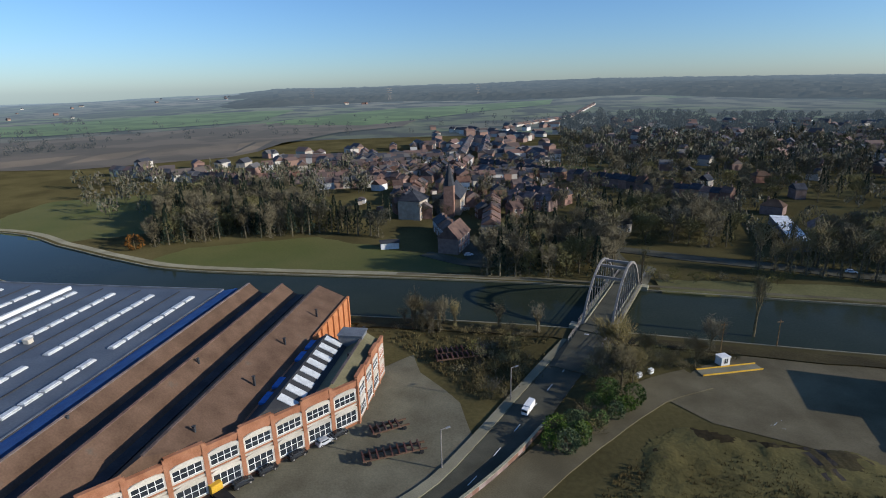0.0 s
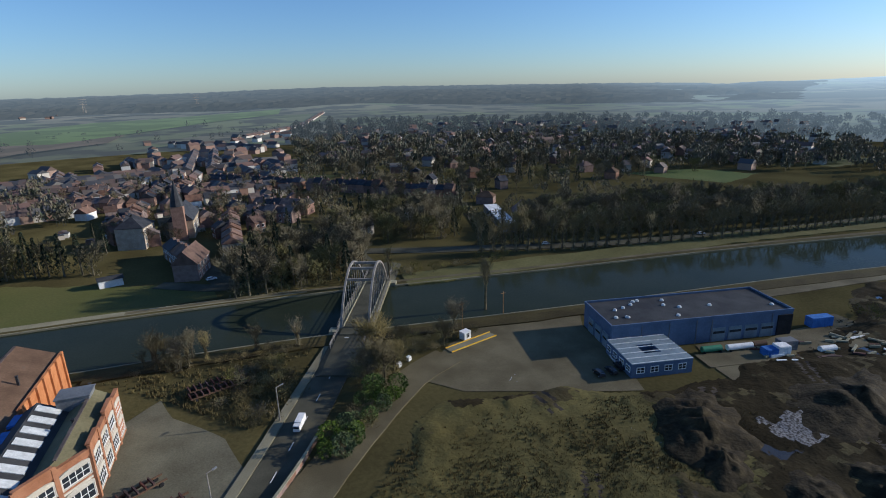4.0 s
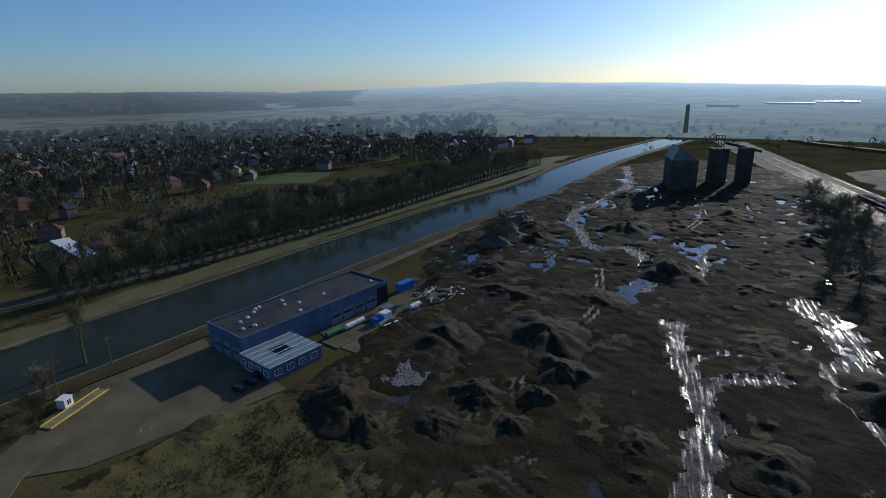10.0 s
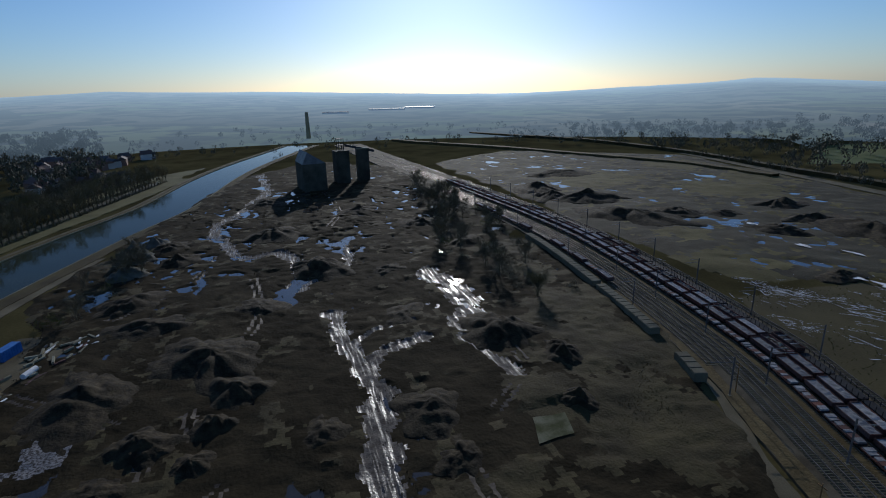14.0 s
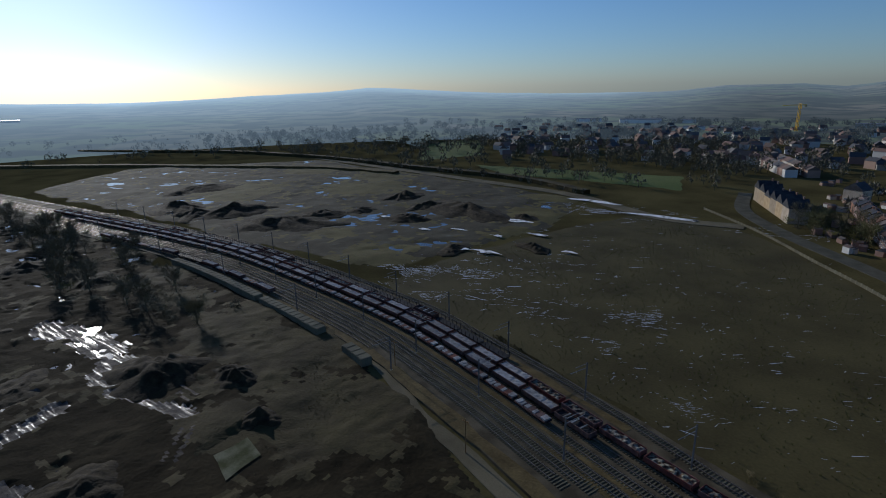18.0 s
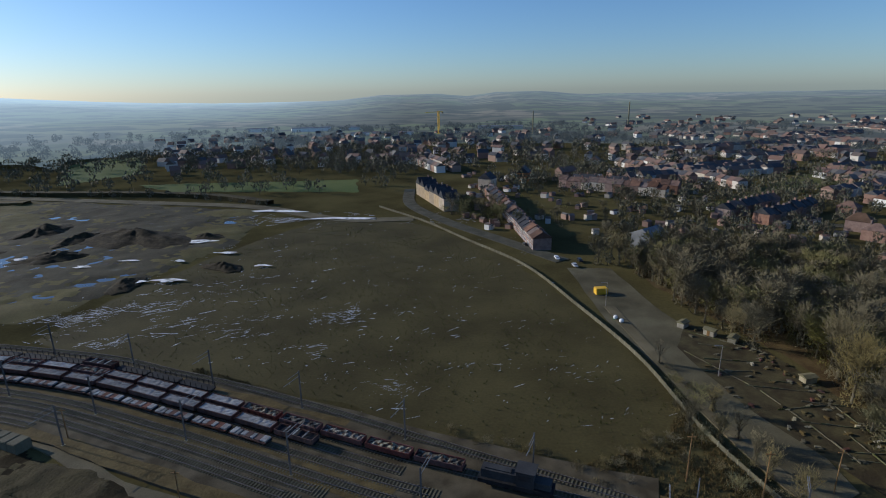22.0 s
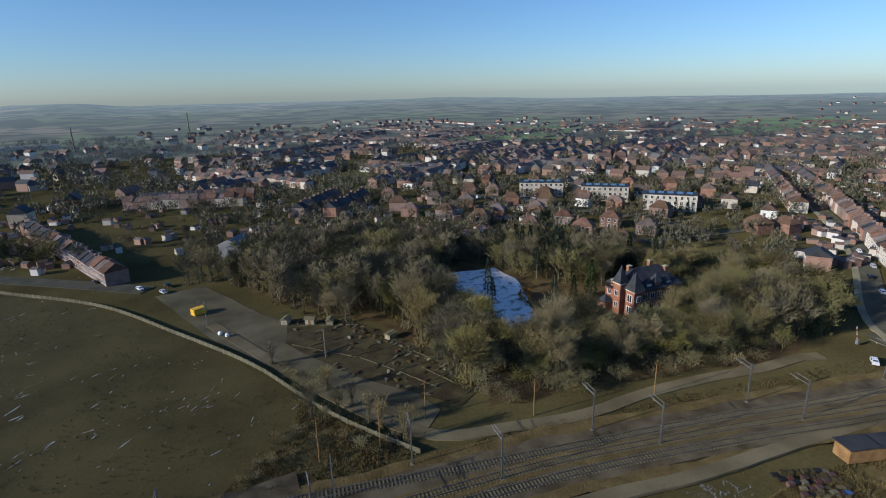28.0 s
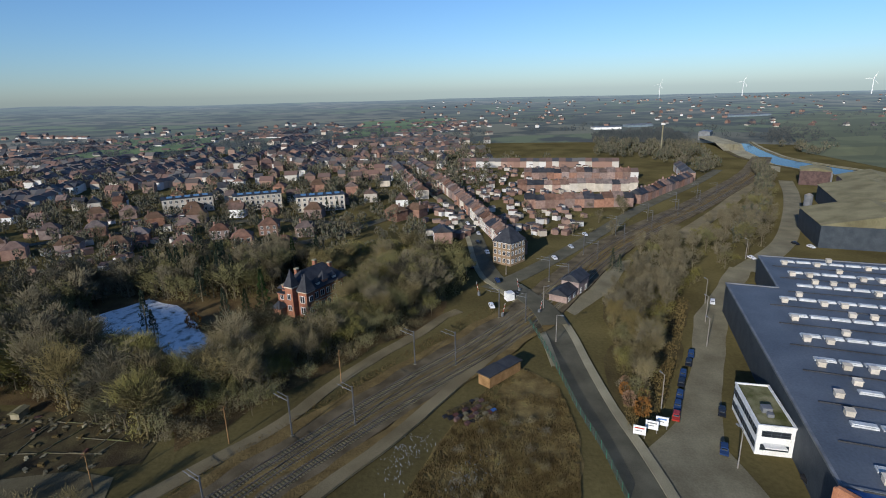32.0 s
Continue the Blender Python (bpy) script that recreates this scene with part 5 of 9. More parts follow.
def wdw(parent, m, w, h, mullions=3, frame=M_WHITE, glass=M_GLASS, bars=1, surround=None):
    """A window in a wall that faces -y: frame, mullions and a dark pane."""
    win = part("window", boxes((-w / 2 - 0.12, -0.1, -h / 2 - 0.12, w / 2 + 0.12, 0.05, -h / 2), (-w / 2 - 0.12, -0.1, h / 2, w / 2 + 0.12, 0.05, h / 2 + 0.12), (-w / 2 - 0.12, -0.1, -h / 2, -w / 2, 0.05, h / 2), (w / 2, -0.1, -h / 2, w / 2 + 0.12, 0.05, h / 2),
                               *[(-w / 2 + w * i / mullions - 0.05, -0.08, -h / 2, -w / 2 + w * i / mullions + 0.05, 0.02, h / 2) for i in range(1, mullions)],
                               *[(-w / 2, -0.08, -h / 2 + h * i / (bars + 1) - 0.04, w / 2, 0.02, -h / 2 + h * i / (bars + 1) + 0.04) for i in range(1, bars + 1)]), frame, parent, m=m)
    part("pane", boxes((-w / 2, -0.04, -h / 2, w / 2, 0.03, h / 2)), glass, win)
    return win


fac = thing("brick_factory", "red brick factory with white-trimmed windows and rusty saw-tooth roofs", "factory", HALL)
# local frame: x across the bays, y along them
EA, EB = (41.7, -41.2), (-6.5, -99.5)
part("wall", prism([EA, (41.9, -23), (35, -23), (34.8, -26), (26.9, -26), (26.6, -0.4), (-8.2, 0.5), EB], 0, 8.0), M_FACTORYBRICK, fac)


def diag(u):
    """Where the slanting front cuts a bay at u."""
    return EA[1] + (EA[0] - u) * (EB[1] - EA[1]) / (EA[0] - EB[0]) * -1 * -1


def gable_roof(u0, u1, uc, z0, zt, y1, slack=0.0):
    """A ridge roof along y between two eaves, cut off by the slanting front."""
    bm = bmesh.new()
    rows = []
    for u, z in ((u0, z0), (uc, zt), (u1, z0)):
        rows.append([bm.verts.new((u, diag(u) + slack, z)), bm.verts.new((u, y1, z))])
    for a, b in zip(rows, rows[1:]):
        bm.faces.new((a[0], b[0], b[1], a[1]))
    bm.faces.new((rows[0][0], rows[1][0], rows[2][0]))
    bm.faces.new((rows[0][1], rows[2][1], rows[1][1]))
    bm.faces.new((rows[0][0], rows[0][1], rows[2][1], rows[2][0]))
    bmesh.ops.recalc_face_normals(bm, faces=bm.faces)
    return bm


for u0, uc, u1, zt, y1, material in ((-4.5, -0.5, 3.0, 11.0, 0, M_RUSTROOF), (5.0, 8.6, 12.5, 11.0, 0.4, M_RUSTROOF), (14.5, 19.0, 26.5, 11.2, -0.5, M_RUSTROOF), (35.0, 38.3, 41.6, 10.0, -23.5, M_OLDROOF)):
    part("saw_tooth_roof", gable_roof(u0, u1, uc, 8.0, zt, y1, 0.6), material, fac)
    rc = part("ridge_cap", boxes((uc - 0.25, diag(uc) + 1, zt - 0.1, uc + 0.25, y1 - 0.2, zt + 0.08)), M_TILE, fac)
# valley strips coloured dark to hold the shade thrown by the ridges
for u0, u1, y1 in ((3.0, 5.0, 0), (12.5, 14.5, 0)):
    part("valley_roof", prism([(u0, diag(u0) + 0.5), (u1, diag(u1) + 0.5), (u1, y1), (u0, y1)], 8.0, 8.25), M_DARK, fac)
part("dark_roof", gable_roof(27.0, 35.2, 30.6, 8.1, 10.4, -26, 0.6), M_DARK, fac, "dark felt roof")
for k in range(8):
    part("skylight", boxes((0.25, -0.85, 0.0, 4.0, 0.85, 0.14)), M_SKYLIGHT, fac, m=pose(30.7, -27.6 - 3.15 * k, 10.38, 0, 26.5, 0))
for k in (0, 1, 3, 4):
    part("rooflight", boxes((27.2, -50 + 5 * k, 8.5, 28.4, -46.5 + 5 * k, 9.0)), M_BLUE, fac, "blue-tinted wired rooflight")
for u, y in ((24, -15), (23, -30), (24, -45), (22, -60), (37.5, -22), (38, -34), (10, -40), (0, -60), (19, -20)):
    v = part("roof_vent", boxes((u - 0.18, y - 0.18, 8.4, u + 0.18, y + 0.18, 10.9 if u < 30 else 10.4), (u - 0.26, y - 0.26, 10.9 if u < 30 else 10.4, u + 0.26, y + 0.26, 11.0 if u < 30 else 10.5)), M_DARK, fac)
part("roof_cabin", boxes((33.5, -27, 8.0, 38.6, -23.4, 10.6), (33.3, -27.2, 10.6, 38.8, -23.2, 10.8)), M_GREYMETAL, fac)
# slanting front: plinth, piers, window bays with pale lintels and a stepped parapet
fa, fb = Vector((*EA, 0)), Vector((*EB, 0))
fd = (fb - fa).normalized()
FL = (fb - fa).length
fang = math.degrees(math.atan2(fd.y, fd.x)) + 180
FRONT = Matrix.Translation(fa) @ pose(0, 0, 0, 0, 0, fang)      # local -y faces the yard, x runs back towards the corner


def arch_band(w, z):
    """A shallow segmental arch of pale stone, one shell."""
    bm = bmesh.new()
    last = None
    for k in range(9):
        t = -1 + k / 4
        rise = 0.45 * (1 - t * t)
        ring = [bm.verts.new((t * w / 2, y, zz)) for y, zz in ((-0.3, z - 0.08), (-0.3, z + 0.4 + rise), (-0.02, z + 0.4 + rise), (-0.02, z - 0.08))]
        if last:
            for i in range(4):
                bm.faces.new((last[i], last[(i + 1) % 4], ring[(i + 1) % 4], ring[i]))
        else:
            bm.faces.new(ring)
        last = ring
    bm.faces.new(last[::-1])
    bmesh.ops.recalc_face_normals(bm, faces=bm.faces)
    return bm


def front_bay(m, n, wid, blue=False):
    up = part("parapet", boxes((-wid / 2, -0.25, 8.0, wid / 2, 0.3, 8.9 + 0.7 * (n % 2)), (-wid / 2 - 0.05, -0.32, 8.9 + 0.7 * (n % 2), wid / 2 + 0.05, 0.38, 9.1 + 0.7 * (n % 2))), M_FACTORYBRICK, fac, m=m)
    part("pier", boxes((-wid / 2 - 0.35, -0.35, 0, -wid / 2 + 0.35, 0.1, 9.6)), M_FACTORYBRICK, fac, m=m)
    for z, h, w in ((6.2, 1.7, wid - 1.3), (2.3, 2.2, wid - 1.3)):
        wdw(fac, m @ pose(0, -0.12, z), w, h, 4, M_WHITE, M_GLASS, 1)
        lt = part("lintel", arch_band(w + 0.6, z + h / 2 + 0.1), M_CREAM, fac, m=m)
        for s in (-1, 1):
            part("window_jamb", boxes((s * (w / 2 + 0.2) - 0.1, -0.28, z - h / 2 - 0.15, s * (w / 2 + 0.2) + 0.1, -0.02, z + h / 2 + 0.1)), M_CREAM, fac, m=m)
        part("window_sill", boxes((-w / 2 - 0.3, -0.35, z - h / 2 - 0.3, w / 2 + 0.3, -0.02, z - h / 2 - 0.15)), M_CREAM, fac, m=m)
    part("string_course", boxes((-wid / 2 + 0.35, -0.2, 4.2, wid / 2 - 0.35, 0.0, 4.5)), M_CREAM, fac, m=m)


NB = 14
for k in range(NB):
    front_bay(FRONT @ pose(-(k + 0.5) * FL / NB, 0, 0), k, FL / NB)
sa, sb = Vector((41.7, -41.2, 0)), Vector((41.9, -23, 0))
SIDE = Matrix.Translation(sa) @ pose(0, 0, 0, 0, 0, 90)
for k in range(4):
    front_bay(SIDE @ pose((k + 0.5) * 4.55, 0, 0), k + 1, 4.5)
# side wall and buttresses have the low sun's orange put into their brick colour
part("gable_wall", boxes((26.5, -24, 0, 27.0, -0.6, 8.6)), M_ORANGE, fac, "brick side wall with the low sun's orange in its colour")
for k in range(7):
    part("buttress", boxes((27.0, -24 + 3.6 * k, 0, 27.4, -23.5 + 3.6 * k, 8.7)), M_ORANGE, fac)

# ---- great hall with a blue-grey roof ----
hall = thing("industrial_hall", "vast low industrial hall with blue-grey membrane roof and dark cladding", "industrial hall", HALL)
HP = [(-8.6, 0.5), (-8.6, -98.5), (-91, -104.5), (-91, -92), (-121.6, -92.3), (-122, 4), (-76, 0)]
part("wall", prism(HP[::-1], 0, 8.3), M_DARKWALL, hall, "anthracite metal cladding")
part("roof", prism([(u * 0.9985 - 0.1, v * 0.997 - 0.1) for u, v in HP][::-1], 8.3, 8.5), M_BLUEROOF, hall)
for k, (a, b) in enumerate(zip(HP, HP[1:] + HP[:1])):
    d = Vector((b[0] - a[0], b[1] - a[1], 0))
    part("parapet_cap", boxes((0, -0.25, 8.3, d.length, 0.2, 8.75)), M_GREYMETAL, hall, m=Matrix.Translation((*a, 0)) @ pose(0, 0, 0, 0, 0, math.degrees(math.atan2(d.y, d.x))))
hr = random.Random(3)
for j, u in enumerate((-14, -25.5, -37, -48.5, -60, -71.5, -83, -94.5, -106, -117)):
    v0, v1 = (-96, -2) if u > -91 else (-90, 0)
    part("roof_seam", boxes((u + 5.5, v0, 8.5, u + 5.75, v1, 8.68)), M_DARK, hall)
    y = v0 + 3
    while y < v1 - 4:
        if hr.random() < 0.96:
            part("skylight", boxes((u - 0.75, y, 8.5, u + 0.75, y + 3.7, 8.78), (u - 0.5, y + 0.15, 8.78, u + 0.5, y + 3.55, 8.95)), M_SKYLIGHT, hall)
        if hr.random() < 0.75 and (y < -55 or hr.random() < 0.25):
            x = u + hr.choice((-3.0, 2.6))
            bx = part("roof_unit", boxes((x - 0.7, y, 8.5, x + 0.7, y + 1.3, 9.4), (x - 0.8, y - 0.1, 9.4, x + 0.8, y + 1.4, 9.5)), M_CREAM, hall, "pale tan rooftop ventilation unit")
        y += 4.2
bm = bmesh.new()
vs_ = [bm.verts.new(p) for p in ((-8.7, -98, 8.4), (-4.3, -95, 9.3), (-4.3, 0.2, 9.3), (-8.7, 0.2, 8.4), (-8.7, -98, 8.1), (-4.3, -95, 7.9), (-4.3, 0.2, 7.9), (-8.7, 0.2, 8.1))]
for f in ((0, 1, 2, 3), (0, 4, 5, 1), (2, 6, 7, 3), (1, 5, 6, 2), (4, 0, 3, 7)):
    bm.faces.new([vs_[q] for q in f])
bmesh.ops.recalc_face_normals(bm, faces=bm.faces)
part("valley_glazing", bm, M_BLUEGLAZE, hall, "blue translucent valley glazing")
part("pale_duct", boxes((-52.5, -60, 8.5, -51.6, -3, 9.4)), M_WHITE, hall)
off_m = HALL @ pose(-32.4, -104.0, 0, 0, 0, 8.0) @ Matrix.Diagonal((0.9, 1.0, 0.84, 1))
office = thing("office_block", "white two-storey office block with ribbon windows and a mossy flat roof", "office", off_m)
part("wall", boxes((-7.8, -2.6, 0, 7.8, 3.2, 6.6)), M_WHITE, office)
part("roof", boxes((-7.5, -2.3, 6.6, 7.5, 2.9, 6.68)), M_MOSS, office)
part("parapet", boxes((-7.9, -2.7, 6.6, 7.9, -2.4, 7.0), (-7.9, 3.0, 6.6, 7.9, 3.3, 7.0), (-7.9, -2.4, 6.6, -7.6, 3.0, 7.0), (7.6, -2.4, 6.6, 7.9, 3.0, 7.0)), M_WHITE, office)
for z in (1.9, 5.0):
    for k in range(6):
        wdw(office, pose(-6.3 + 2.5 * k, -2.62, z), 2.2, 1.1, 2, M_DARKWALL)
    wdw(office, pose(7.82, 0.3, z, 0, 0, 90), 4.2, 1.1, 3, M_DARKWALL)
part("roof_unit", boxes((1.5, -0.8, 6.68, 3.2, 0.8, 7.8), (3.6, -0.3, 6.68, 4.6, 0.7, 7.4)), M_GREYMETAL, office)
part("entrance_canopy", boxes((7.8, -1.6, 2.8, 9.6, 1.8, 3.0)), M_WHITE, office)

# ---- blue building with its office annex ----
bb = thing("blue_warehouse", "long blue metal warehouse with a dark flat roof and roller doors", "warehouse", pose(110.5, 81.5, 0, 0, 0, -18.4))
part("wall", boxes((-23.5, -7.6, 0, 23.5, 7.6, 6.2)), M_BLUEWALL, bb)
part("roof", boxes((-23.2, -7.3, 6.2, 23.2, 7.3, 6.3)), M_DARK, bb)
for p in ((-23.6, -7.7, 6.0, 23.6, -7.4, 6.75), (-23.6, 7.4, 6.0, 23.6, 7.7, 6.75), (-23.6, -7.4, 6.0, -23.3, 7.4, 6.75), (23.3, -7.4, 6.0, 23.6, 7.4, 6.75)):
    part("parapet", boxes(p), M_BLUEWALL, bb)
for x in (4.0, 8.3, 12.6, 16.9):
    d = part("roller_door", boxes((x - 1.7, -7.72, 0.05, x + 1.7, -7.55, 3.6)), M_LIGHTBLUE, bb)
    part("door_window", boxes((x - 1.5, -7.78, 2.1, x + 1.5, -7.7, 2.7)), M_GLASS, d)
for y in (-5, -1, 3):
    d = part("roller_door", boxes((-23.75, y - 1.5, 0.05, -23.5, y + 1.5, 3.8)), M_LIGHTBLUE, bb)
    part("door_window", boxes((-23.8, y - 1.2, 2.1, -23.7, y + 1.2, 2.6)), M_GLASS, d)
# no opening here: a black slab paints the bay's inner shade
part("canopy_bay", boxes((19.5, -7.9, 0.2, 23.4, -7.62, 5.4)), M_BLACK, bb, "black panel painted for the shade inside an open loading bay")
for x in (-16, -9, -2, 2, 18):
    part("downpipe", boxes((x - 0.08, -7.75, 0, x + 0.08, -7.6, 6)), M_GREYMETAL, bb)
rr = random.Random(8)
for k in range(14):
    x, y = rr.uniform(-21, 21), rr.uniform(-6, 6)
    bm = bmesh.new()
    bmesh.ops.create_cone(bm, cap_ends=True, segments=12, radius1=0.55, radius2=0.35, depth=0.4, matrix=Matrix.Translation((x, y, 6.5)))
    part("roof_dome", bm, M_SKYLIGHT, bb)
an = thing("office_annex", "low pale blue flat-roofed annex with a small courtyard", "annex", pose(110.5, 81.5, 0, 0, 0, -18.4) @ pose(-17.6, -13.6, 0))
for p in ((-7, -6, 0, 7, -2.0, 3.3), (-7, 2.0, 0, 7, 6, 3.3), (-7, -2.0, 0, -2, 2.0, 3.3), (2, -2.0, 0, 7, 2.0, 3.3)):
    part("wing", boxes(p), M_BLUEWALL, an)
for p in ((-7.1, -6.1, 3.3, 7.1, -2.0, 3.42), (-7.1, 2.0, 3.3, 7.1, 6.0, 3.42), (-7.1, -2.0, 3.3, -2, 2.0, 3.42), (2, -2.0, 3.3, 7.1, 2.0, 3.42)):
    part("roof", boxes(p), M_LIGHTBLUE, an)
for k in range(6):
    part("roof_rib", boxes((-7, -6 + 2.3 * k, 3.42, 7, -5.85 + 2.3 * k, 3.55)), M_WHITE, an)
for k in range(4):
    wdw(an, pose(-7.02, -4.5 + 3 * k, 1.8, 0, 0, -90), 1.6, 1.2, 2)
    wdw(an, pose(-5 + 3.2 * k, -6.02, 1.8), 1.6, 1.2, 2)

# ---- old silo works far down the canal ----
def silo_works():
    w = thing("silo_tower", "derelict dark concrete silo tower with a steel head frame", "silo", pose(362, -43, 0, 0, 0, 10) @ Matrix.Scale(0.62, 4))
    part("shaft", boxes((-8, -7, 0, 8, 7, 34), (-8.5, -7.5, 34, 8.5, 7.5, 35)), M_SOOTY, w)
    part("head_frame", boxes((-4, -3, 35, -3.4, -2.4, 47), (3.4, -3, 35, 4, -2.4, 47), (-4, 2.4, 35, -3.4, 3, 47), (3.4, 2.4, 35, 4, 3, 47), (-4.4, -3.4, 47, 4.4, 3.4, 47.6), (-4, -3, 41, 4, 3, 41.4)), M_DARK, w)
    bm = bmesh.new()
    box(bm, -1.2, 0, -1.2, 1.2, 34, 1.2, pose(0, -5, 40, -14, 0, 180))
    part("conveyor", bm, M_DARK, w)
    s = thing("silo", "tall dark concrete silo with a flat cap", "silo", pose(366, -58, 0) @ Matrix.Scale(0.66, 4))
    part("shaft", boxes((-6, -6, 0, 6, 6, 33)), M_SOOTY, s)
    part("cap", boxes((-6.4, -6.4, 33, 6.4, 6.4, 34)), M_CONCRETE, s)
    h = thing("crusher_house", "derelict grey industrial house with a steep shining roof", "industrial building", pose(346, -21, 0, 0, 0, 8) @ Matrix.Scale(0.72, 4))
    part("wall", boxes((-16, -11, 0, 16, 9, 24)), M_SOOTY, h)
    bm = bmesh.new()
    v = [bm.verts.new(p) for p in ((-16, -11, 24), (16, -11, 24), (16, 9, 24), (-16, 9, 24), (-16, 4, 34), (16, 4, 34))]
    for f in ((0, 1, 5, 4), (2, 3, 4, 5), (1, 2, 5), (3, 0, 4)):
        bm.faces.new([v[i] for i in f])
    part("roof", bm, M_GREYMETAL, h)
    c = thing("chimney", "tall thin factory chimney in haze", "chimney", pose(720, -45, 0))
    bm = bmesh.new()
    bmesh.ops.create_cone(bm, cap_ends=True, segments=14, radius1=3, radius2=2, depth=34, matrix=Matrix.Translation((0, 0, 17)))
    part("stack", bm, M_CONCRETE, c)


silo_works()
# ---- trees ----
def tube(V, Fc, a, b, ra, rb, n=5):
    d = (b - a).normalized()
    s = d.orthogonal().normalized()
    t = d.cross(s)
    k = len(V)
    for c, r in ((a, ra), (b, rb)):
        for i in range(n):
            w = i * math.tau / n
            V.append(tuple(c + (s * math.cos(w) + t * math.sin(w)) * r))
    for i in range(n):
        Fc.append((k + i, k + (i + 1) % n, k + n + (i + 1) % n, k + n + i))


def raw(name, V, Fc, material):
    me = bpy.data.meshes.new(name)
    me.from_pydata(V, [], Fc)
    me.materials.append(material)
    return me


def tree_parts(kind, seed, thin=1.0, wide=1.0):
    """Meshes of a trunk with limbs and of a crown of many thin twigs or leaf tufts."""
    r = random.Random(seed)
    V, Fc, C, Cf = [], [], [], []
    H = {"bare": 13, "olive": 11, "poplar": 19, "pine": 14, "bush": 3.2, "hedge": 4.5, "birch": 13, "shrub": 5.5, "russet": 4.0}[kind] * r.uniform(0.88, 1.12)
    W = {"bare": 4.6, "olive": 5.2, "poplar": 1.7, "pine": 2.9, "bush": 2.3, "hedge": 2.4, "birch": 2.6, "shrub": 2.7, "russet": 1.8}[kind]
    lean = Vector((r.uniform(-0.4, 0.4), r.uniform(-0.4, 0.4), 0))
    stem = H * {"poplar": 0.9, "pine": 0.95, "bush": 0.4, "hedge": 0.5, "shrub": 0.5, "russet": 0.6}.get(kind, 0.6)
    tr = 0.024 * H if kind not in ("bush", "hedge", "shrub") else 0.06
    mid = lean * 0.6 + Vector((0, 0, stem * 0.5))
    top = lean + Vector((0, 0, stem))
    tube(V, Fc, Vector((0, 0, -0.3)), mid, tr, tr * 0.72, 7)
    tube(V, Fc, mid, top, tr * 0.72, tr * 0.3, 6)
    limbs = []
    if kind in ("bare", "olive", "birch", "poplar", "shrub", "bush"):
        n = {"poplar": 12, "bush": 7, "shrub": 9}.get(kind, 15 if thin == 1 else 8)
        for i in range(n):
            w = i * 2.4 + r.uniform(-0.4, 0.4)
            z = stem * r.uniform(0.35, 0.95) if kind != "bush" else 0.2
            a = lean * (z / stem) + Vector((0, 0, z))
            reach = W * r.uniform(0.55, 0.95)
            b = a + Vector((math.cos(w) * reach, math.sin(w) * reach, (H - z) * r.uniform(0.35, 0.8)))
            tube(V, Fc, a, b, tr * 0.36, tr * 0.08, 4)
            limbs.append((a, b))
            for _ in range(3 if thin == 1 else 1):
                q = a.lerp(b, r.uniform(0.35, 0.9))
                e = q + Vector((r.uniform(-1, 1) * W * 0.45, r.uniform(-1, 1) * W * 0.45, r.uniform(0.1, 0.3) * H * 0.6))
                tube(V, Fc, q, e, tr * 0.14, tr * 0.03, 3)
                limbs.append((q, e))
        N = {"bush": 330, "poplar": 620, "shrub": 420, "birch": 520}.get(kind, 1900)
        if kind in ("bare", "olive", "birch"):      # brambles and ivy round the foot
            for _ in range(int(260 * thin)):
                w, q, z = r.uniform(0, math.tau), W * 0.55 * math.sqrt(r.random()), H * 0.42 * r.random() ** 1.6
                p = Vector((math.cos(w) * q * (1 - z / H), math.sin(w) * q * (1 - z / H), z))
                d = Vector((r.gauss(0, 0.6), r.gauss(0, 0.6), 0.7)).normalized()
                s = d.orthogonal().normalized() * r.uniform(0.06, 0.14) * wide
                k = len(C)
                C.extend([tuple(p - s), tuple(p + s), tuple(p + d * r.uniform(0.4, 1.0))])
                Cf.append((k, k + 1, k + 2))
        for _ in range(int(N * thin)):
            a, b = limbs[r.randrange(len(limbs))]
            p = a.lerp(b, r.uniform(0.4, 1.05)) + Vector((r.gauss(0, 0.65), r.gauss(0, 0.65), r.gauss(0.2, 0.6)))
            out = Vector((p.x * 0.5, p.y * 0.5, H * 0.16 + (1.5 if kind == "poplar" else 0))).normalized()
            d = (out + Vector((r.gauss(0, 0.55), r.gauss(0, 0.55), r.gauss(0, 0.4)))).normalized()
            L, wd = r.uniform(0.7, 1.9) * (0.5 if kind in ("bush", "shrub") else 1), r.uniform(0.04, 0.09) * wide
            s = d.orthogonal().normalized() * wd
            k = len(C)
            C.extend([tuple(p - s), tuple(p + s), tuple(p + d * L)])
            Cf.append((k, k + 1, k + 2))
    else:
        N = {"pine": 1500, "hedge": 560, "russet": 420}[kind]
        for _ in range(int(N * thin)):
            z = H * (r.random() ** 0.75) if kind == "pine" else H * r.random()
            f = z / H
            if kind == "pine":
                rad = W * (1 - f) * (0.75 + 0.25 * math.sin(f * 34)) + 0.15
                z += H * 0.06
            else:
                rad = W * math.sqrt(max(0.02, 1 - (2 * f - 1) ** 2)) * r.uniform(0.8, 1.1)
            w = r.uniform(0, math.tau)
            q = rad * math.sqrt(r.uniform(0.35, 1))
            p = lean * f + Vector((q * math.cos(w), q * math.sin(w), z))
            d = Vector((math.cos(w), math.sin(w), r.uniform(-0.6, 0.5))).normalized()
            L = r.uniform(0.4, 0.9)
            s = d.orthogonal().normalized() * r.uniform(0.14, 0.3) * wide
            s.rotate(Matrix.Rotation(r.uniform(0, 3), 3, d))
            k = len(C)
            C.extend([tuple(p - s), tuple(p + d * L * 0.5 + s * 0.4), tuple(p + d * L), tuple(p + s)])
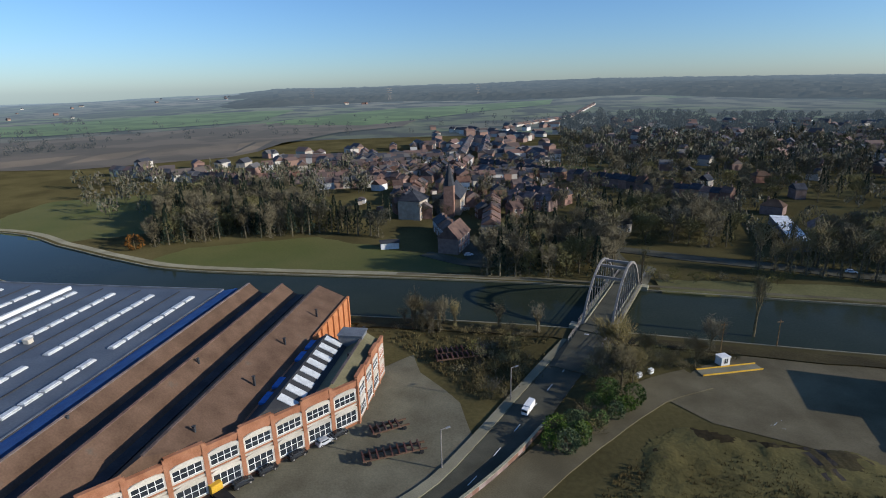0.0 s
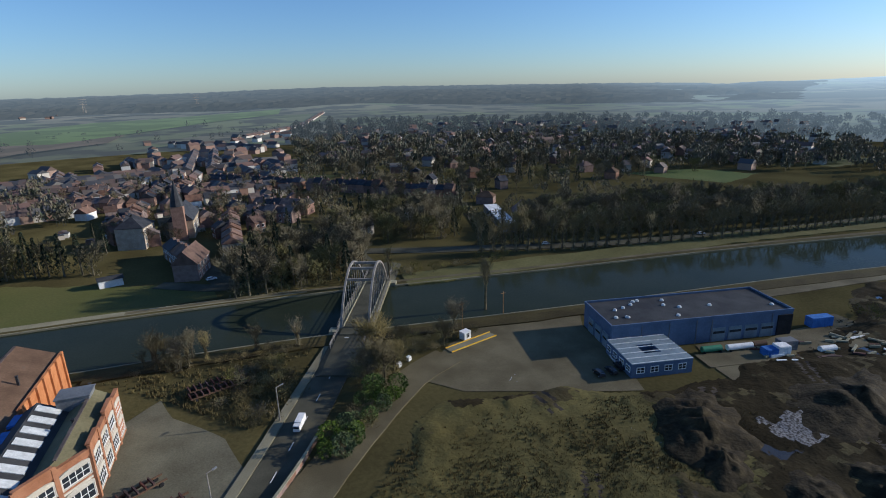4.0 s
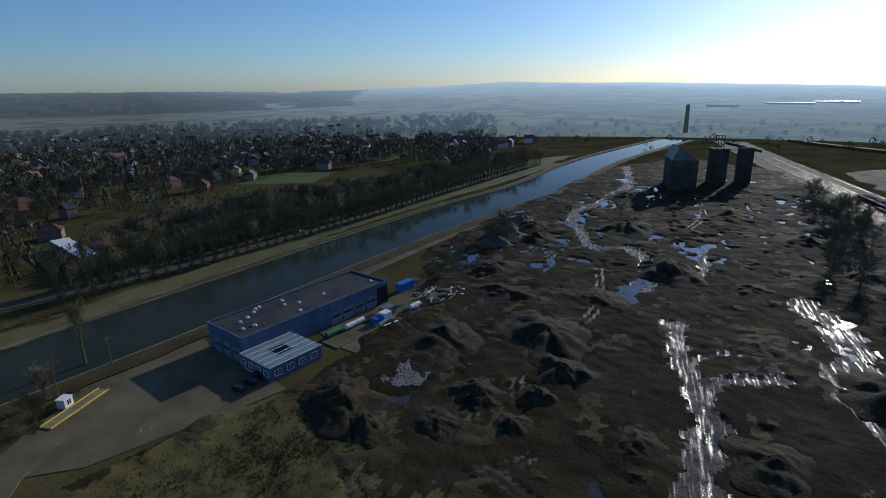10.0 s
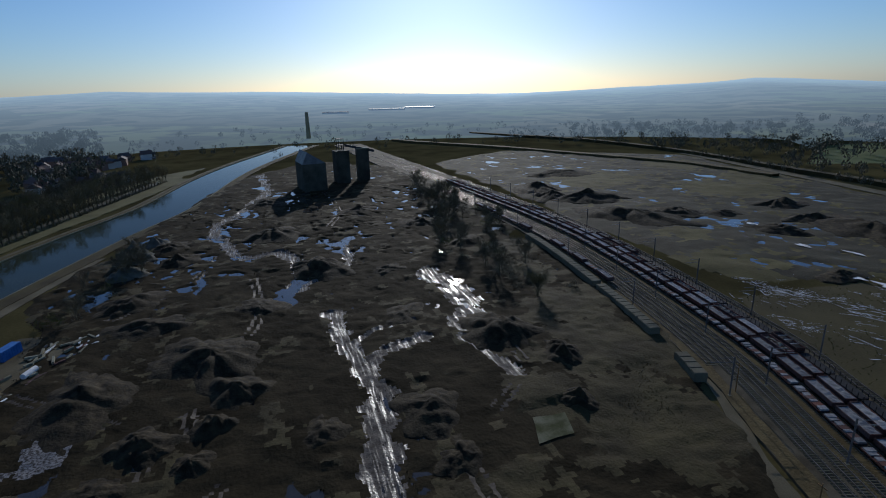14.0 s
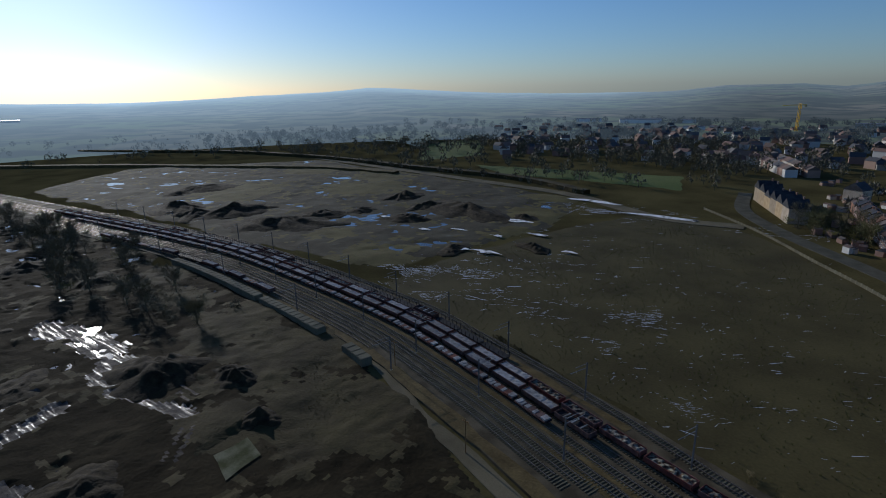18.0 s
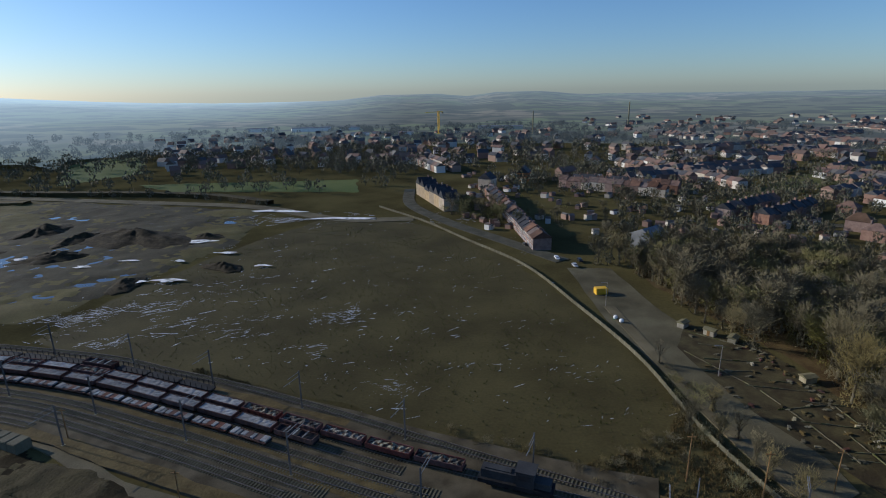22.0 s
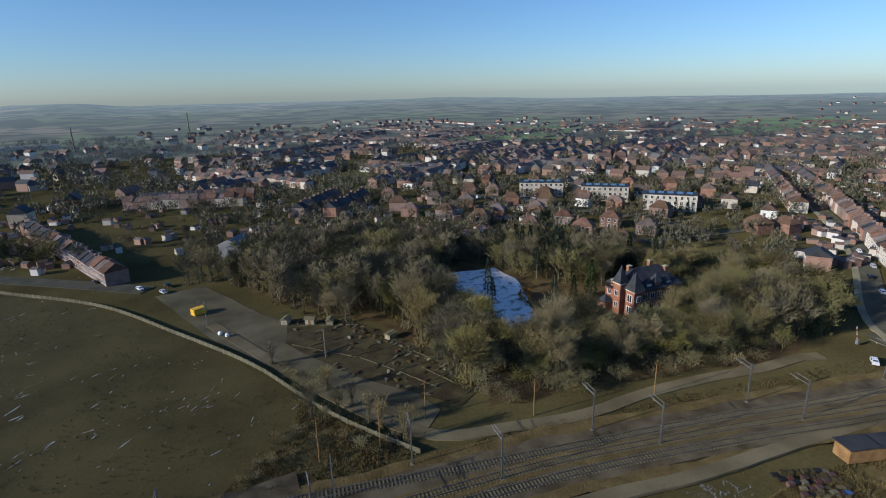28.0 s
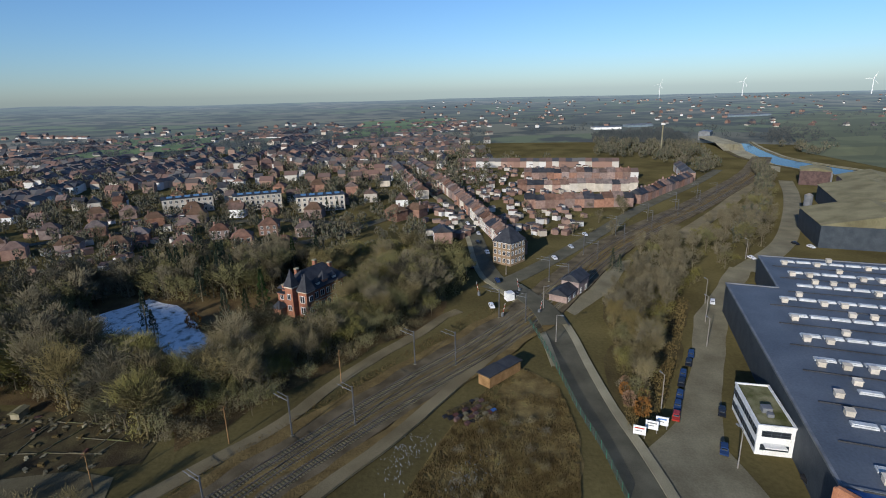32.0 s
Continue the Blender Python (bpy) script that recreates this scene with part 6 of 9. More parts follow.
            Cf.append((k, k + 1, k + 2, k + 3))
    mc = {"bare": M_BARK, "olive": M_OLIVE, "poplar": M_BARK, "pine": M_PINE, "bush": M_BARK, "hedge": M_IVY, "birch": M_BARK, "shrub": M_OLIVE, "russet": M_RUSTTREE}[kind]
    return raw("trunk", V, Fc, M_TRUNK), raw("crown", C, Cf, mc)


TREES, FAR_TREES, FAR_PROTO = {}, {}, {}


def clone(kept, m, scale):
    """A copy of a thing and its parts, sharing their meshes."""
    made = {}
    for o in kept:
        n = o.copy()
        scene.collection.objects.link(n)
        n.parent = made.get(o.parent, o.parent)
        made[o] = n
    top = made[kept[0]]
    top.matrix_basis = m
    top.scale = scale
    return top


LABELS = {"bare": ("tree", "bare winter tree with a fine brown crown", "tree"), "olive": ("tree", "bare tree with a broad olive-tinted crown", "tree"), "poplar": ("poplar_tree", "tall narrow leafless poplar tree", "tree"),
          "pine": ("conifer", "dense dark green conifer tree", "conifer"), "bush": ("bush", "low leafless brown bush", "bush"), "hedge": ("evergreen_shrub", "bright green ivy-covered shrub", "shrub"), "birch": ("young_tree", "slender leafless young tree", "tree"), "shrub": ("shrub", "tangled olive-brown leafless shrub", "shrub"), "russet": ("russet_tree", "small tree keeping russet leaves", "tree")}


def tree(kind, x, y, rnd, scale=1.0):
    v = rnd.randrange(4)
    sc = scale * rnd.uniform(0.8, 1.2)
    turn = rnd.uniform(0, 6.28)
    if math.hypot(x, y) > 150 and not (x < -130 and -100 < y < -50):
        FAR_TREES.setdefault(kind, []).append((x, y, height(x, y), sc, turn, v % 2))
        return None
    m = Matrix.LocRotScale((x, y, 0.02), Euler((0, 0, turn)), None)
    s3 = (sc, sc, sc * rnd.uniform(0.9, 1.1))
    if (kind, v) not in TREES:
        nm, lab, cat = LABELS[kind]
        t, c = tree_parts(kind, hash_(kind) + v)
        ob = thing(nm, lab, cat, m, nm.replace("_", " ") + "s")
        ob.scale = s3
        TREES[kind, v] = [ob, part("trunk", t, None, ob), part("crown", c, None, ob)]
        return ob
    return clone(TREES[kind, v], m, s3)


def plant_far_trees():
    """Trees farther off, joined by kind: trunks and crowns of the same build, thinned out."""
    for kind, L in FAR_TREES.items():
        T, C = [], []
        for v in (0, 1):
            t, c = tree_parts(kind, hash_(kind) + v, 0.4, 1.9)
            T.append((np.array([p.co[:] for p in t.vertices]), [tuple(f.vertices) for f in t.polygons], t.materials[0]))
            C.append((np.array([p.co[:] for p in c.vertices]), [tuple(f.vertices) for f in c.polygons], c.materials[0]))
        th = thing("tree_group", LABELS[kind][1] + " in a distant group", "trees", kind="stuff")
        for nm, S in (("trunks", T), ("crowns", C)):
            V, Fc = [], []
            for x, y, z, sc, a, v in L:
                P, Q, _ = S[v]
                ca, sa = math.cos(a) * sc, math.sin(a) * sc
                k = len(V)
                V.extend(np.stack([x + P[:, 0] * ca - P[:, 1] * sa, y + P[:, 0] * sa + P[:, 1] * ca, z + P[:, 2] * sc], 1).tolist())
                Fc.extend([tuple(k + i for i in f) for f in Q])
            bulk(nm, V, Fc, S[0][2], th, "stuff")


def hash_(s):
    return sum(ord(c) * (i + 3) for i, c in enumerate(s))


def inside(x, y, poly):
    c = False
    for (x0, y0), (x1, y1) in zip(poly, poly[1:] + poly[:1]):
        if (y0 > y) != (y1 > y) and x < (x1 - x0) * (y - y0) / (y1 - y0) + x0:
            c = not c
    return c


def spots(poly, n, r, gap=2.0, taken=None):
    """Random places in a polygon, kept apart."""
    xs, ys = [p[0] for p in poly], [p[1] for p in poly]
    got = [] if taken is None else taken
    out = []
    for _ in range(n * 12):
        x, y = r.uniform(min(xs), max(xs)), r.uniform(min(ys), max(ys))
        if inside(x, y, poly) and all((x - a) ** 2 + (y - b) ** 2 > gap * gap for a, b in got):
            got.append((x, y))
            out.append((x, y))
            if len(out) >= n:
                break
    return out


# open ground round the villa, its lawn and the streets
OPEN = [(-128, -78, 11), (-118, -82, 8), (-140, -74, 13), (-130, -72, 10), (-122, -68, 6), (-99, -84, 9), (-116, -104, 11), (-110, -96, 10), (-122, -118, 10), (-104, -88, 7), (-197, -19, 14), (-160, 2, 12), (-110, -14, 9), (131, 201, 14), (120, 186, 12)]


def clear_spot(x, y):
    return any((x - a) ** 2 + (y - b) ** 2 < r * r for a, b, r in OPEN)


def wood(poly, n, kinds, seed, gap=3.0, scale=1.0):
    r = random.Random(seed)
    for x, y in spots(poly, n, r, gap):
        if clear_spot(x, y):
            continue
        tree(kinds[r.randrange(len(kinds))], x, y, r, scale)


# the park wood round the villa
wood([(-76, -76), (-84, -120), (-72, -150), (-62, -182), (-80, -200), (-118, -190), (-140, -150), (-128, -140), (-118, -142), (-106, -120), (-100, -92), (-112, -80), (-126, -88), (-126, -66), (-96, -66)], 330, ("bare", "olive", "olive", "olive", "bare", "bare"), 1, 2.3, 0.88)
wood([(-84, -66), (-110, -56), (-150, -36), (-172, -40), (-178, -64), (-160, -62), (-146, -66), (-128, -64), (-120, -74), (-100, -78)], 190, ("olive", "olive", "bare", "shrub", "olive", "bare"), 2, 1.9, 0.74)
wood([(-150, -36), (-172, -30), (-188, -44), (-184, -80), (-166, -96), (-152, -62)], 70, ("olive", "bare", "olive", "shrub"), 31, 3.0, 0.8)
wood([(-72, -68), (-146, -32), (-150, -36), (-76, -76)], 40, ("shrub", "bush", "bush"), 3, 2.0, 0.9)
wood([(-140, -150), (-170, -140), (-182, -100), (-176, -88), (-150, -92), (-140, -110)], 110, ("bare", "pine", "bare", "olive", "olive"), 4, 3.2, 0.8)
for x, y, k, s in ((-118, -112, "pine", 0.8), (-114, -106, "pine", 0.65), (-122, -100, "russet", 1.2), (-128, -94, "pine", 0.7), (-132, -90, "pine", 0.75), (-138, -88, "pine", 0.9), (-150, -110, "pine", 1.0), (-158, -118, "pine", 1.0), (-164, -128, "pine", 1.0), (-148, -124, "pine", 0.9)):
    tree(k, x, y, random.Random(int(x * 7 + y)), s)
wood([(-50, -190), (-62, -186), (-66, -150), (-72, -124), (-84, -118), (-76, -160), (-64, -196)], 46, ("bare", "birch", "shrub", "birch"), 5, 2.6, 0.75)
# along the field fence and the field's corner
wood([(-47, -70), (-44, -84), (-49, -120), (-52, -112), (-54, -84), (-56, -70)], 26, ("bush", "birch", "bush", "shrub"), 6, 1.8, 0.6)
wood([(-30, -72), (-44, -80), (-40, -90), (-20, -82), (0, -90), (-4, -84)], 26, ("bush", "bush"), 7, 1.6, 0.45)
wood([(-150, 12), (-128, 12), (-112, 12), (-104, 15), (-112, 18), (-126, 21), (-150, 27), (-168, 34), (-188, 44), (-186, 24)], 190, ("shrub", "bush", "shrub", "bare", "shrub"), 8, 1.6, 0.62)
for x, y in ((-104, 13), (-108, 12.5), (-101, 15), (-112, 13), (-106, 16)):
    tree("russet", x, y, random.Random(int(x * 3 + y)), 0.75)
wood([(-205, 24), (-190, 50), (-215, 70), (-280, 96), (-330, 110), (-300, 84), (-250, 56)], 80, ("bare", "shrub", "bare", "olive"), 9, 3.5, 0.62)
wood([(-196, 14), (-178, 12), (-182, 22), (-200, 26)], 6, ("pine", "shrub"), 10, 4, 0.6)
wood([(-118, -8), (-94, -2), (-60, 2), (-50, -8), (-76, -20), (-100, -16)], 50, ("bush", "bush"), 12, 2.2, 0.4)
# canal side and bridge
wood([(18, 75), (25, 81), (34, 88), (37, 92), (32, 94), (23, 86), (16, 78)], 26, ("hedge", "hedge", "hedge", "bush"), 13, 1.7, 0.8)
wood([(30, 93), (37, 96), (38, 108), (33, 108), (29, 98)], 16, ("shrub", "bare", "shrub", "bush"), 14, 2.2, 0.8)
wood([(34, 106), (42, 110), (60, 112), (64, 106), (46, 102), (38, 98)], 24, ("bush", "shrub", "bush", "bare"), 15, 2.4, 0.6)
wood([(6, 92), (12, 92), (18, 104), (22, 116), (8, 118), (2, 104)], 26, ("bush", "shrub", "bush"), 16, 2.2, 0.7)
wood([(-16, 126), (14, 119), (24, 118), (22, 123), (-14, 131)], 24, ("bush", "birch", "bush"), 17, 2.2, 0.6)
wood([(-14, 129), (-8, 131), (0, 129), (-6, 126)], 6, ("birch",), 18, 2.0, 0.6)
wood([(12, 164), (26, 160), (50, 160), (56, 164), (62, 198), (28, 212), (16, 190)], 70, ("bare", "pine", "bare", "olive"), 19, 3.6, 0.95)
wood([(-118, 206), (-155, 295), (-94, 304), (-51, 240), (-25, 212), (-50, 222), (-90, 213)], 260, ("bare", "pine", "olive", "pine", "olive", "bare"), 20, 4.0, 0.95)
tree("russet", -124, 204, random.Random(5), 1.6)
wood([(60, 158), (70, 160), (104, 152), (104, 146), (66, 154)], 16, ("shrub", "bush"), 21, 2.5, 0.7)
# avenue of pollarded trees along the far bank
for off in (-5.2, 5.2):
    for i, (p, d) in enumerate(along([(104, 170), (143, 152), (210, 130), (308, 107), (420, 80)], off, 4.4)):
        tree("birch", p.x, p.y, random.Random(i * 3 + int(off)), 0.95)
for x, y in ((113, 168), (120, 166), (58, 150), (74, 118)):
    tree("poplar", x, y, random.Random(int(x)), 0.8)
wood([(114, 178), (138, 200), (160, 207), (216, 198), (262, 165), (303, 148), (420, 112), (420, 104), (310, 119), (170, 154)], 330, ("bare", "bare", "olive", "olive"), 22, 3.6, 0.78)
wood([(66, 200), (110, 186), (120, 230), (90, 250), (60, 230)], 40, ("bare", "olive", "pine"), 23, 6, 0.9)
wood([(190, -60), (330, -78), (330, -104), (220, -98), (130, -84), (128, -66)], 90, ("bush", "shrub", "bare", "bush"), 24, 3.5, 0.75)
wood([(150, 64), (220, 62), (250, 54), (200, 46), (160, 54)], 40, ("bush", "shrub", "bare"), 25, 3.5, 0.6)
wood([(-12, -250), (10, -268), (4, -300), (-20, -270), (-30, -240)], 24, ("bare", "olive", "shrub"), 26, 4, 0.8)

# ---- houses ----


def window_mesh(w=1.25, h=1.5):
    """A frame with a mullion and two panes set back, in one shell."""
    bm = bmesh.new()
    X, Z = (-w / 2 - 0.1, -w / 2, -0.04, 0.04, w / 2, w / 2 + 0.1), (-h / 2 - 0.1, -h / 2, h / 2, h / 2 + 0.1)
    g = [[bm.verts.new((x, -0.1, z)) for z in Z] for x in X]
    panes = []
    for i in range(5):
        for k in range(3):
            f = bm.faces.new((g[i][k], g[i + 1][k], g[i + 1][k + 1], g[i][k + 1]))
            if k == 1 and i in (1, 3):
                panes.append(f)
    rim = [e for e in bm.edges if e.is_boundary]
    side = bmesh.ops.extrude_edge_only(bm, edges=rim)["geom"]
    for v in side:
        if isinstance(v, bmesh.types.BMVert):
            v.co.y = 0.02
    bmesh.ops.inset_individual(bm, faces=panes, thickness=0.01, depth=-0.05)
    for f in panes:
        f.material_index = 1
    return mesh_of(bm, "window", [M_WHITE, M_GLASS])


WINDOW = window_mesh()
DOOR = mesh_of(boxes((-0.5, -0.1, 0, 0.5, 0.02, 2.1), (-0.62, -0.14, 2.1, 0.62, 0.02, 2.25)), "door", M_TIMBER)


def roof_bm(w, d, h, rh, hip, over=0.35, th=0.18):
    """A pitched roof with overhang and thickness: hip 0 gives gables, 1 a pyramid-like hipped roof."""
    bm = bmesh.new()
    a, b = w / 2 + over, d / 2 + over
    r = (a - over * 1.0) if hip == 0 else max(0.0, a - b * hip)
    if hip == 0:
        r = a
    for dz in (0.0,):
        lo = [bm.verts.new(p) for p in ((-a, -b, h - 0.15), (a, -b, h - 0.15), (a, b, h - 0.15), (-a, b, h - 0.15))]
        hi = [bm.verts.new(p) for p in ((-a, -b, h + th - 0.15), (a, -b, h + th - 0.15), (a, b, h + th - 0.15), (-a, b, h + th - 0.15))]
        t0, t1 = bm.verts.new((-r, 0, h + rh)), bm.verts.new((r, 0, h + rh))
        bm.faces.new((hi[0], hi[1], t1, t0))
        bm.faces.new((hi[2], hi[3], t0, t1))
        bm.faces.new((hi[1], hi[2], t1))
        bm.faces.new((hi[3], hi[0], t0))
        for i in range(4):
            bm.faces.new((lo[i], lo[(i + 1) % 4], hi[(i + 1) % 4], hi[i]))
        bm.faces.new(lo[::-1])
    return bm


HOUSES, FAR_HOUSES = {}, []
KINDS = {  # width, depth, eaves, roof, hip, wall, roof material, name, label
    "villa": (10, 9, 5.6, 3.2, 0.85, M_BRICK, M_TILE, "semi_detached_house", "red brick suburban house with a hipped tile roof"),
    "villa2": (11, 9, 5.4, 3.4, 0.8, M_BRICK, M_RUSTROOF, "semi_detached_house", "brown brick suburban house with a hipped roof"),
    "cottage": (8, 8, 4.8, 3.6, 0, M_CREAM, M_SLATE, "cottage", "cream rendered gabled house with a slate roof"),
    "white": (9, 8, 5.0, 3.6, 0, M_WHITE, M_TILE, "cottage", "white gabled house with a tile roof"),
    "row": (6.2, 9, 6.0, 3.0, 0, M_BRICK, M_TILE, "terraced_house", "narrow red brick terraced house"),
    "rowdark": (6.2, 9, 5.8, 3.0, 0, M_BRICK, M_SLATE, "terraced_house", "narrow brick terraced house with a dark roof"),
    "rowpale": (6.2, 9, 6.2, 3.0, 0, M_CREAM, M_TILE, "terraced_house", "narrow cream terraced house with a red roof"),
    "tall": (10, 11, 8.0, 4.5, 0, M_PALEBRICK, M_SLATE, "tall_house", "tall pale brick house with steep dark gables"),
    "orange": (13, 10, 7.0, 4.5, 0, M_ORANGE, M_SLATE, "gabled_house", "tall house with an orange brick gable"),
    "barn": (16, 10, 5.0, 4.0, 0, M_BRICK, M_TILE, "barn", "old brick barn with a long tile roof"),
    "shed": (3.2, 2.2, 1.9, 0.5, 0, M_GREYPLANK, M_OLDROOF, "garden_shed", "small weathered garden shed"),
}


def house(kind, x, y, turn, rnd, s=1.0):
    r = math.hypot(x, y)
    if r > 400:
        FAR_HOUSES.append((x, y, radians(turn), *(0.84 * q for q in KINDS[kind][:4])))
        return None
    m = pose(x, y, height(x, y), 0, 0, turn)
    near = r < 270
    if (kind, near) in HOUSES:
        return clone(HOUSES[kind, near], m, (0.84, 0.84, 0.84 * rnd.uniform(0.9, 1.1)))
    w, d, h, rh, hip, mw, mr, nm, lab = KINDS[kind]
    ob = thing(nm, lab, "shed" if kind == "shed" else "house", m, nm.replace("_", " ") + "s")
    bm = boxes((-w / 2, -d / 2, -0.3, w / 2, d / 2, h))
    if hip == 0:
        for sx in (-1, 1):
            v = [bm.verts.new(p) for p in ((sx * w / 2, -d / 2, h), (sx * w / 2, d / 2, h), (sx * w / 2, 0, h + rh - 0.1), (sx * (w / 2 - 0.25), -d / 2, h), (sx * (w / 2 - 0.25), d / 2, h), (sx * (w / 2 - 0.25), 0, h + rh - 0.1))]
            for f in ((0, 1, 2), (3, 5, 4), (0, 2, 5, 3), (1, 4, 5, 2)):
                bm.faces.new([v[i] for i in f])
        bmesh.ops.recalc_face_normals(bm, faces=bm.faces)
    part("wall", bm, mw, ob)
    bm = roof_bm(w, d, h, rh, hip, 0.35 if hip else 0.3)
    if hip == 0:      # gables keep the roof as two slopes over the walls
        pass
    rf = part("roof", bm, mr, ob)
    if kind != "shed":
        cx = w * 0.28
        part("chimney", boxes((cx - 0.35, -0.5, h + rh * 0.5, cx + 0.35, 0.5, h + rh + 0.9), (cx - 0.42, -0.57, h + rh + 0.9, cx + 0.42, 0.57, h + rh + 1.05)), M_BRICK, rf)
        n = max(2, int(w / 3.2))
        for sy, a in ((-1, 0), (1, 180)) if near else ():
            for z in (1.5, 4.2) if h < 7.5 else (1.6, 4.3, 6.8):
                for i in range(n):
                    xx = -w / 2 + w * (i + 0.5) / n
                    if z < 2 and i == 0 and sy < 0:
                        part("door", DOOR, None, ob, m=pose(xx, sy * d / 2, 0.1, 0, 0, a))
                    elif z + 0.8 < h:
                        part("window", WINDOW, None, ob, m=pose(xx, sy * d / 2, z, 0, 0, a))
        if near and kind in ("tall", "orange", "villa", "villa2", "cottage", "white"):
            for sx, a in ((-1, -90), (1, 90)):
                part("window", WINDOW, None, ob, m=pose(sx * w / 2, 0, 4.0, 0, 0, a))
    else:
        part("door", DOOR, None, ob, m=pose(0, -d / 2, 0, 0, 0, 0) @ Matrix.Scale(0.85, 4))
    ob.scale = (0.84, 0.84, 0.84)
    HOUSES[kind, near] = [ob, *ob.children_recursive]
    return ob


def row(p, q, kinds, rnd, step=5.2, off=0.0, turn=0.0):
    """Terraced houses shoulder to shoulder from p to q."""
    a, b = Vector((*p, 0)), Vector((*q, 0))
    d = (b - a).normalized()
    n = int((b - a).length / step)
    for i in range(n):
        c = a + d * (step * (i + 0.5)) + Vector((d.y, -d.x, 0)) * off
        house(kinds[rnd.randrange(len(kinds))], c.x, c.y, math.degrees(math.atan2(d.y, d.x)) + turn, rnd)


hr = random.Random(21)
VILLAS = [(-202, -237), (-200, -186), (-209, -218), (-182, -205), (-185, -183), (-190, -155), (-258, -202), (-201, -135), (-218, -176), (-213, -154), (-223, -135), (-266, -181), (-262, -157), (-195, -112), (-222, -116), (-258, -129), (-192, -269), (-176, -238), (-232, -205), (-240, -186), (-245, -232), (-238, -246), (-172, -222)]
for x, y in VILLAS:
    house(("villa", "villa", "villa2")[hr.randrange(3)], x, y, math.degrees(math.atan2(y, x)) + 78 + hr.uniform(-6, 6), hr)
for x, y, k, t in ((-264, -274, "cottage", 40), (-272, -262, "white", 40), (-290, -91, "white", 20), (-266, -76, "villa2", 70), (-257, -84, "villa2", 60), (-224, -290, "white", 30), (-44, -385, "orange", 75), (-17, -352, "tall", 60), (-76, -398, "barn", 30), (145, 200, "barn", 60), (72, 215, "cottage", 30), (100, 232, "cottage", 60), (-20, 300, "cottage", 10), (-40, 322, "white", 60)):
    house(k, x, y, t, hr)
row((-204, -18), (-300, -58), ("row", "rowpale", "rowdark", "row"), hr)
row((-302, -58), (-470, -138), ("row", "rowpale", "row", "rowdark"), hr)
row((-215, -50), (-228, -54), ("rowdark",), hr)
row((-310, -84), (-460, -152), ("row", "rowdark", "rowpale"), hr)
row((-292, -22), (-304, 34), ("row", "rowdark", "row"), hr)
row((-340, -30), (-352, 46), ("row", "rowpale", "rowdark"), hr)
row((-392, -30), (-398, 50), ("row", "row", "rowdark"), hr)
row((-452, -90), (-456, 40), ("row", "rowdark"), hr)
row((-310, 36), (-384, 78), ("row", "rowdark"), hr)
row((-390, 80), (-440, 82), ("row", "rowpale"), hr)
row((-34, -208), (-18, -328), ("rowdark", "rowdark", "row"), hr)
row((-66, -357), (-124, -316), ("row", "rowpale", "row"), hr)
row((-76, -366), (-134, -326), ("row", "rowdark"), hr)
row((24, -334), (2, -276), ("tall",), hr, 9.2, turn=90)
row((48, -500), (16, -420), ("rowpale", "row"), hr)
row((36, -510), (4, -425), ("row", "rowpale"), hr)
row((54, -560), (48, -512), ("tall",), hr, 9.2, turn=90)
row((-128, -262), (-170, -292), ("row", "rowdark"), hr)
row((-140, -250), (-182, -280), ("rowdark",), hr)
# village over the canal
row((38, 600), (22, 445), ("row", "rowpale", "rowpale", "rowdark"), hr, off=-9)
row((38, 600), (22, 445), ("row", "rowpale", "rowdark"), hr, off=9)
row((18, 440), (-4, 335), ("row", "rowdark"), hr, off=9)
row((12, 430), (-8, 340), ("row", "rowpale"), hr, off=-8)
row((24, 268), (18, 208), ("row", "row", "rowpale"), hr)
row((34, 274), (56, 252), ("row",), hr)
row((40, 290), (66, 266), ("row", "rowdark"), hr)
row((26, 396), (78, 342), ("rowdark",), hr)
row((80, 340), (148, 262), ("rowdark", "rowdark", "row"), hr)
row((-250, 404), (-180, 372), ("rowpale", "row"), hr)
row((-176, 368), (-124, 346), ("rowdark", "row"), hr)
row((-120, 344), (-62, 362), ("row", "rowpale"), hr)
row((-136, 452), (-24, 448), ("row", "rowdark"), hr)
row((-90, 400), (-30, 390), ("row", "row", "rowpale"), hr)
row((-14, 320), (-22, 270), ("row", "rowdark"), hr)
row((-50, 350), (-20, 330), ("row",), hr)
row((-2, 225), (4, 198), ("rowdark", "row"), hr)
for x, y in spots([(-70, 380), (-40, 300), (-24, 250), (10, 235), (60, 250), (70, 320), (10, 420), (-60, 440)], 46, hr, 11):
    house(("row", "cottage", "rowdark", "villa", "white", "row")[hr.randrange(6)], x, y, hr.choice((10, 100)) + hr.uniform(-12, 12), hr)
row((10, 720), (100, 600), ("rowdark",), hr)
row((98, 760), (196, 884), ("rowpale", "row"), hr)
row((198, 886), (330, 1215), ("rowpale", "row", "rowpale"), hr)
sub = spots([(90, 232), (120, 210), (222, 262), (440, 215), (640, 420), (520, 800), (260, 640), (120, 420), (150, 280)], 120, hr, 15)
for x, y in sub:
    house(("cottage", "rowdark", "white", "villa2", "villa", "rowdark")[hr.randrange(6)], x, y, hr.uniform(0, 180), hr)
for x, y in spots([(-190, -240), (-290, -100), (-480, -160), (-520, -330), (-330, -420), (-210, -330)], 90, hr, 14, list(VILLAS)):
    if math.hypot(x, y) > 300 or hr.random() < 0.2:
        house(("villa", "white", "rowpale", "row", "villa2", "cottage")[hr.randrange(6)], x, y, hr.choice((20, 110)) + hr.uniform(-8, 8), hr)
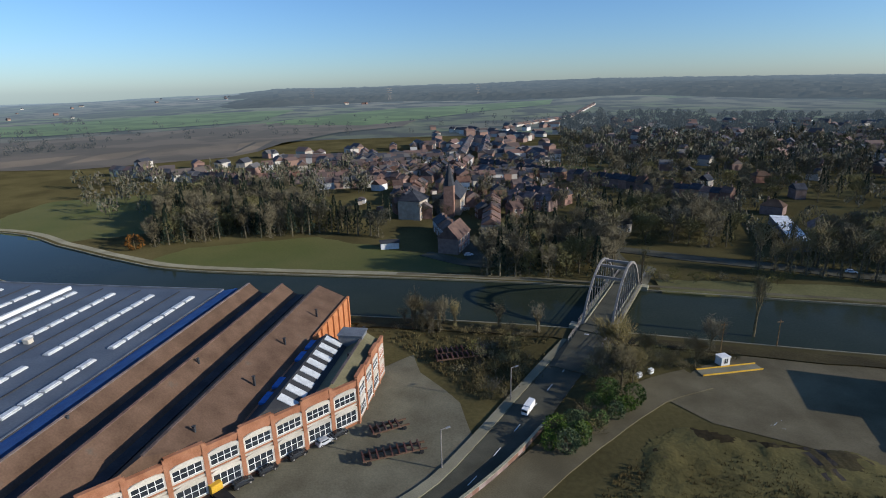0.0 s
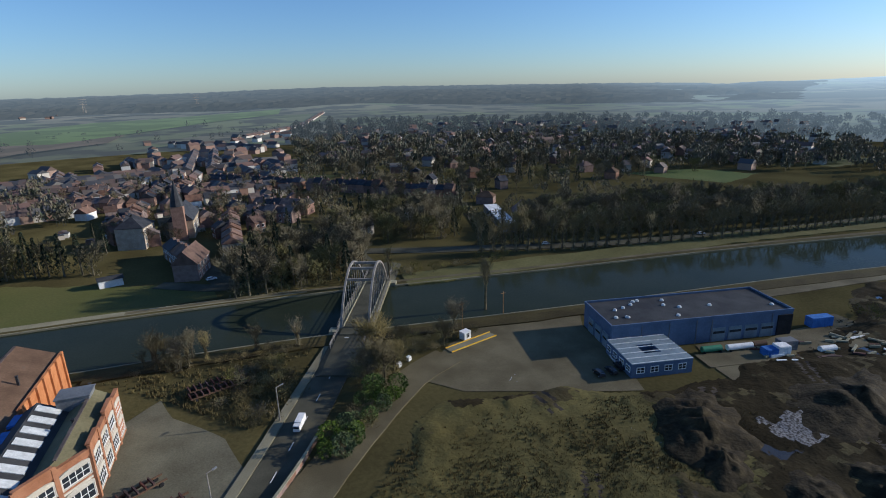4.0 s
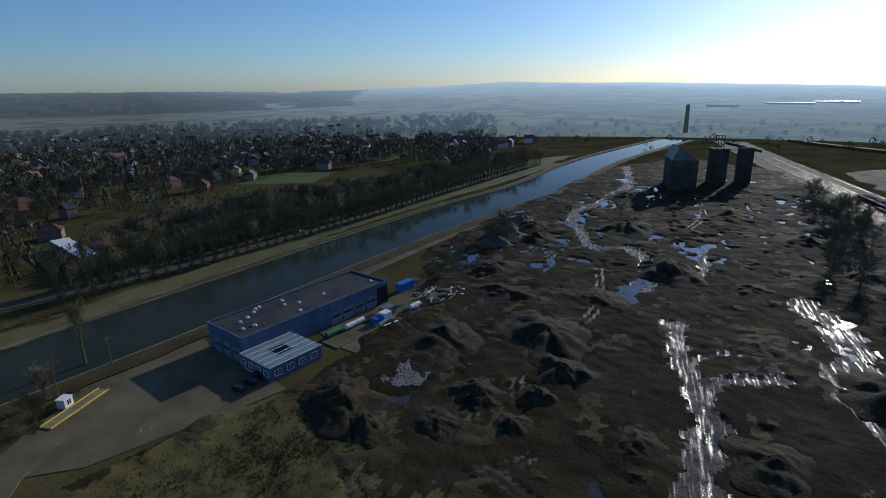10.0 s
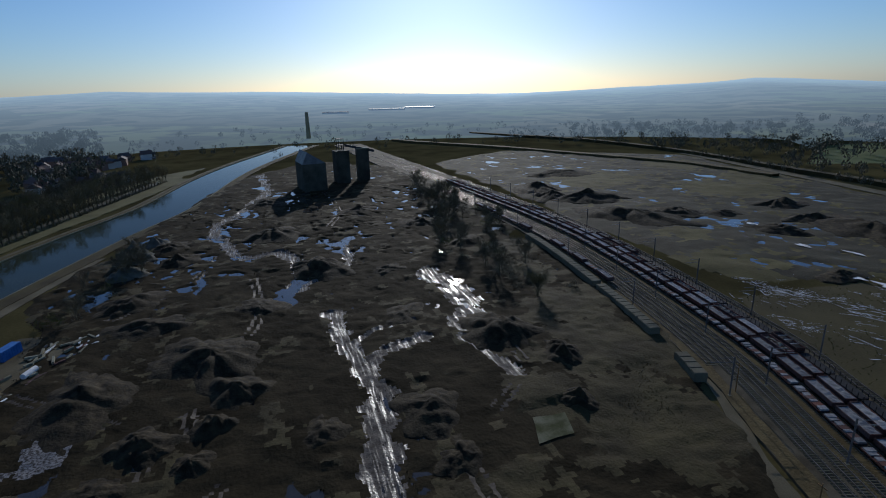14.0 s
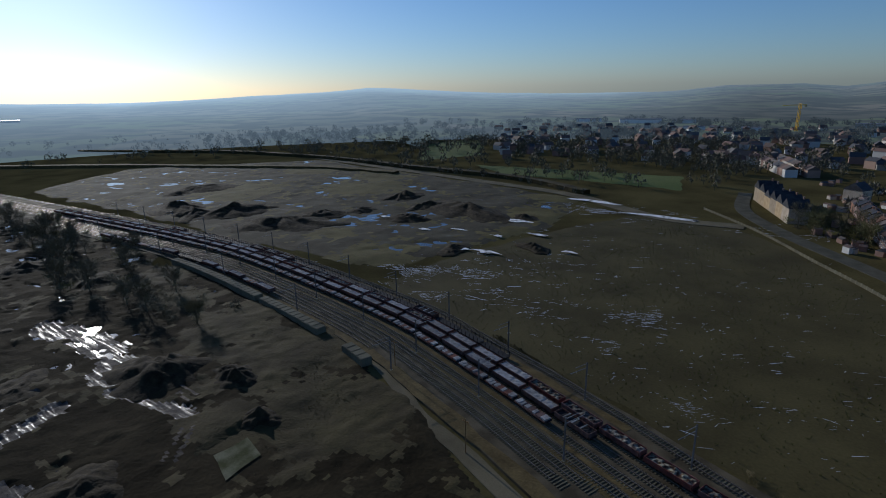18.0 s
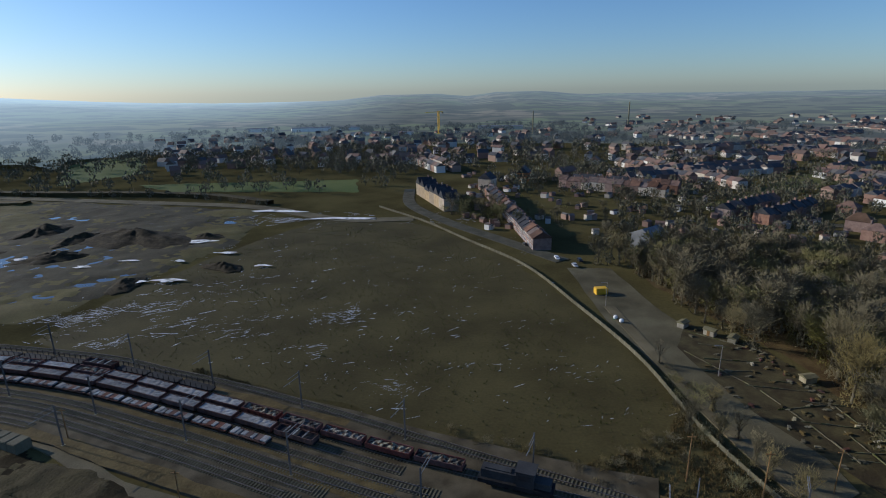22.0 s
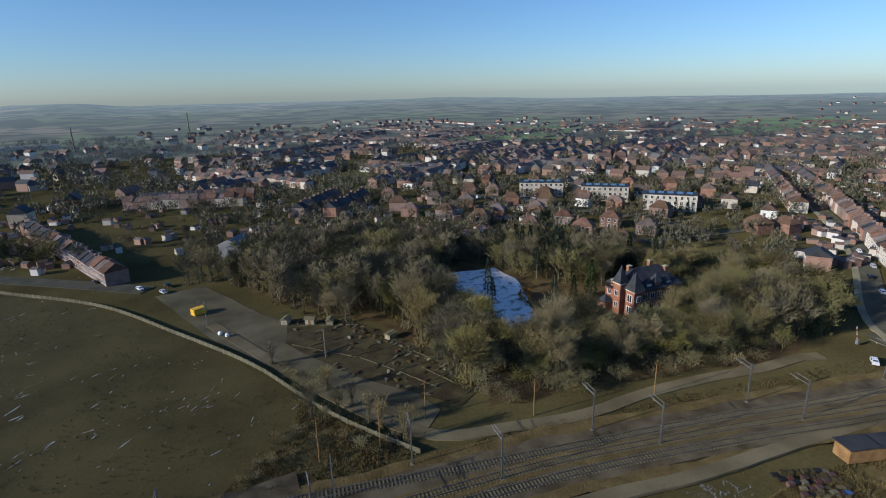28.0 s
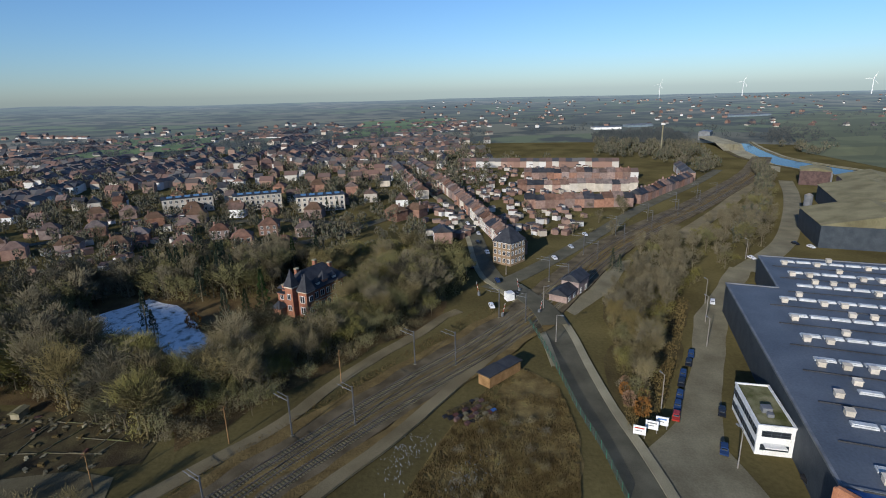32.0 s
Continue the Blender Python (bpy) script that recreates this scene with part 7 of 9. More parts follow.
# gardens between the houses
wood([(-180, -250), (-180, -110), (-270, -80), (-300, -200), (-230, -290)], 80, ("shrub", "bare", "pine", "bush"), 31, 5, 0.5)
wood([(-40, 340), (-120, 330), (-60, 420), (40, 430), (110, 340), (60, 240), (-30, 240)], 170, ("bare", "shrub", "pine", "bare"), 32, 5, 0.65)
wood([(100, 230), (230, 262), (440, 215), (560, 420), (420, 640), (120, 420)], 420, ("bare", "bare", "pine", "olive"), 33, 6, 0.75)
wood([(-60, -210), (-100, -220), (-130, -280), (-90, -330), (-50, -330), (-20, -300)], 60, ("shrub", "bush", "bare"), 34, 5, 0.5)
wood([(-230, 0), (-290, -30), (-300, 30), (-240, 30)], 30, ("shrub", "bush", "bare"), 35, 5, 0.5)


# ---- far woods, houses and hedges, too many to count ----
def island_mat(name, cols, rough=0.8):
    m = bpy.data.materials.new(name)
    m.use_nodes = True
    n, l = m.node_tree.nodes, m.node_tree.links
    g = n.new("ShaderNodeNewGeometry")
    rp = n.new("ShaderNodeValToRGB")
    rp.color_ramp.interpolation = "CONSTANT"
    while len(rp.color_ramp.elements) < len(cols):
        rp.color_ramp.elements.new(0.5)
    for i, c in enumerate(cols):
        rp.color_ramp.elements[i].position = i / len(cols)
        rp.color_ramp.elements[i].color = (*c, 1)
    l.new(g.outputs["Random Per Island"], rp.inputs["Fac"])
    l.new(rp.outputs["Color"], n["Principled BSDF"].inputs["Base Color"])
    n["Principled BSDF"].inputs["Roughness"].default_value = rough
    return m


M_FARWALL = island_mat("far_house_walls", [(0.22, 0.13, 0.095), (0.26, 0.155, 0.115), (0.58, 0.56, 0.52), (0.42, 0.37, 0.3), (0.2, 0.125, 0.095), (0.3, 0.2, 0.15), (0.5, 0.46, 0.4)])
M_FARROOF = island_mat("far_house_roofs", [(0.11, 0.075, 0.06), (0.14, 0.09, 0.07), (0.05, 0.05, 0.055), (0.1, 0.078, 0.065), (0.17, 0.1, 0.075), (0.06, 0.06, 0.065), (0.12, 0.11, 0.1)])
M_FARTREE = island_mat("far_bare_crowns", [(0.1, 0.085, 0.055), (0.125, 0.105, 0.066), (0.095, 0.085, 0.05), (0.13, 0.12, 0.065), (0.05, 0.06, 0.034)])
nr = np.random.RandomState(9)


def ring_spots(a0, a1, r0, r1, n, power=1.0):
    a = np.radians(nr.uniform(a0, a1, n))
    r = r0 + (r1 - r0) * nr.uniform(0, 1, n) ** power
    return np.stack([np.sin(a) * r, np.cos(a) * r], 1)


def far_woods(P, size, label, tris=26, spread=1.0):
    """Many bare crowns, each a loose clump of slivers, with thin stems."""
    near, V, Fc = ([], []), None, None
    far = ([], [])
    for x, y in P:
        V, Fc = far if math.hypot(x, y) > 640 else near
        z0 = height(x, y)
        s = size * nr.uniform(0.6, 1.25)
        q = nr.normal(0, 1, (tris, 3))
        q /= np.linalg.norm(q, axis=1)[:, None]
        q *= nr.uniform(0.35, 1, (tris, 1)) ** 0.5
        c = q * np.array([s * 0.42 * spread, s * 0.42 * spread, s * 0.42]) + np.array([x, y, z0 + s * 0.6])
        w = nr.normal(0, 1, (tris, 3, 3)) * s * 0.055
        w[:, 2, 2] += s * 0.15
        k = len(V)
        V.extend((c[:, None, :] + w).reshape(-1, 3).tolist())
        Fc.extend([(k + 3 * i, k + 3 * i + 1, k + 3 * i + 2) for i in range(tris)])
        k = len(V)
        V.extend([(x - 0.2, y, z0), (x + 0.2, y, z0), (x, y, z0 + s * 0.7)])
        Fc.append((k, k + 1, k + 2))
    if near[0]:
        bulk("far_woods", near[0], near[1], M_FARTREE, None, "stuff", label, "woods")
    # crowns beyond 640 get haze painted as glow
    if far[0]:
        bulk("backdrop", far[0], far[1], M_FARWOOD, None, "structure", "woods on the far plain, haze painted as glow", "landscape")


def terraces(a0, a1, r0, r1, n, ways, length=(40, 130)):
    """Streets of joined houses: place, heading and size of each."""
    out = []
    for cx, cy in ring_spots(a0, a1, r0, r1, n):
        w = radians(ways[nr.randint(len(ways))] + nr.uniform(-7, 7))
        u, v = (math.cos(w), math.sin(w)), (-math.sin(w), math.cos(w))
        m, h, d, rh = int(nr.uniform(*length) / 5.3), nr.uniform(4.6, 6.2), nr.uniform(7.5, 9.5), nr.uniform(2.4, 3.4)
        for side in ((-10, 10) if nr.rand() < 0.6 else (0,)):
            for k in range(m):
                if nr.rand() < 0.08:
                    continue
                a, b = (k - m / 2) * 5.3, side + nr.uniform(-0.5, 0.5)
                out.append((cx + u[0] * a + v[0] * b, cy + u[1] * a + v[1] * b, w, 5.2, d * 0.85, h * 0.84 + nr.uniform(-0.4, 0.4), rh * 0.84))
    return out


def far_houses(P, label, big=1.0, tall=(3.5, 6.5, 2.2, 3.6)):
    near_, far_ = [q for q in P if math.hypot(q[0], q[1]) <= 640], [q for q in P if math.hypot(q[0], q[1]) > 640]
    for Q in (near_, far_):
        if Q:
            house_field(Q, label, big, tall)


def house_field(P, label, big, tall):
    W, Wf, R, Rf = [], [], [], []
    for q in P:
        x, y = q[0], q[1]
        z = height(x, y)
        w, d, h, rh = big * nr.uniform(7, 13), big * nr.uniform(7, 9), nr.uniform(*tall[:2]), nr.uniform(*tall[2:])
        a = nr.uniform(0, math.pi)
        if len(q) > 2:
            a, w, d, h, rh = q[2:]
        ax, ay = Vector((math.cos(a), math.sin(a), 0)), Vector((-math.sin(a), math.cos(a), 0))
        c = Vector((x, y, 0))
        add_box(W, Wf, c, ax, ay, w / 2, d / 2, z - 1, z + h)
        k = len(R)
        for sx, sy, zz in ((-1, -1, h), (1, -1, h), (1, 1, h), (-1, 1, h), (-1, 0, h + rh), (1, 0, h + rh)):
            p = c + ax * (sx * w * 0.53) + ay * (sy * d * 0.55)
            R.append((p.x, p.y, z + zz))
        Rf.extend([(k, k + 1, k + 5, k + 4), (k + 2, k + 3, k + 4, k + 5), (k + 1, k + 2, k + 5), (k + 3, k, k + 4)])
    t = thing("far_houses", label, "houses", kind="stuff")
    bulk("walls", W, Wf, M_FARWALL, t, "stuff")
    bulk("roofs", R, Rf, M_FARROOF, t, "stuff")


plant_far_trees()
far_houses(FAR_HOUSES, "rows of distant brick and cream terraced houses")
far_houses(np.concatenate([ring_spots(205, 232, 200, 330, 130), ring_spots(255, 272, 230, 470, 330), ring_spots(180, 205, 240, 420, 110), ring_spots(350, 372, 260, 480, 130)]), "pale garden sheds and clutter behind houses", 0.33, (1.6, 2.6, 0.3, 0.8))
far_houses(ring_spots(15, 62, 480, 860, 330), "scattered hillside houses among bare trees")
far_houses(terraces(222, 258, 430, 1000, 60, (12, 100)), "long brick terraces along town streets")
far_houses(terraces(200, 224, 330, 900, 34, (20, 110)), "long brick terraces of a suburb")
far_houses(ring_spots(192, 262, 470, 1200, 420, 0.8), "dense red-roofed town houses", 0.85)
far_houses(terraces(205, 262, 900, 1150, 9, (12, 100)), "distant rows of houses on the plain")
far_houses(ring_spots(150, 190, 480, 820, 240), "houses of a distant suburb", 0.85)
far_houses(ring_spots(69, 79, 430, 600, 34), "hazy houses by the canal")
far_houses(ring_spots(318, 372, 1500, 2800, 50), "distant farms and hamlets")
far_houses(terraces(-13, 9, 300, 560, 24, (15, 100), (22, 60)), "brick village houses round lanes")
far_houses(ring_spots(-3, 12, 440, 760, 60), "village houses around a street")
far_houses(ring_spots(330, 352, 400, 520, 30), "village houses around a street")
far_houses(ring_spots(255, 300, 900, 2600, 260), "distant sheds and houses", 0.7)
far_woods(ring_spots(12, 75, 430, 1000, 1500), 11, "bare woods between hillside houses", 100)
far_woods(ring_spots(75, 140, 560, 900, 260), 7, "bare woods in the valley", 60)
far_woods(ring_spots(140, 190, 420, 950, 500), 9, "trees of a distant suburb", 80)
far_woods(ring_spots(185, 262, 330, 1000, 2500), 6, "garden trees in the town", 60)
far_woods(ring_spots(196, 255, 190, 400, 800), 5.5, "bare and evergreen garden trees between houses", 90)


def poly_spots(poly, n):
    xs, ys = [p[0] for p in poly], [p[1] for p in poly]
    out = []
    while len(out) < n:
        x, y = nr.uniform(min(xs), max(xs)), nr.uniform(min(ys), max(ys))
        if inside(x, y, poly):
            out.append((x, y))
    return out


def clumps(a0, a1, r0, r1, n, size):
    """Spots gathered into copses and hedge lines."""
    out = []
    for cx, cy in ring_spots(a0, a1, r0, r1, n // 14):
        w, s = nr.uniform(0, math.pi), nr.uniform(0.6, 1.6) * size
        for _ in range(14):
            u, v = nr.normal(0, s), nr.normal(0, s * 0.3)
            out.append((cx + u * math.cos(w) - v * math.sin(w), cy + u * math.sin(w) + v * math.cos(w)))
    return out


far_woods(poly_spots([(-508, 23), (-743, 33), (-826, 134), (-574, 126), (-450, 112), (-410, 92), (-508, 70)], 420), 8, "bare woods by the railway", 80)
far_woods(poly_spots([(-457, 138), (-474, 150), (-392, 132), (-317, 106), (-241, 76), (-222, 62), (-269, 80), (-359, 112)], 110), 7, "strip of bare trees by the rails", 90, 0.8)
far_woods(poly_spots([(-520, 205), (-640, 205), (-800, 260), (-760, 300), (-560, 240)], 160), 7, "bare woods across the canal", 60)
far_woods(clumps(145, 262, 360, 1000, 1600, 18), 8, "copses and hedges between suburbs", 60)
far_woods(poly_spots([(385, -350), (560, -320), (700, -420), (560, -640), (400, -520), (300, -400)], 300), 8, "bare woods beyond the waste ground", 60)
far_woods(poly_spots([(66, 205), (112, 196), (160, 210), (230, 205), (300, 262), (440, 215), (560, 420), (300, 560), (60, 430)], 800), 6.5, "bare garden trees across the canal", 60)
far_woods(poly_spots([(60, -410), (235, -465), (300, -620), (60, -650)], 340), 7, "trees round a suburb", 70)
far_woods(poly_spots([(390, -350), (386, -338), (281, -329), (173, -321), (110, -294), (112, -302), (173, -330), (281, -338)], 70), 4.5, "line of young bare trees", 50)
far_woods(clumps(262, 330, 650, 1500, 500, 30), 8, "far hedges and copses on the plain", 40)
far_woods(ring_spots(300, 372, 700, 1100, 160), 9, "far hedges and copses", 40)
far_woods(ring_spots(325, 352, 300, 430, 120), 10, "bare trees round the village", 60)


def tufts(poly, n, size, material, label, seed):
    """Dry stalks and weeds over a piece of ground."""
    r = random.Random(seed)
    V, Fc = [], []
    for x, y in spots(poly, n, r, 0.0, taken=[(1e9, 1e9)][:0] or None) if n < 1 else scatter(poly, n, r):
        for _ in range(4):
            a, L = r.uniform(0, 6.28), size * r.uniform(0.5, 1.3)
            dx, dy = math.cos(a) * 0.16 * size, math.sin(a) * 0.16 * size
            ox, oy = r.uniform(-0.5, 0.5) * size, r.uniform(-0.5, 0.5) * size
            k = len(V)
            V.extend([(x + ox - dx, y + oy - dy, 0.1), (x + ox + dx, y + oy + dy, 0.1), (x + ox + r.uniform(-0.4, 0.4) * L, y + oy + r.uniform(-0.4, 0.4) * L, 0.15 + L)])
            Fc.append((k, k + 1, k + 2))
    bulk("weeds", V, Fc, material, None, "stuff", label, "weeds")


def scatter(poly, n, r):
    xs, ys = [p[0] for p in poly], [p[1] for p in poly]
    out = []
    while len(out) < n:
        x, y = r.uniform(min(xs), max(xs)), r.uniform(min(ys), max(ys))
        if inside(x, y, poly) and noise.noise(Vector((x * 0.06, y * 0.06, 2))) + 0.6 * noise.noise(Vector((x * 0.2, y * 0.2, 7))) > r.uniform(-0.6, 0.5):
            out.append((x, y))
    return out


tufts([(16, 60), (32, 76), (45, 80), (70, 68), (85, 62), (92, 50), (70, 34), (40, 26), (14, 32)], 8000, 0.5, M_STRAW, "brown tussocks of dead grass", 1)
tufts([(-117, -12), (-109, -1), (-92, 3), (-75, 3), (-50, -4), (-45, -26), (-74, -24), (-92, -20)], 15000, 0.42, M_REED, "dense brown reeds", 2)
tufts([(40, 40), (96, 60), (190, 70), (250, 40), (200, -90), (120, -82), (60, -66), (36, -30)], 5200, 0.5, M_HEAP, "dark dead weeds on mud", 3)
tufts([(40, -56), (78, -76), (120, -88), (190, -92), (180, -76), (120, -62), (84, -52), (60, -40)], 2600, 0.6, M_STRAW, "brown weeds by the sidings", 4)
tufts([(110, -124), (30, -100), (-30, -78), (-46, -100), (-36, -155), (0, -232), (70, -262), (108, -155)], 4200, 0.35, M_MEADOW, "short grass tufts on a field", 5)
tufts([(-40, -62), (-66, -62), (-150, -24), (-146, -10), (-104, -24), (-60, -40), (-38, -46)], 6000, 0.32, M_STRAW, "dry weeds along the rails", 7)
tufts([(-94, 12), (-132, 12), (-180, 22), (-165, 36), (-119, 24), (-99, 18)], 3500, 0.5, M_REED, "brown grass on a bank", 8)
tufts([(-54, -66), (-48, -100), (-40, -86), (-20, -78), (10, -90), (60, -112), (58, -106), (10, -85), (-30, -72)], 4000, 0.45, M_STRAW, "dead weeds along a field edge", 9)
tufts([(-20, 126), (24, 118), (20, 100), (6, 92), (-8, 112)], 900, 0.7, M_BARK, "brown weeds on waste ground", 6)
# ---- single buildings ----
def gable(name, label, cat, m, w, d, h, rh, mw, mr, hip=0.0, wins=2, group=""):
    """A plain gabled or hipped building with windows on its long sides; w along the ridge."""
    ob = thing(name, label, cat, m, group)
    bm = boxes((-w / 2, -d / 2, -0.3, w / 2, d / 2, h))
    if hip == 0:
        for sx in (-1, 1):
            v = [bm.verts.new(p) for p in ((sx * w / 2, -d / 2, h), (sx * w / 2, d / 2, h), (sx * w / 2, 0, h + rh - 0.1), (sx * (w / 2 - 0.25), -d / 2, h), (sx * (w / 2 - 0.25), d / 2, h), (sx * (w / 2 - 0.25), 0, h + rh - 0.1))]
            for f in ((0, 1, 2), (3, 5, 4), (0, 2, 5, 3), (1, 4, 5, 2)):
                bm.faces.new([v[i] for i in f])
        bmesh.ops.recalc_face_normals(bm, faces=bm.faces)
    part("wall", bm, mw, ob)
    part("roof", roof_bm(w, d, h, rh, hip), mr, ob)
    n = int(w / 3)
    for z in [1.6 + 2.8 * k for k in range(wins)]:
        if z + 0.8 < h:
            for i in range(n):
                for sy, a in ((-1, 0), (1, 180)):
                    part("window", WINDOW, None, ob, m=pose(-w / 2 + w * (i + 0.5) / n, sy * d / 2, z, 0, 0, a))
    return ob


# villa with a turret on its end wall
vm = pose(-143.5, -74.5, 0, 0, 0, 163)
villa = thing("turreted_villa", "red brick villa with slate roofs and a pointed turret", "villa", vm)
part("wall", boxes((-7.5, -4.8, 0, 8.5, 4.8, 7.6)), M_ORANGEBRICK, villa)
part("roof", roof_bm(17.2, 10.8, 7.6, 4.9, 0.75), M_SLATE, villa, m=pose(0.5, 0, 0))


def spire(x, y, z, half, tall, parent, name="spire"):
    bm = bmesh.new()
    low = [bm.verts.new((x + a * half, y + b * half, z)) for a, b in ((-1, -1), (1, -1), (1, 1), (-1, 1))]
    mid = [bm.verts.new((x + a * half * 0.78, y + b * half * 0.78, z + tall * 0.16)) for a, b in ((-1, -1), (1, -1), (1, 1), (-1, 1))]
    tip = bm.verts.new((x, y, z + tall))
    bm.faces.new(low[::-1])
    for k in range(4):
        bm.faces.new((low[k], low[(k + 1) % 4], mid[(k + 1) % 4], mid[k]))
        bm.faces.new((mid[k], mid[(k + 1) % 4], tip))
    part(name, bm, M_SLATE, parent)


tw = part("turret", boxes((-10.0, -1.9, 0, -7.4, 0.9, 9.4)), M_ORANGEBRICK, villa)
part("stone_band", boxes((-10.12, -2.02, 8.9, -7.3, 1.02, 9.4)), M_CREAM, tw)
spire(-8.7, -0.5, 9.4, 1.7, 5.0, tw)
bay = part("corner_bay", boxes((-8.6, -5.9, 0, -5.2, -2.6, 8.0)), M_ORANGEBRICK, villa)
part("stone_band", boxes((-8.72, -6.02, 7.6, -5.1, -2.5, 8.0)), M_CREAM, bay)
spire(-6.9, -4.25, 8.0, 2.1, 5.2, bay)
wing = part("rear_bay", boxes((-9.6, 1.2, 0, -7.4, 4.4, 6.6), (-9.75, 1.05, 6.3, -7.4, 4.55, 6.65)), M_ORANGEBRICK, villa)
part("roof", boxes((-9.8, 1.0, 6.65, -7.3, 4.6, 6.9)), M_SLATE, wing)
porch = part("porch", boxes((-12.4, 0.9, 0, -9.6, 4.2, 2.9), (-12.6, 0.7, 2.9, -9.5, 4.4, 3.2)), M_ORANGEBRICK, villa)
spire(-11.1, 2.5, 3.2, 1.9, 2.0, porch, "roof")
for x, s in ((-2.4, 1.0), (0.6, 1.5), (4.6, 1.0)):
    dm = part("dormer", boxes((x - 0.7 * s, -4.9, 7.4, x + 0.7 * s, -3.0, 8.4 + s * 0.6)), M_CREAM if s == 1 else M_ORANGEBRICK, villa)
    spire(x, -4.0, 8.4 + s * 0.6, 0.95 * s, 1.6 * s, dm, "dormer_roof")
for x, y, z in ((-7.8, 3.4, 8.6), (-3.2, 2.6, 12.2), (2.5, 0.6, 13.6), (6.4, -1.6, 12.0)):
    ck = part("chimney", boxes((x - 0.5, y - 0.5, 6.5, x + 0.5, y + 0.5, z)), M_ORANGEBRICK, villa)
    part("chimney_cap", boxes((x - 0.6, y - 0.6, z, x + 0.6, y + 0.6, z + 0.3)), M_STONE, ck)
for z in (2.0, 5.4):
    for k in range(5):
        for sy, a in ((-4.8, 0), (4.8, 180)):
            part("window", WINDOW, None, villa, m=pose(-3.6 + 2.6 * k, sy, z, 0, 0, a) @ Matrix.Scale(1.1, 4))
    part("window", WINDOW, None, tw, m=pose(-10.0, -0.5, z + 0.9, 0, 0, -90))
    part("window", WINDOW, None, bay, m=pose(-8.6, -4.25, z + 0.2, 0, 0, -90) @ Matrix.Scale(1.3, 4))
    part("window", WINDOW, None, bay, m=pose(-6.9, -5.9, z + 0.2, 0, 0, 0))
    part("window", WINDOW, None, wing, m=pose(-9.6, 2.8, z + 0.3, 0, 0, -90))
for z in (3.6, 7.2):
    part("stone_band", boxes((-7.56, -4.86, z, 8.56, 4.86, z + 0.25)), M_CREAM, villa)

# corner inn at the level crossing
im = pose(-195.2, -20.6, 0, 0, 0, 150) @ Matrix.Diagonal((0.82, 0.8, 1.0, 1))
inn = thing("corner_inn", "three-storey yellow brick corner house with a steep slate roof", "inn", im)
part("wall", boxes((-5.5, -5, 0, 5.5, 5, 8.6)), M_BROWNBRICK, inn)
part("roof", roof_bm(11, 10, 8.6, 5.0, 0.95), M_SLATE, inn)
part("cornice", boxes((-5.7, -5.2, 8.3, 5.7, 5.2, 8.6)), M_WHITE, inn)
for z in (1.7, 4.6, 7.2):
    for k in range(4):
        for sy, a in ((-5, 0), (5, 180)):
            part("window", WINDOW, None, inn, m=pose(-4.1 + 2.7 * k, sy, z, 0, 0, a))
        for sx, a in ((-5.5, -90), (5.5, 90)):
            part("window", WINDOW, None, inn, m=pose(sx, -3.8 + 2.5 * k, z, 0, 0, a))
for k in range(3):
    part("roof_window", boxes((-3 + 2 * k, 2.2, 10.6, -2.1 + 2 * k, 3.6, 11.2)), M_SKYLIGHT, inn)
for x, y, w, h, rh in ((-159.6, -0.6, 7.5, 2.9, 1.8), (-167.4, 3.0, 8, 4.8, 2.2)):
    gable("station_building", "old brick station house with pale trim and slate roof", "station", pose(x, y, 0, 0, 0, 157), w, 5.6, h, rh, M_BRICK, M_SLATE, 0, 2, "station buildings")
st = thing("timber_shed", "low timber railway shed with a flat dark roof", "shed", pose(-110.5, -13.8, 0.2, 0, 0, 147))
part("wall", boxes((-5.3, -1.6, 0, 5.3, 1.6, 2.7)), M_TIMBER, st)
part("roof", boxes((-5.7, -1.9, 2.7, 0.2, 1.9, 2.9), (0.2, -1.9, 2.55, 5.7, 1.9, 2.75)), M_DARK, st)
part("door", boxes((5.27, -0.8, 0, 5.38, 0.8, 2.1)), M_DARKWALL, st)
for x, y in ((-263, -209), (-276, -173), (-276, -134)):
    ap = thing("apartment_block", "long cream apartment block with a dark flat roof", "apartment block", pose(x, y, 0, 0, 0, math.degrees(math.atan2(y, x)) + 92), "apartment blocks")
    part("wall", boxes((-13, -5, 0, 13, 5, 8.4)), M_CREAM, ap)
    part("roof", boxes((-13.3, -5.3, 8.4, 13.3, 5.3, 8.7)), M_SLATE, ap)
    for z in (1.6, 4.3, 7.0):
        for k in range(9):
            for sy, a in ((-5, 0), (5, 180)):
                part("window", WINDOW, None, ap, m=pose(-11.5 + 2.87 * k, sy, z, 0, 0, a))
    for k in range(5):
        part("solar_panel", boxes((-11 + 4.6 * k, -3.5, 8.75, -8 + 4.6 * k, 3, 8.95)), M_GLASS, ap)

# village church and old barn-like hall
ch = thing("church", "brick village church with a slender slate spire", "church", pose(4, 262, 0, 0, 0, 80))
part("nave", boxes((-11, -5, 0, 11, 5, 8)), M_PALEBRICK, ch)
part("roof", roof_bm(22, 10, 8, 5.5, 0), M_SLATE, ch)
tw = part("tower", boxes((-14.5, -2.4, 0, -10, 2.4, 15)), M_BRICK, ch)
bm = bmesh.new()
bmesh.ops.create_cone(bm, cap_ends=True, segments=8, radius1=2.9, radius2=0.05, depth=11, matrix=Matrix.Translation((-12.2, 0, 20.4)))
part("spire", bm, M_SLATE, tw)
for k in range(5):
    for sy, a in ((-5, 0), (5, 180)):
        part("window", WINDOW, None, ch, m=pose(-8 + 4 * k, sy, 4, 0, 0, a) @ Matrix.Diagonal((1.0, 1, 2.2, 1)))
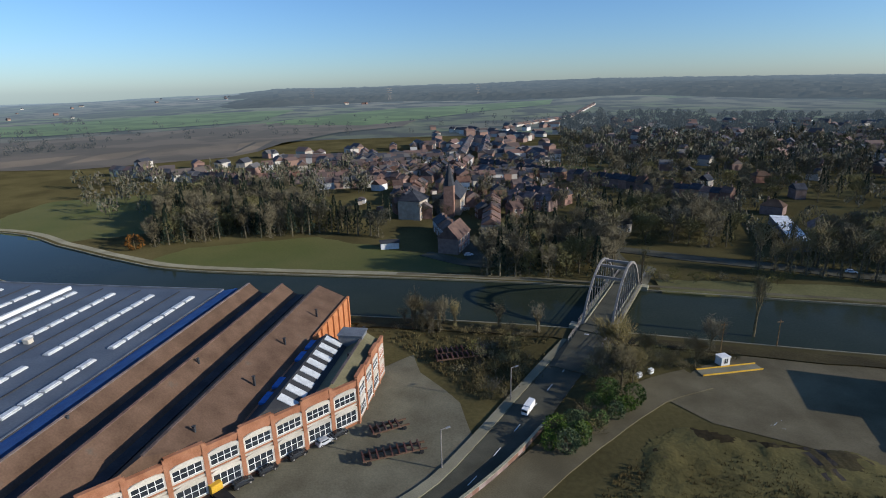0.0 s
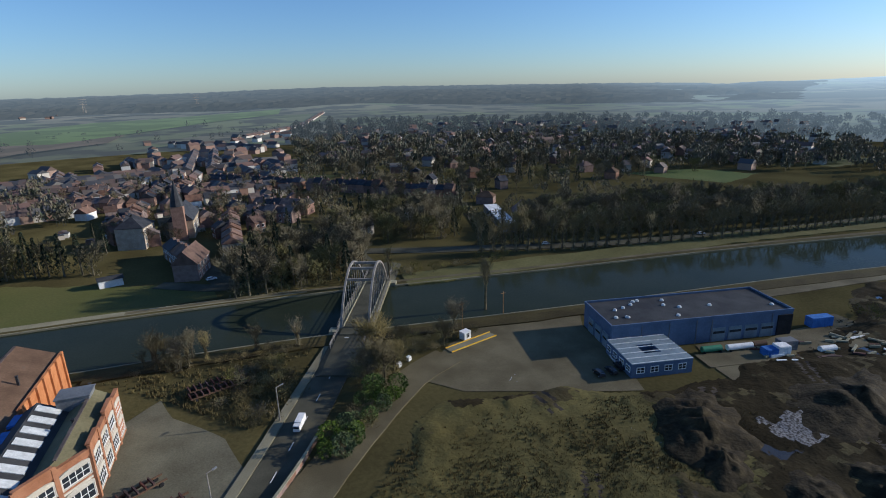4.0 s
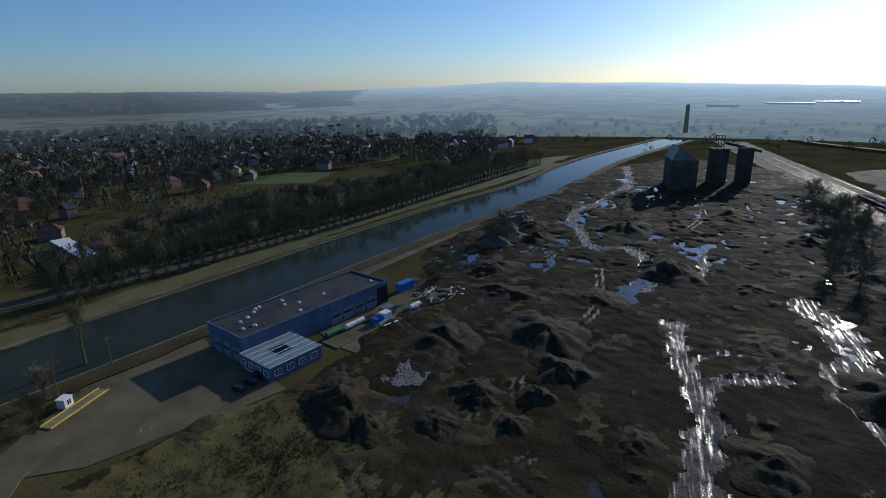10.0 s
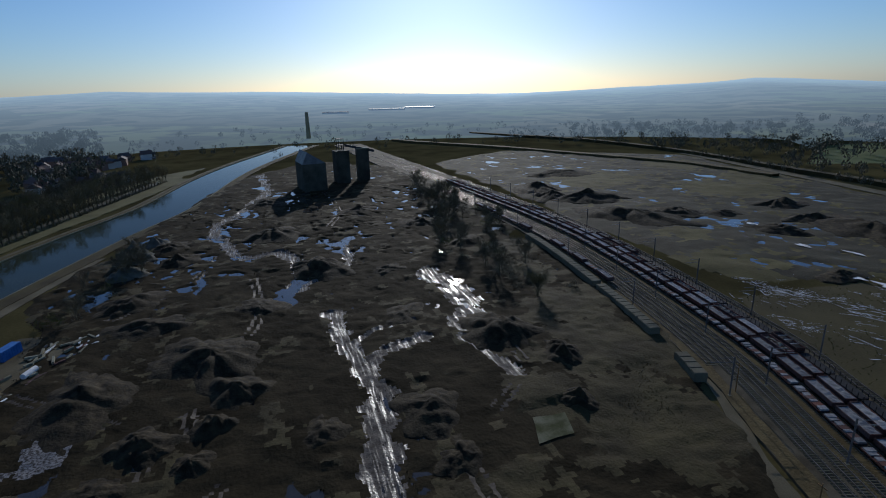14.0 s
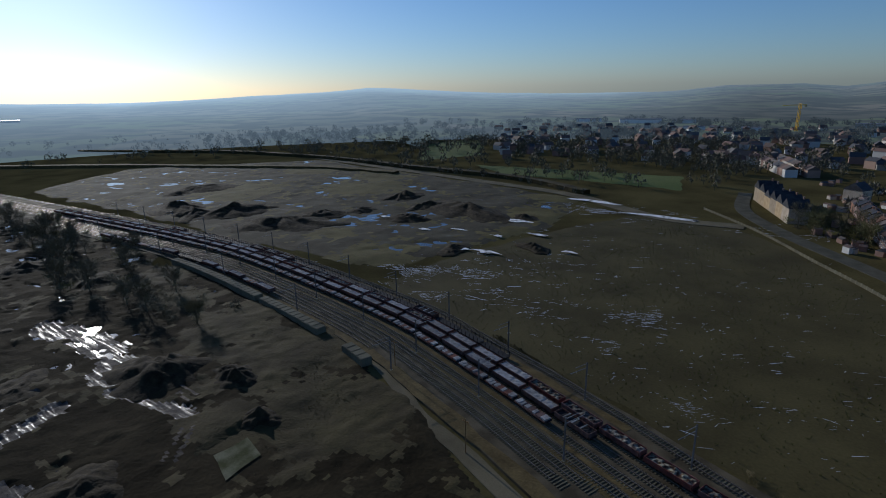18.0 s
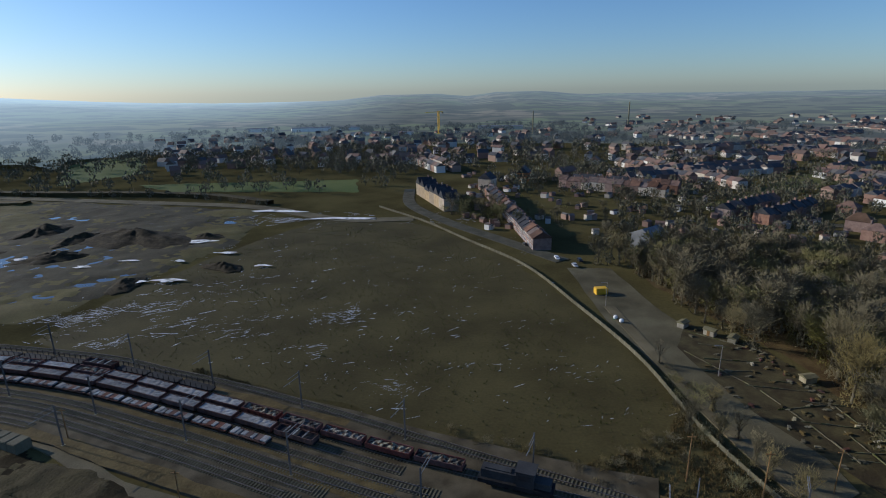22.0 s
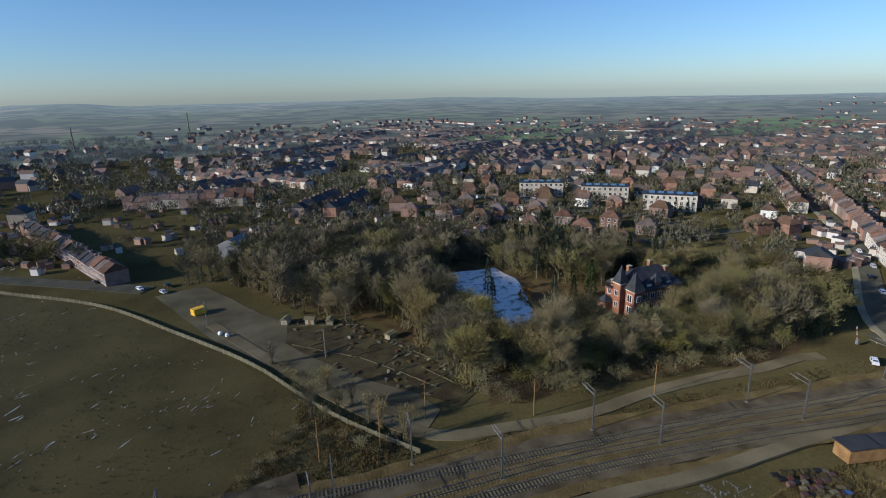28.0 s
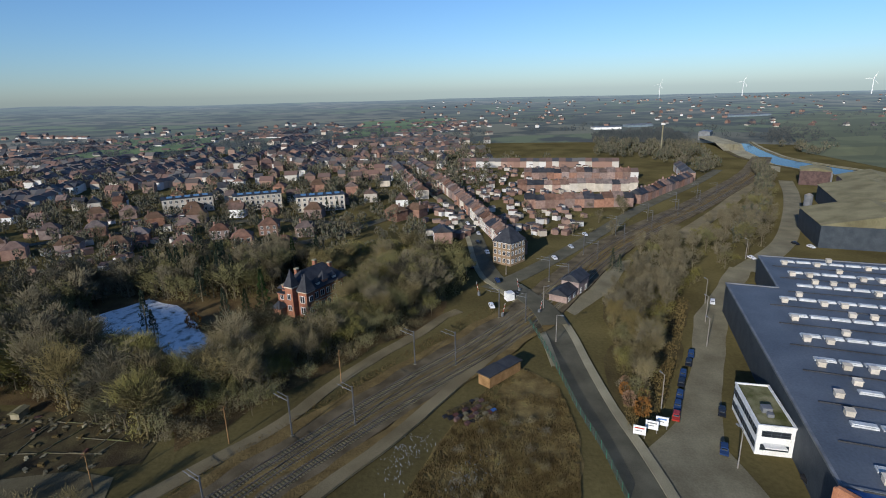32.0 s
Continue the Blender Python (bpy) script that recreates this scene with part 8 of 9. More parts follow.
gable("parish_hall", "tall pale brick hall with a hipped grey roof", "hall", pose(-15, 249, 0, 0, 0, 70), 12, 11, 9, 4, M_PALEBRICK, M_SLATE, 0.8, 3)
gable("white_shed", "small white shed with a pitched roof", "shed", pose(-22, 199, 0, 0, 0, 10), 7, 4, 2.6, 0.8, M_WHITE, M_DARK, 0, 0)
gable("ruined_chapel", "dark brick gabled house by the village green", "house", pose(3, 196, 0, 0, 0, 70), 14, 8, 6, 4.5, M_BRICK, M_TILE, 0, 2)
gh = thing("white_roofed_hall", "low hall with bright white roof panels", "hall", pose(134.4, 203, 0, 0, 0, 69.5) @ Matrix.Diagonal((1.22, 0.85, 0.8, 1)))
part("wall", boxes((-17, -3.8, 0, 17, 3.8, 4.6)), M_GREYMETAL, gh)
for k in range(9):
    part("roof_panel", boxes((-16.8 + 3.75 * k, -3.9, 4.6, -13.4 + 3.75 * k, 3.9, 4.8)), M_WHITE, gh)
gable("metal_shed", "grey metal-clad gabled shed", "shed", pose(-77, -212, 0, 0, 0, 40), 11, 9, 6.2, 2.4, M_GREYMETAL, M_GREYMETAL, 0, 0)
for x, y, w, d, h, rh, t, mw in ((-243, 120, 34, 46, 9, 5, 172, M_DARKWALL), (-292, 144, 58, 40, 9, 5, 168, M_DARKWALL), (-342, 166, 46, 30, 8, 4, 165, M_BRICK), (-384, 152, 18, 16, 9, 2, 160, M_RUST)):
    ob = gable("old_warehouse", "weathered warehouse with a mossy fibre-cement roof", "warehouse", pose(x, y, 0, 0, 0, t), w, d, h, rh, mw, M_OLDROOF, 0, 0, "old warehouses")
    for k in range(9):
        part("buttress", boxes((-w / 2 + k * w / 8 - 0.4, -d / 2 - 0.9, 0, -w / 2 + k * w / 8 + 0.4, -d / 2, h * 0.9)), M_GREYMETAL, ob)
tk = thing("storage_tank", "grey steel storage tank beside warehouses", "storage tank", pose(-292, 114, 0) @ Matrix.Scale(0.7, 4))
bm = bmesh.new()
bmesh.ops.create_cone(bm, cap_ends=True, segments=20, radius1=2.6, radius2=2.6, depth=13, matrix=Matrix.Translation((0, 0, 6.5)))
part("shell", bm, M_GREYMETAL, tk)
bm = bmesh.new()
bmesh.ops.create_cone(bm, cap_ends=True, segments=20, radius1=2.7, radius2=0.3, depth=1.4, matrix=Matrix.Translation((0, 0, 13.7)))
part("cap", bm, M_STEEL, tk)
for x, y, h, lab in ((-95, -777, 33, "tall pale chimney beyond the suburb"), (-560, 88, 26, "slim white mast by the railway"), (-262, -900, 40, "pale tower above far roofs")):
    c = thing("chimney", lab, "chimney", pose(x, y, height(x, y)))
    bm = bmesh.new()
    bmesh.ops.create_cone(bm, cap_ends=True, segments=12, radius1=h * 0.03, radius2=h * 0.022, depth=h, matrix=Matrix.Translation((0, 0, h / 2)))
    part("stack", bm, M_CONCRETE, c)
cr = thing("tower_crane", "yellow tower crane over far roofs", "crane", pose(38, -786, height(38, -786), 0, 0, 40))
part("mast", boxes(*[(sx - 0.22, sy - 0.22, 0, sx + 0.22, sy + 0.22, 35) for sx in (-1, 1) for sy in (-1, 1)], *[(-1, -1, z, 1, 1, z + 0.3) for z in range(2, 35, 3)]), M_YELLOW, cr)
part("jib", boxes((-8, -0.4, 33, 22, 0.4, 33.7)), M_YELLOW, cr)
part("counterweight", boxes((-8, -0.8, 31, -6, 0.8, 33)), M_CONCRETE, cr)
for az_, r in ((278.5, 2900), (285.5, 2700), (294.8, 2800)):
    a = radians(az_)
    x, y = r * math.sin(a), r * math.cos(a)
    wt = thing("wind_turbine", "slender white wind turbine far on the plain", "wind turbine", pose(x, y, height(x, y), 0, 0, -az_), "wind turbines")
    bm = bmesh.new()
    bmesh.ops.create_cone(bm, cap_ends=True, segments=10, radius1=1.8, radius2=1.1, depth=62, matrix=Matrix.Translation((0, 0, 31)))
    part("tower", bm, M_WHITE, wt)
    part("nacelle", boxes((-1.8, -4, 61, 1.8, 4, 64.5)), M_WHITE, wt)
    for k in range(3):
        bm = bmesh.new()
        box(bm, -0.5, -0.3, 0, 0.5, 0.3, 26, pose(0, -4.5, 63, 0, 25 + 120 * k, 0))
        part("blade", bm, M_WHITE, wt)
for az_, r in ((346.8, 1800), (3.6, 1700), (354.5, 1650)):
    a = radians(az_)
    x, y = r * math.sin(a), r * math.cos(a)
    py = thing("pylon", "grey lattice power pylon in fields", "pylon", pose(x, y, height(x, y), 0, 0, 20), "power pylons")
    bm = bmesh.new()
    for sx in (-1, 1):
        for sy in (-1, 1):
            v = [bm.verts.new(p) for p in ((sx * 4, sy * 4, 0), (sx * 4 - sx * 0.9, sy * 4, 0), (sx * 0.5, sy * 0.5, 42))]
            bm.faces.new(v)
    part("leg_frame", bm, M_STEEL, py)
    for z in (27, 33, 39):
        part("cross_arm", boxes((-8, -0.5, z, 8, 0.5, z + 0.9)), M_STEEL, py)

# ---- vehicles ----
CARS = {}


def car(m, colour):
    """A small car: painted body, glass cabin, four wheels with rims and lamps."""
    if colour in CARS:
        return clone(CARS[colour], m, (1, 1, 1))
    names = ("black", "silver", "white", "dark blue", "red")
    w = thing("car", names[colour] + " parked hatchback car with dark windows", "car", m, "parked cars")
    bm = bmesh.new()
    prof = [(-2.1, 0.35), (2.1, 0.35), (2.15, 0.75), (1.2, 0.95), (0.5, 1.42), (-1.3, 1.45), (-2.0, 0.95)]
    a = [bm.verts.new((x, -0.86 if z < 1 else -0.68, z)) for x, z in prof]
    b = [bm.verts.new((x, 0.86 if z < 1 else 0.68, z)) for x, z in prof]
    bm.faces.new(a)
    bm.faces.new(b[::-1])
    for i in range(len(prof)):
        bm.faces.new((a[i], b[i], b[(i + 1) % 7], a[(i + 1) % 7]))
    bmesh.ops.recalc_face_normals(bm, faces=bm.faces)
    part("body", bm, CARPAINT[colour], w)
    part("side_glass", boxes((-1.35, -0.8, 0.98, 0.6, -0.7, 1.32)), M_GLASS, w)
    part("side_glass", boxes((-1.35, 0.7, 0.98, 0.6, 0.8, 1.32)), M_GLASS, w)
    for sx, z in ((0.92, 1.2), (-1.68, 1.2)):
        part("windscreen", boxes((sx - 0.22, -0.6, z - 0.16, sx + 0.22, 0.6, z + 0.1)), M_GLASS, w)
    for x in (-1.3, 1.35):
        for y in (-0.8, 0.8):
            bm = bmesh.new()
            bmesh.ops.create_cone(bm, cap_ends=True, segments=12, radius1=0.33, radius2=0.33, depth=0.22, matrix=pose(x, y, 0.33, 90))
            wh = part("wheel", bm, M_BLACK, w)
            bm = bmesh.new()
            bmesh.ops.create_cone(bm, cap_ends=True, segments=10, radius1=0.2, radius2=0.2, depth=0.24, matrix=pose(x, y, 0.33, 90))
            part("rim", bm, M_STEEL, wh)
    CARS[colour] = [w, *w.children_recursive]
    return w


for x, y, t, c in ((76, 75, 80, 0), (79, 74.5, 80, 0), (82, 75, 75, 0), (83.5, 78, 70, 1), (-128, 29.2, -14, 3), (-123.5, 27.8, -14, 0), (-118, 25.6, -14, 3), (-114, 24.5, -14, 0), (-109, 23.3, -14, 3), (-105, 22.2, -14, 3), (-101, 21.2, -14, 4), (-104, 30, -14, 0), (-92, 27.4, -14, 3), (-95, 36, 75, 0), (-95, 38.6, 75, 0), (-163, 42, -14, 2), (-164, 2, 60, 2), (-150, -21, 20, 2), (34, 119, 62, 2), (-30, 73, 45, 0), (-26, 76.5, 45, 0), (-22, 80, 45, 1), (-20, 82, 45, 0), (-33, 70, 45, 0), (-43, -187, 100, 1), (-46, -193, 100, 0), (-38, -196, 100, 2), (-28, -215, 110, 0), (-160, -40, 30, 1), (-172, -22, 20, 3), (-185, -33, 20, 0), (-204, -30, 22, 2), (-218, -36, 22, 0), (-232, -38, 22, 1), (-250, -46, 24, 2), (8, 186, 10, 2), (30, 186, 100, 1), (128, 160, -20, 2), (190, 138, -18, 1), (-200, -4, 20, 2), (-216, 2, 22, 1), (-236, 8, 24, 2), (-228, 92, 20, 2), (-232, 88, 20, 0), (-210, 66, 20, 2)):
    car(pose(x, y, 0.26, 0, 0, t), c).scale = (0.78, 0.78, 0.78)


def lorry(m, cab_mat, box_mat, label, flat=False, size=0.8):
    w = thing("lorry", label, "lorry", m)
    w.scale = (size,) * 3
    cb = part("cab", boxes((2.2, -1.1, 0.7, 4.0, 1.1, 2.9)), cab_mat, w)
    part("windscreen", boxes((3.95, -1.0, 1.8, 4.06, 1.0, 2.6)), M_GLASS, cb)
    part("chassis", boxes((-4, -0.9, 0.6, 3.8, 0.9, 0.9)), M_BLACK, w)
    if flat:
        part("load_bed", boxes((-4, -1.15, 0.95, 2.0, 1.15, 1.5)), box_mat, w)
    else:
        part("box_body", boxes((-3.2, -1.15, 0.95, 2.1, 1.15, 3.3)), box_mat, w)
    for x in (-2.6, 2.9):
        for y in (-1.0, 1.0):
            bm = bmesh.new()
            bmesh.ops.create_cone(bm, cap_ends=True, segments=12, radius1=0.45, radius2=0.45, depth=0.3, matrix=pose(x, y, 0.45, 90))
            part("wheel", bm, M_BLACK, w)


lorry(pose(15, 88.5, 0.25, 0, 0, 240), M_WHITE, M_WHITE, "white box van on the asphalt road", size=0.55)
lorry(pose(-34.5, 66.5, 0.1, 0, 0, 140), M_YELLOW, M_BLACK, "yellow flatbed truck parked at the factory", True)
lorry(pose(-87, 40.5, 0.1, 0, 0, 110), M_RED, M_BLACK, "red low truck parked by the hall", True)
for x, y, t, L in ((-11, 83.5, 25, 7), (-9.5, 76.5, 18, 11), (3, 112.5, 12, 12), (3, 109.5, 12, 12)):
    tr = thing("flat_trailer", "rust-red steel trailer frame on small wheels", "trailer", pose(x, y, 0.1, 0, 0, t), "steel trailers")
    for s in (-0.9, 0.9):
        part("side_beam", boxes((-L / 2, s - 0.12, 0.7, L / 2, s + 0.12, 1.0)), M_RUSTROOF, tr)
    for k in range(int(L / 1.2)):
        part("cross_member", boxes((-L / 2 + 1.2 * k, -1.1, 1.0, -L / 2 + 1.2 * k + 0.25, 1.1, 1.5)), M_RUST, tr)
    for xx in (-L / 2 + 1, L / 2 - 1):
        for s in (-1, 1):
            bm = bmesh.new()
            bmesh.ops.create_cone(bm, cap_ends=True, segments=10, radius1=0.4, radius2=0.4, depth=0.25, matrix=pose(xx, s, 0.4, 90))
            part("wheel", bm, M_BLACK, tr)

# ---- fences, walls, poles and yard things ----
wl = thing("panel_fence", "long grey concrete panel fence with stained panels", "fence")
for p, d in along([(45, -293), (17.5, -258), (-4, -223), (-25, -188), (-37, -149), (-45, -118), (-48, -91), (-51, -77), (-54, -67)], 0, 2.5):
    m = heading(p, d, 0.1)
    part("panel", boxes((0.08, -0.05, 0, 2.42, 0.05, 1.05)), M_YARD, wl, m=m)
    part("post", boxes((-0.1, -0.12, 0, 0.1, 0.12, 1.2)), M_CONCRETE, wl, m=m)
bw = thing("brick_parapet", "curved low red brick wall with pale coping", "wall")
for p, d in along([(20, 84), (14, 76), (8, 69), (1, 62)], 2.0, 1.5):
    m = heading(p, d, 0.2)
    part("wall_section", boxes((0, -0.18, 0, 1.5, 0.18, 1.0)), M_BRICK, bw, m=m)
    part("coping", boxes((0, -0.25, 1.0, 1.5, 0.25, 1.12)), M_STONE, bw, m=m)
gf = thing("mesh_fence", "green wire mesh fence along the road", "fence")
for p, d in along([(-76, 9.4), (-87.7, 6.4), (-99, 2.6), (-115, -1.9), (-129, -6.2), (-140, -10)], 0.6, 2.6):
    m = heading(p, d, 0.3)
    part("mesh_panel", boxes(*[(0.05, -0.015, 0.1 + 0.2 * k, 2.55, 0.015, 0.135 + 0.2 * k) for k in range(9)], *[(0.05 + 0.25 * k, -0.012, 0.1, 0.075 + 0.25 * k, 0.012, 1.7) for k in range(11)]), M_GREENWIRE, gf, m=m)
    part("post", boxes((-0.04, -0.04, 0, 0.04, 0.04, 1.8)), M_GREEN, gf, m=m)


def pole(x, y, h, kind, label, arm=0.0, turn=0.0):
    w = thing(kind, label, kind.replace("_", " "), pose(x, y, 0.1, 0, 0, turn), kind.replace("_", " ") + "s")
    bm = bmesh.new()
    bmesh.ops.create_cone(bm, cap_ends=True, segments=8, radius1=0.13, radius2=0.08, depth=h, matrix=Matrix.Translation((0, 0, h / 2)))
    part("post", bm, M_STEEL if arm else M_TIMBER, w)
    if arm:
        part("arm", boxes((0, -0.05, h - 0.1, arm, 0.05, h)), M_STEEL, w)
        part("lamp_head", boxes((arm - 0.5, -0.14, h - 0.16, arm + 0.3, 0.14, h + 0.02)), M_GREYMETAL, w)
    else:
        part("cross_bar", boxes((-0.7, -0.06, h - 0.6, 0.7, 0.06, h - 0.45)), M_TIMBER, w)


for x, y, t in ((-88, 28.5, 200), (-134, 34, 200), (-149, 37, 200), (-163, 40, 200), (-104, 19, 200), (-1.5, 73, 30), (12, 92, 30), (-150, -6, 120), (-180, -20, 120), (-130, -2, 90), (-210, 64, 200), (-60, -110, 0), (-45, -150, 0)):
    pole(x, y, 7.5, "street_lamp", "grey steel street lamp with one arm", 1.4, t)
for x, y, h in ((76, 112, 7), (61.5, 109, 8), (-50, -72, 9), (-62, -74, 8), (-40, -76, 9), (70, -84, 7), (40, -68, 7), (-78, -60, 8), (-102, -48, 8)):
    pole(x, y, h, "utility_pole", "weathered timber utility pole")

wb = thing("weighbridge", "flat weighbridge deck with yellow guard rails", "weighbridge", pose(60.2, 102.2, 0.1, 0, 0, 9))
part("deck", boxes((-7.0, -1.2, 0, 7.0, 1.2, 0.2)), M_CONCRETE, wb)
for s in (-1.25, 1.25):
    part("guard_rail", boxes((-7.0, s - 0.07, 0.15, 7.0, s + 0.07, 0.45)), M_YELLOW, wb)
hut = thing("weigh_hut", "small white cabin with a flat roof", "cabin", pose(60, 105, 0.1, 0, 0, 15) @ Matrix.Scale(0.78, 4))
part("wall", boxes((-1.4, -1.2, 0, 1.4, 1.2, 2.5)), M_WHITE, hut)
part("roof", boxes((-1.55, -1.35, 2.5, 1.55, 1.35, 2.65)), M_WHITE, hut)
part("window", WINDOW, None, hut, m=pose(0, -1.2, 1.5))
for x, y in ((40, 100), (43, 101.5)):
    sg = thing("notice_board", "white boxy notice board on the verge", "sign", pose(x, y, 0.1, 0, 0, 30) @ Matrix.Scale(0.68, 4), "white notice boards")
    part("board", boxes((-0.8, -0.6, 0.3, 0.8, 0.6, 1.7)), M_WHITE, sg)
    part("stand", boxes((-0.6, -0.4, 0, 0.6, 0.4, 0.3)), M_GREYMETAL, sg)
    part("text_bar", boxes((-0.6, -0.63, 1.0, 0.6, -0.6, 1.2)), M_GREYMETAL, sg)
for x, y, c in ((-93.6, 13.6, M_RED), (-95.6, 16, M_GREYMETAL), (-97.2, 18, M_BLUE)):
    sg = thing("company_sign", "white roadside sign board on two posts", "sign", pose(x, y, 0.1, 0, 0, 80), "roadside sign boards")
    part("board", boxes((-1.1, -0.06, 0.7, 1.1, 0.06, 2.5)), M_WHITE, sg)
    for s in (-0.9, 0.9):
        part("post", boxes((s - 0.06, -0.05, 0, s + 0.06, 0.05, 0.8)), M_STEEL, sg)
    part("text_bar", boxes((-0.8, -0.09, 1.9, 0.8, -0.06, 2.15)), c, sg)
    part("text_bar", boxes((-0.8, -0.09, 1.4, 0.4, -0.06, 1.55)), M_GREYMETAL, sg)


def container(x, y, t, L, material, label, h=2.5):
    w = thing("container", label, "container", pose(x, y, 0.15, 0, 0, t), "storage containers")
    part("body", boxes((-L / 2, -1.2, 0, L / 2, 1.2, h), *[(-L / 2 + 0.4 + 0.8 * k, -1.25, 0.15, -L / 2 + 0.7 + 0.8 * k, 1.25, h - 0.15) for k in range(int(L / 0.8))]), material, w)
    part("roof", boxes((-L / 2 + 0.05, -1.15, h, L / 2 - 0.05, 1.15, h + 0.06)), material, w)
    part("door", boxes((L / 2, -1.05, 0.1, L / 2 + 0.08, 1.05, h - 0.1)), material, w)


container(-46, -160.5, 10, 3.6, M_YELLOW, "bright yellow storage container on gravel", 1.9)
container(115.5, 62.5, -18, 3.2, M_BLUE, "small blue container among scrap", 1.8)
container(118, 61.5, -18, 3, M_WHITE, "small white container among scrap", 2.4)
container(121.5, 62.5, -18, 4, M_GREYMETAL, "grey container among scrap", 2.4)
container(141, 66, -18, 6, M_BLUE, "blue container by the warehouse")
container(-157, -16.5, 30, 2.5, M_WHITE, "small white railway cabin", 2.4)
for x, y, L, mt, lab in ((105.5, 70, 6, M_GREEN, "green cylindrical tank lying on the ground"), (112, 67.5, 8, M_WHITE, "white cylindrical tank lying on the ground"), (117, 66, 4, M_RUSTROOF, "rusty cylindrical tank lying on the ground"), (128, 57, 5, M_WHITE, "pale pipe section lying on the ground"), (24, -62, 3, M_GREYMETAL, "dark drum lying by the track")):
    tn = thing("tank", lab, "tank", pose(x, y, 0.2, 0, 0, -18), "lying tanks")
    bm = bmesh.new()
    bmesh.ops.create_cone(bm, cap_ends=True, segments=16, radius1=0.7, radius2=0.7, depth=L * 0.8, matrix=pose(0, 0, 0.85, 0, 90))
    part("shell", bm, mt, tn)
    for s in (-L / 3, L / 3):
        part("saddle", boxes((s - 0.15, -0.9, 0, s + 0.15, 0.9, 0.5)), M_BLACK, tn)
jr = random.Random(77)
for k in range(46):
    x = 112 + 34 * jr.random()
    y = 66 - (x - 110) * 0.33 + jr.uniform(-7, 3)
    L = jr.uniform(1.5, 5)
    ob = part("scrap_beam", boxes((-L / 2, -0.25, 0, L / 2, 0.25, jr.uniform(0.3, 0.8))), (M_CONCRETE, M_WHITE, M_RUST, M_STONE)[jr.randrange(4)], None, "", pose(x, y, 0.15, 0, 0, jr.gauss(-18, 25)))
    tagged(ob, "discarded beam lying on waste ground", "scrap beam", "scrap beams")
for x, y, t in ((-62, -136, 40), (-71, -127, 48), (-78, -108, 12), (-82, -88, 100), (-67, -131, 130)):
    house("shed", x, y, t, jr)
for p, q in (((-57, -122), (-66, -104)), ((-66, -104), (-69, -92)), ((-60, -118), (-74, -116)), ((-64, -106), (-79, -103)), ((-68, -93), (-82, -90)), ((-70, -82), (-83, -80)), ((-69, -92), (-71, -80)), ((-62, -133), (-76, -121)), ((-72, -100), (-81, -98)), ((-58, -112), (-70, -112)), ((-65.7, -96.9), (-77.5, -98.9)), ((-77.5, -98.9), (-79.3, -83.4)), ((-71.8, -83.9), (-79.3, -83.4)), ((-73.7, -74.9), (-80.7, -75)), ((-62, -126), (-72, -122)), ((-70, -108), (-80, -106)), ((-74, -90), (-75, -78))):
    gb = thing("garden_edging", "low mossy board edging of an allotment", "garden edging", group="allotment edgings")
    a, b = Vector((*p, 0)), Vector((*q, 0))
    d = (b - a).normalized()
    for k in range(int((b - a).length / 1.6)):
        part("board", boxes((0.02, -0.06, 0, 1.55, 0.06, 0.18 + 0.2 * jr.random())), M_MOSS if jr.random() < 0.5 else M_SLEEPER, gb, m=heading(a + d * 1.6 * k, d, 0.05))
for k in range(150):
    x, y = jr.uniform(-84, -58), jr.uniform(-138, -76)
    if k > 85:
        w = jr.random()
        x, y = -72 - 9 * w + 2.5 * w * w + jr.gauss(0, 1.0), -136 + 56 * w + jr.gauss(0, 1.5)
    if inside(x, y, [(-56, -124), (-64, -138), (-77, -122), (-84, -96), (-86, -76), (-70, -72), (-60, -98)]):
        ob = part("garden_junk", boxes((-0.5, -0.2, 0, 0.5, 0.3, jr.uniform(0.15, 0.5)), (0.1, -0.4, 0, 0.8, 0.0, 0.14)), (M_YARD, M_SLEEPER, M_RUST, M_SOIL, M_STRAW, M_STRAW, M_GREYPLANK, M_SLEEPER, M_SOIL)[jr.randrange(9)], None, "", pose(x, y, 0.1, 0, 0, jr.uniform(0, 180)))
        tagged(ob, "pile of odds on an allotment", "junk", "allotment junk piles")
# scrap stacks by the timber shed
for k in range(40):
    gx, gy = k % 8, k // 8
    x = -93.5 - 0.98 * gx + 0.5 * gy + jr.uniform(-0.15, 0.15)
    y = -22.5 + 0.72 * gx + 1.2 * gy + jr.uniform(-0.15, 0.15)
    if jr.random() < 0.12:
        continue
    ob = part("scrap_pallet", boxes((-0.5, -0.4, 0, 0.5, 0.4, jr.uniform(0.3, 0.8))), (M_RUST, M_BLACK, M_SLEEPER, M_SOIL)[jr.randrange(4)] if k < 38 else (M_BLUE, M_WHITE)[k % 2], None, "", pose(x, y, 0.1, 0, 0, -36 + jr.uniform(-8, 8)))
    tagged(ob, "stacked rusty scrap pallet on grass", "scrap pallet", "scrap pallets")
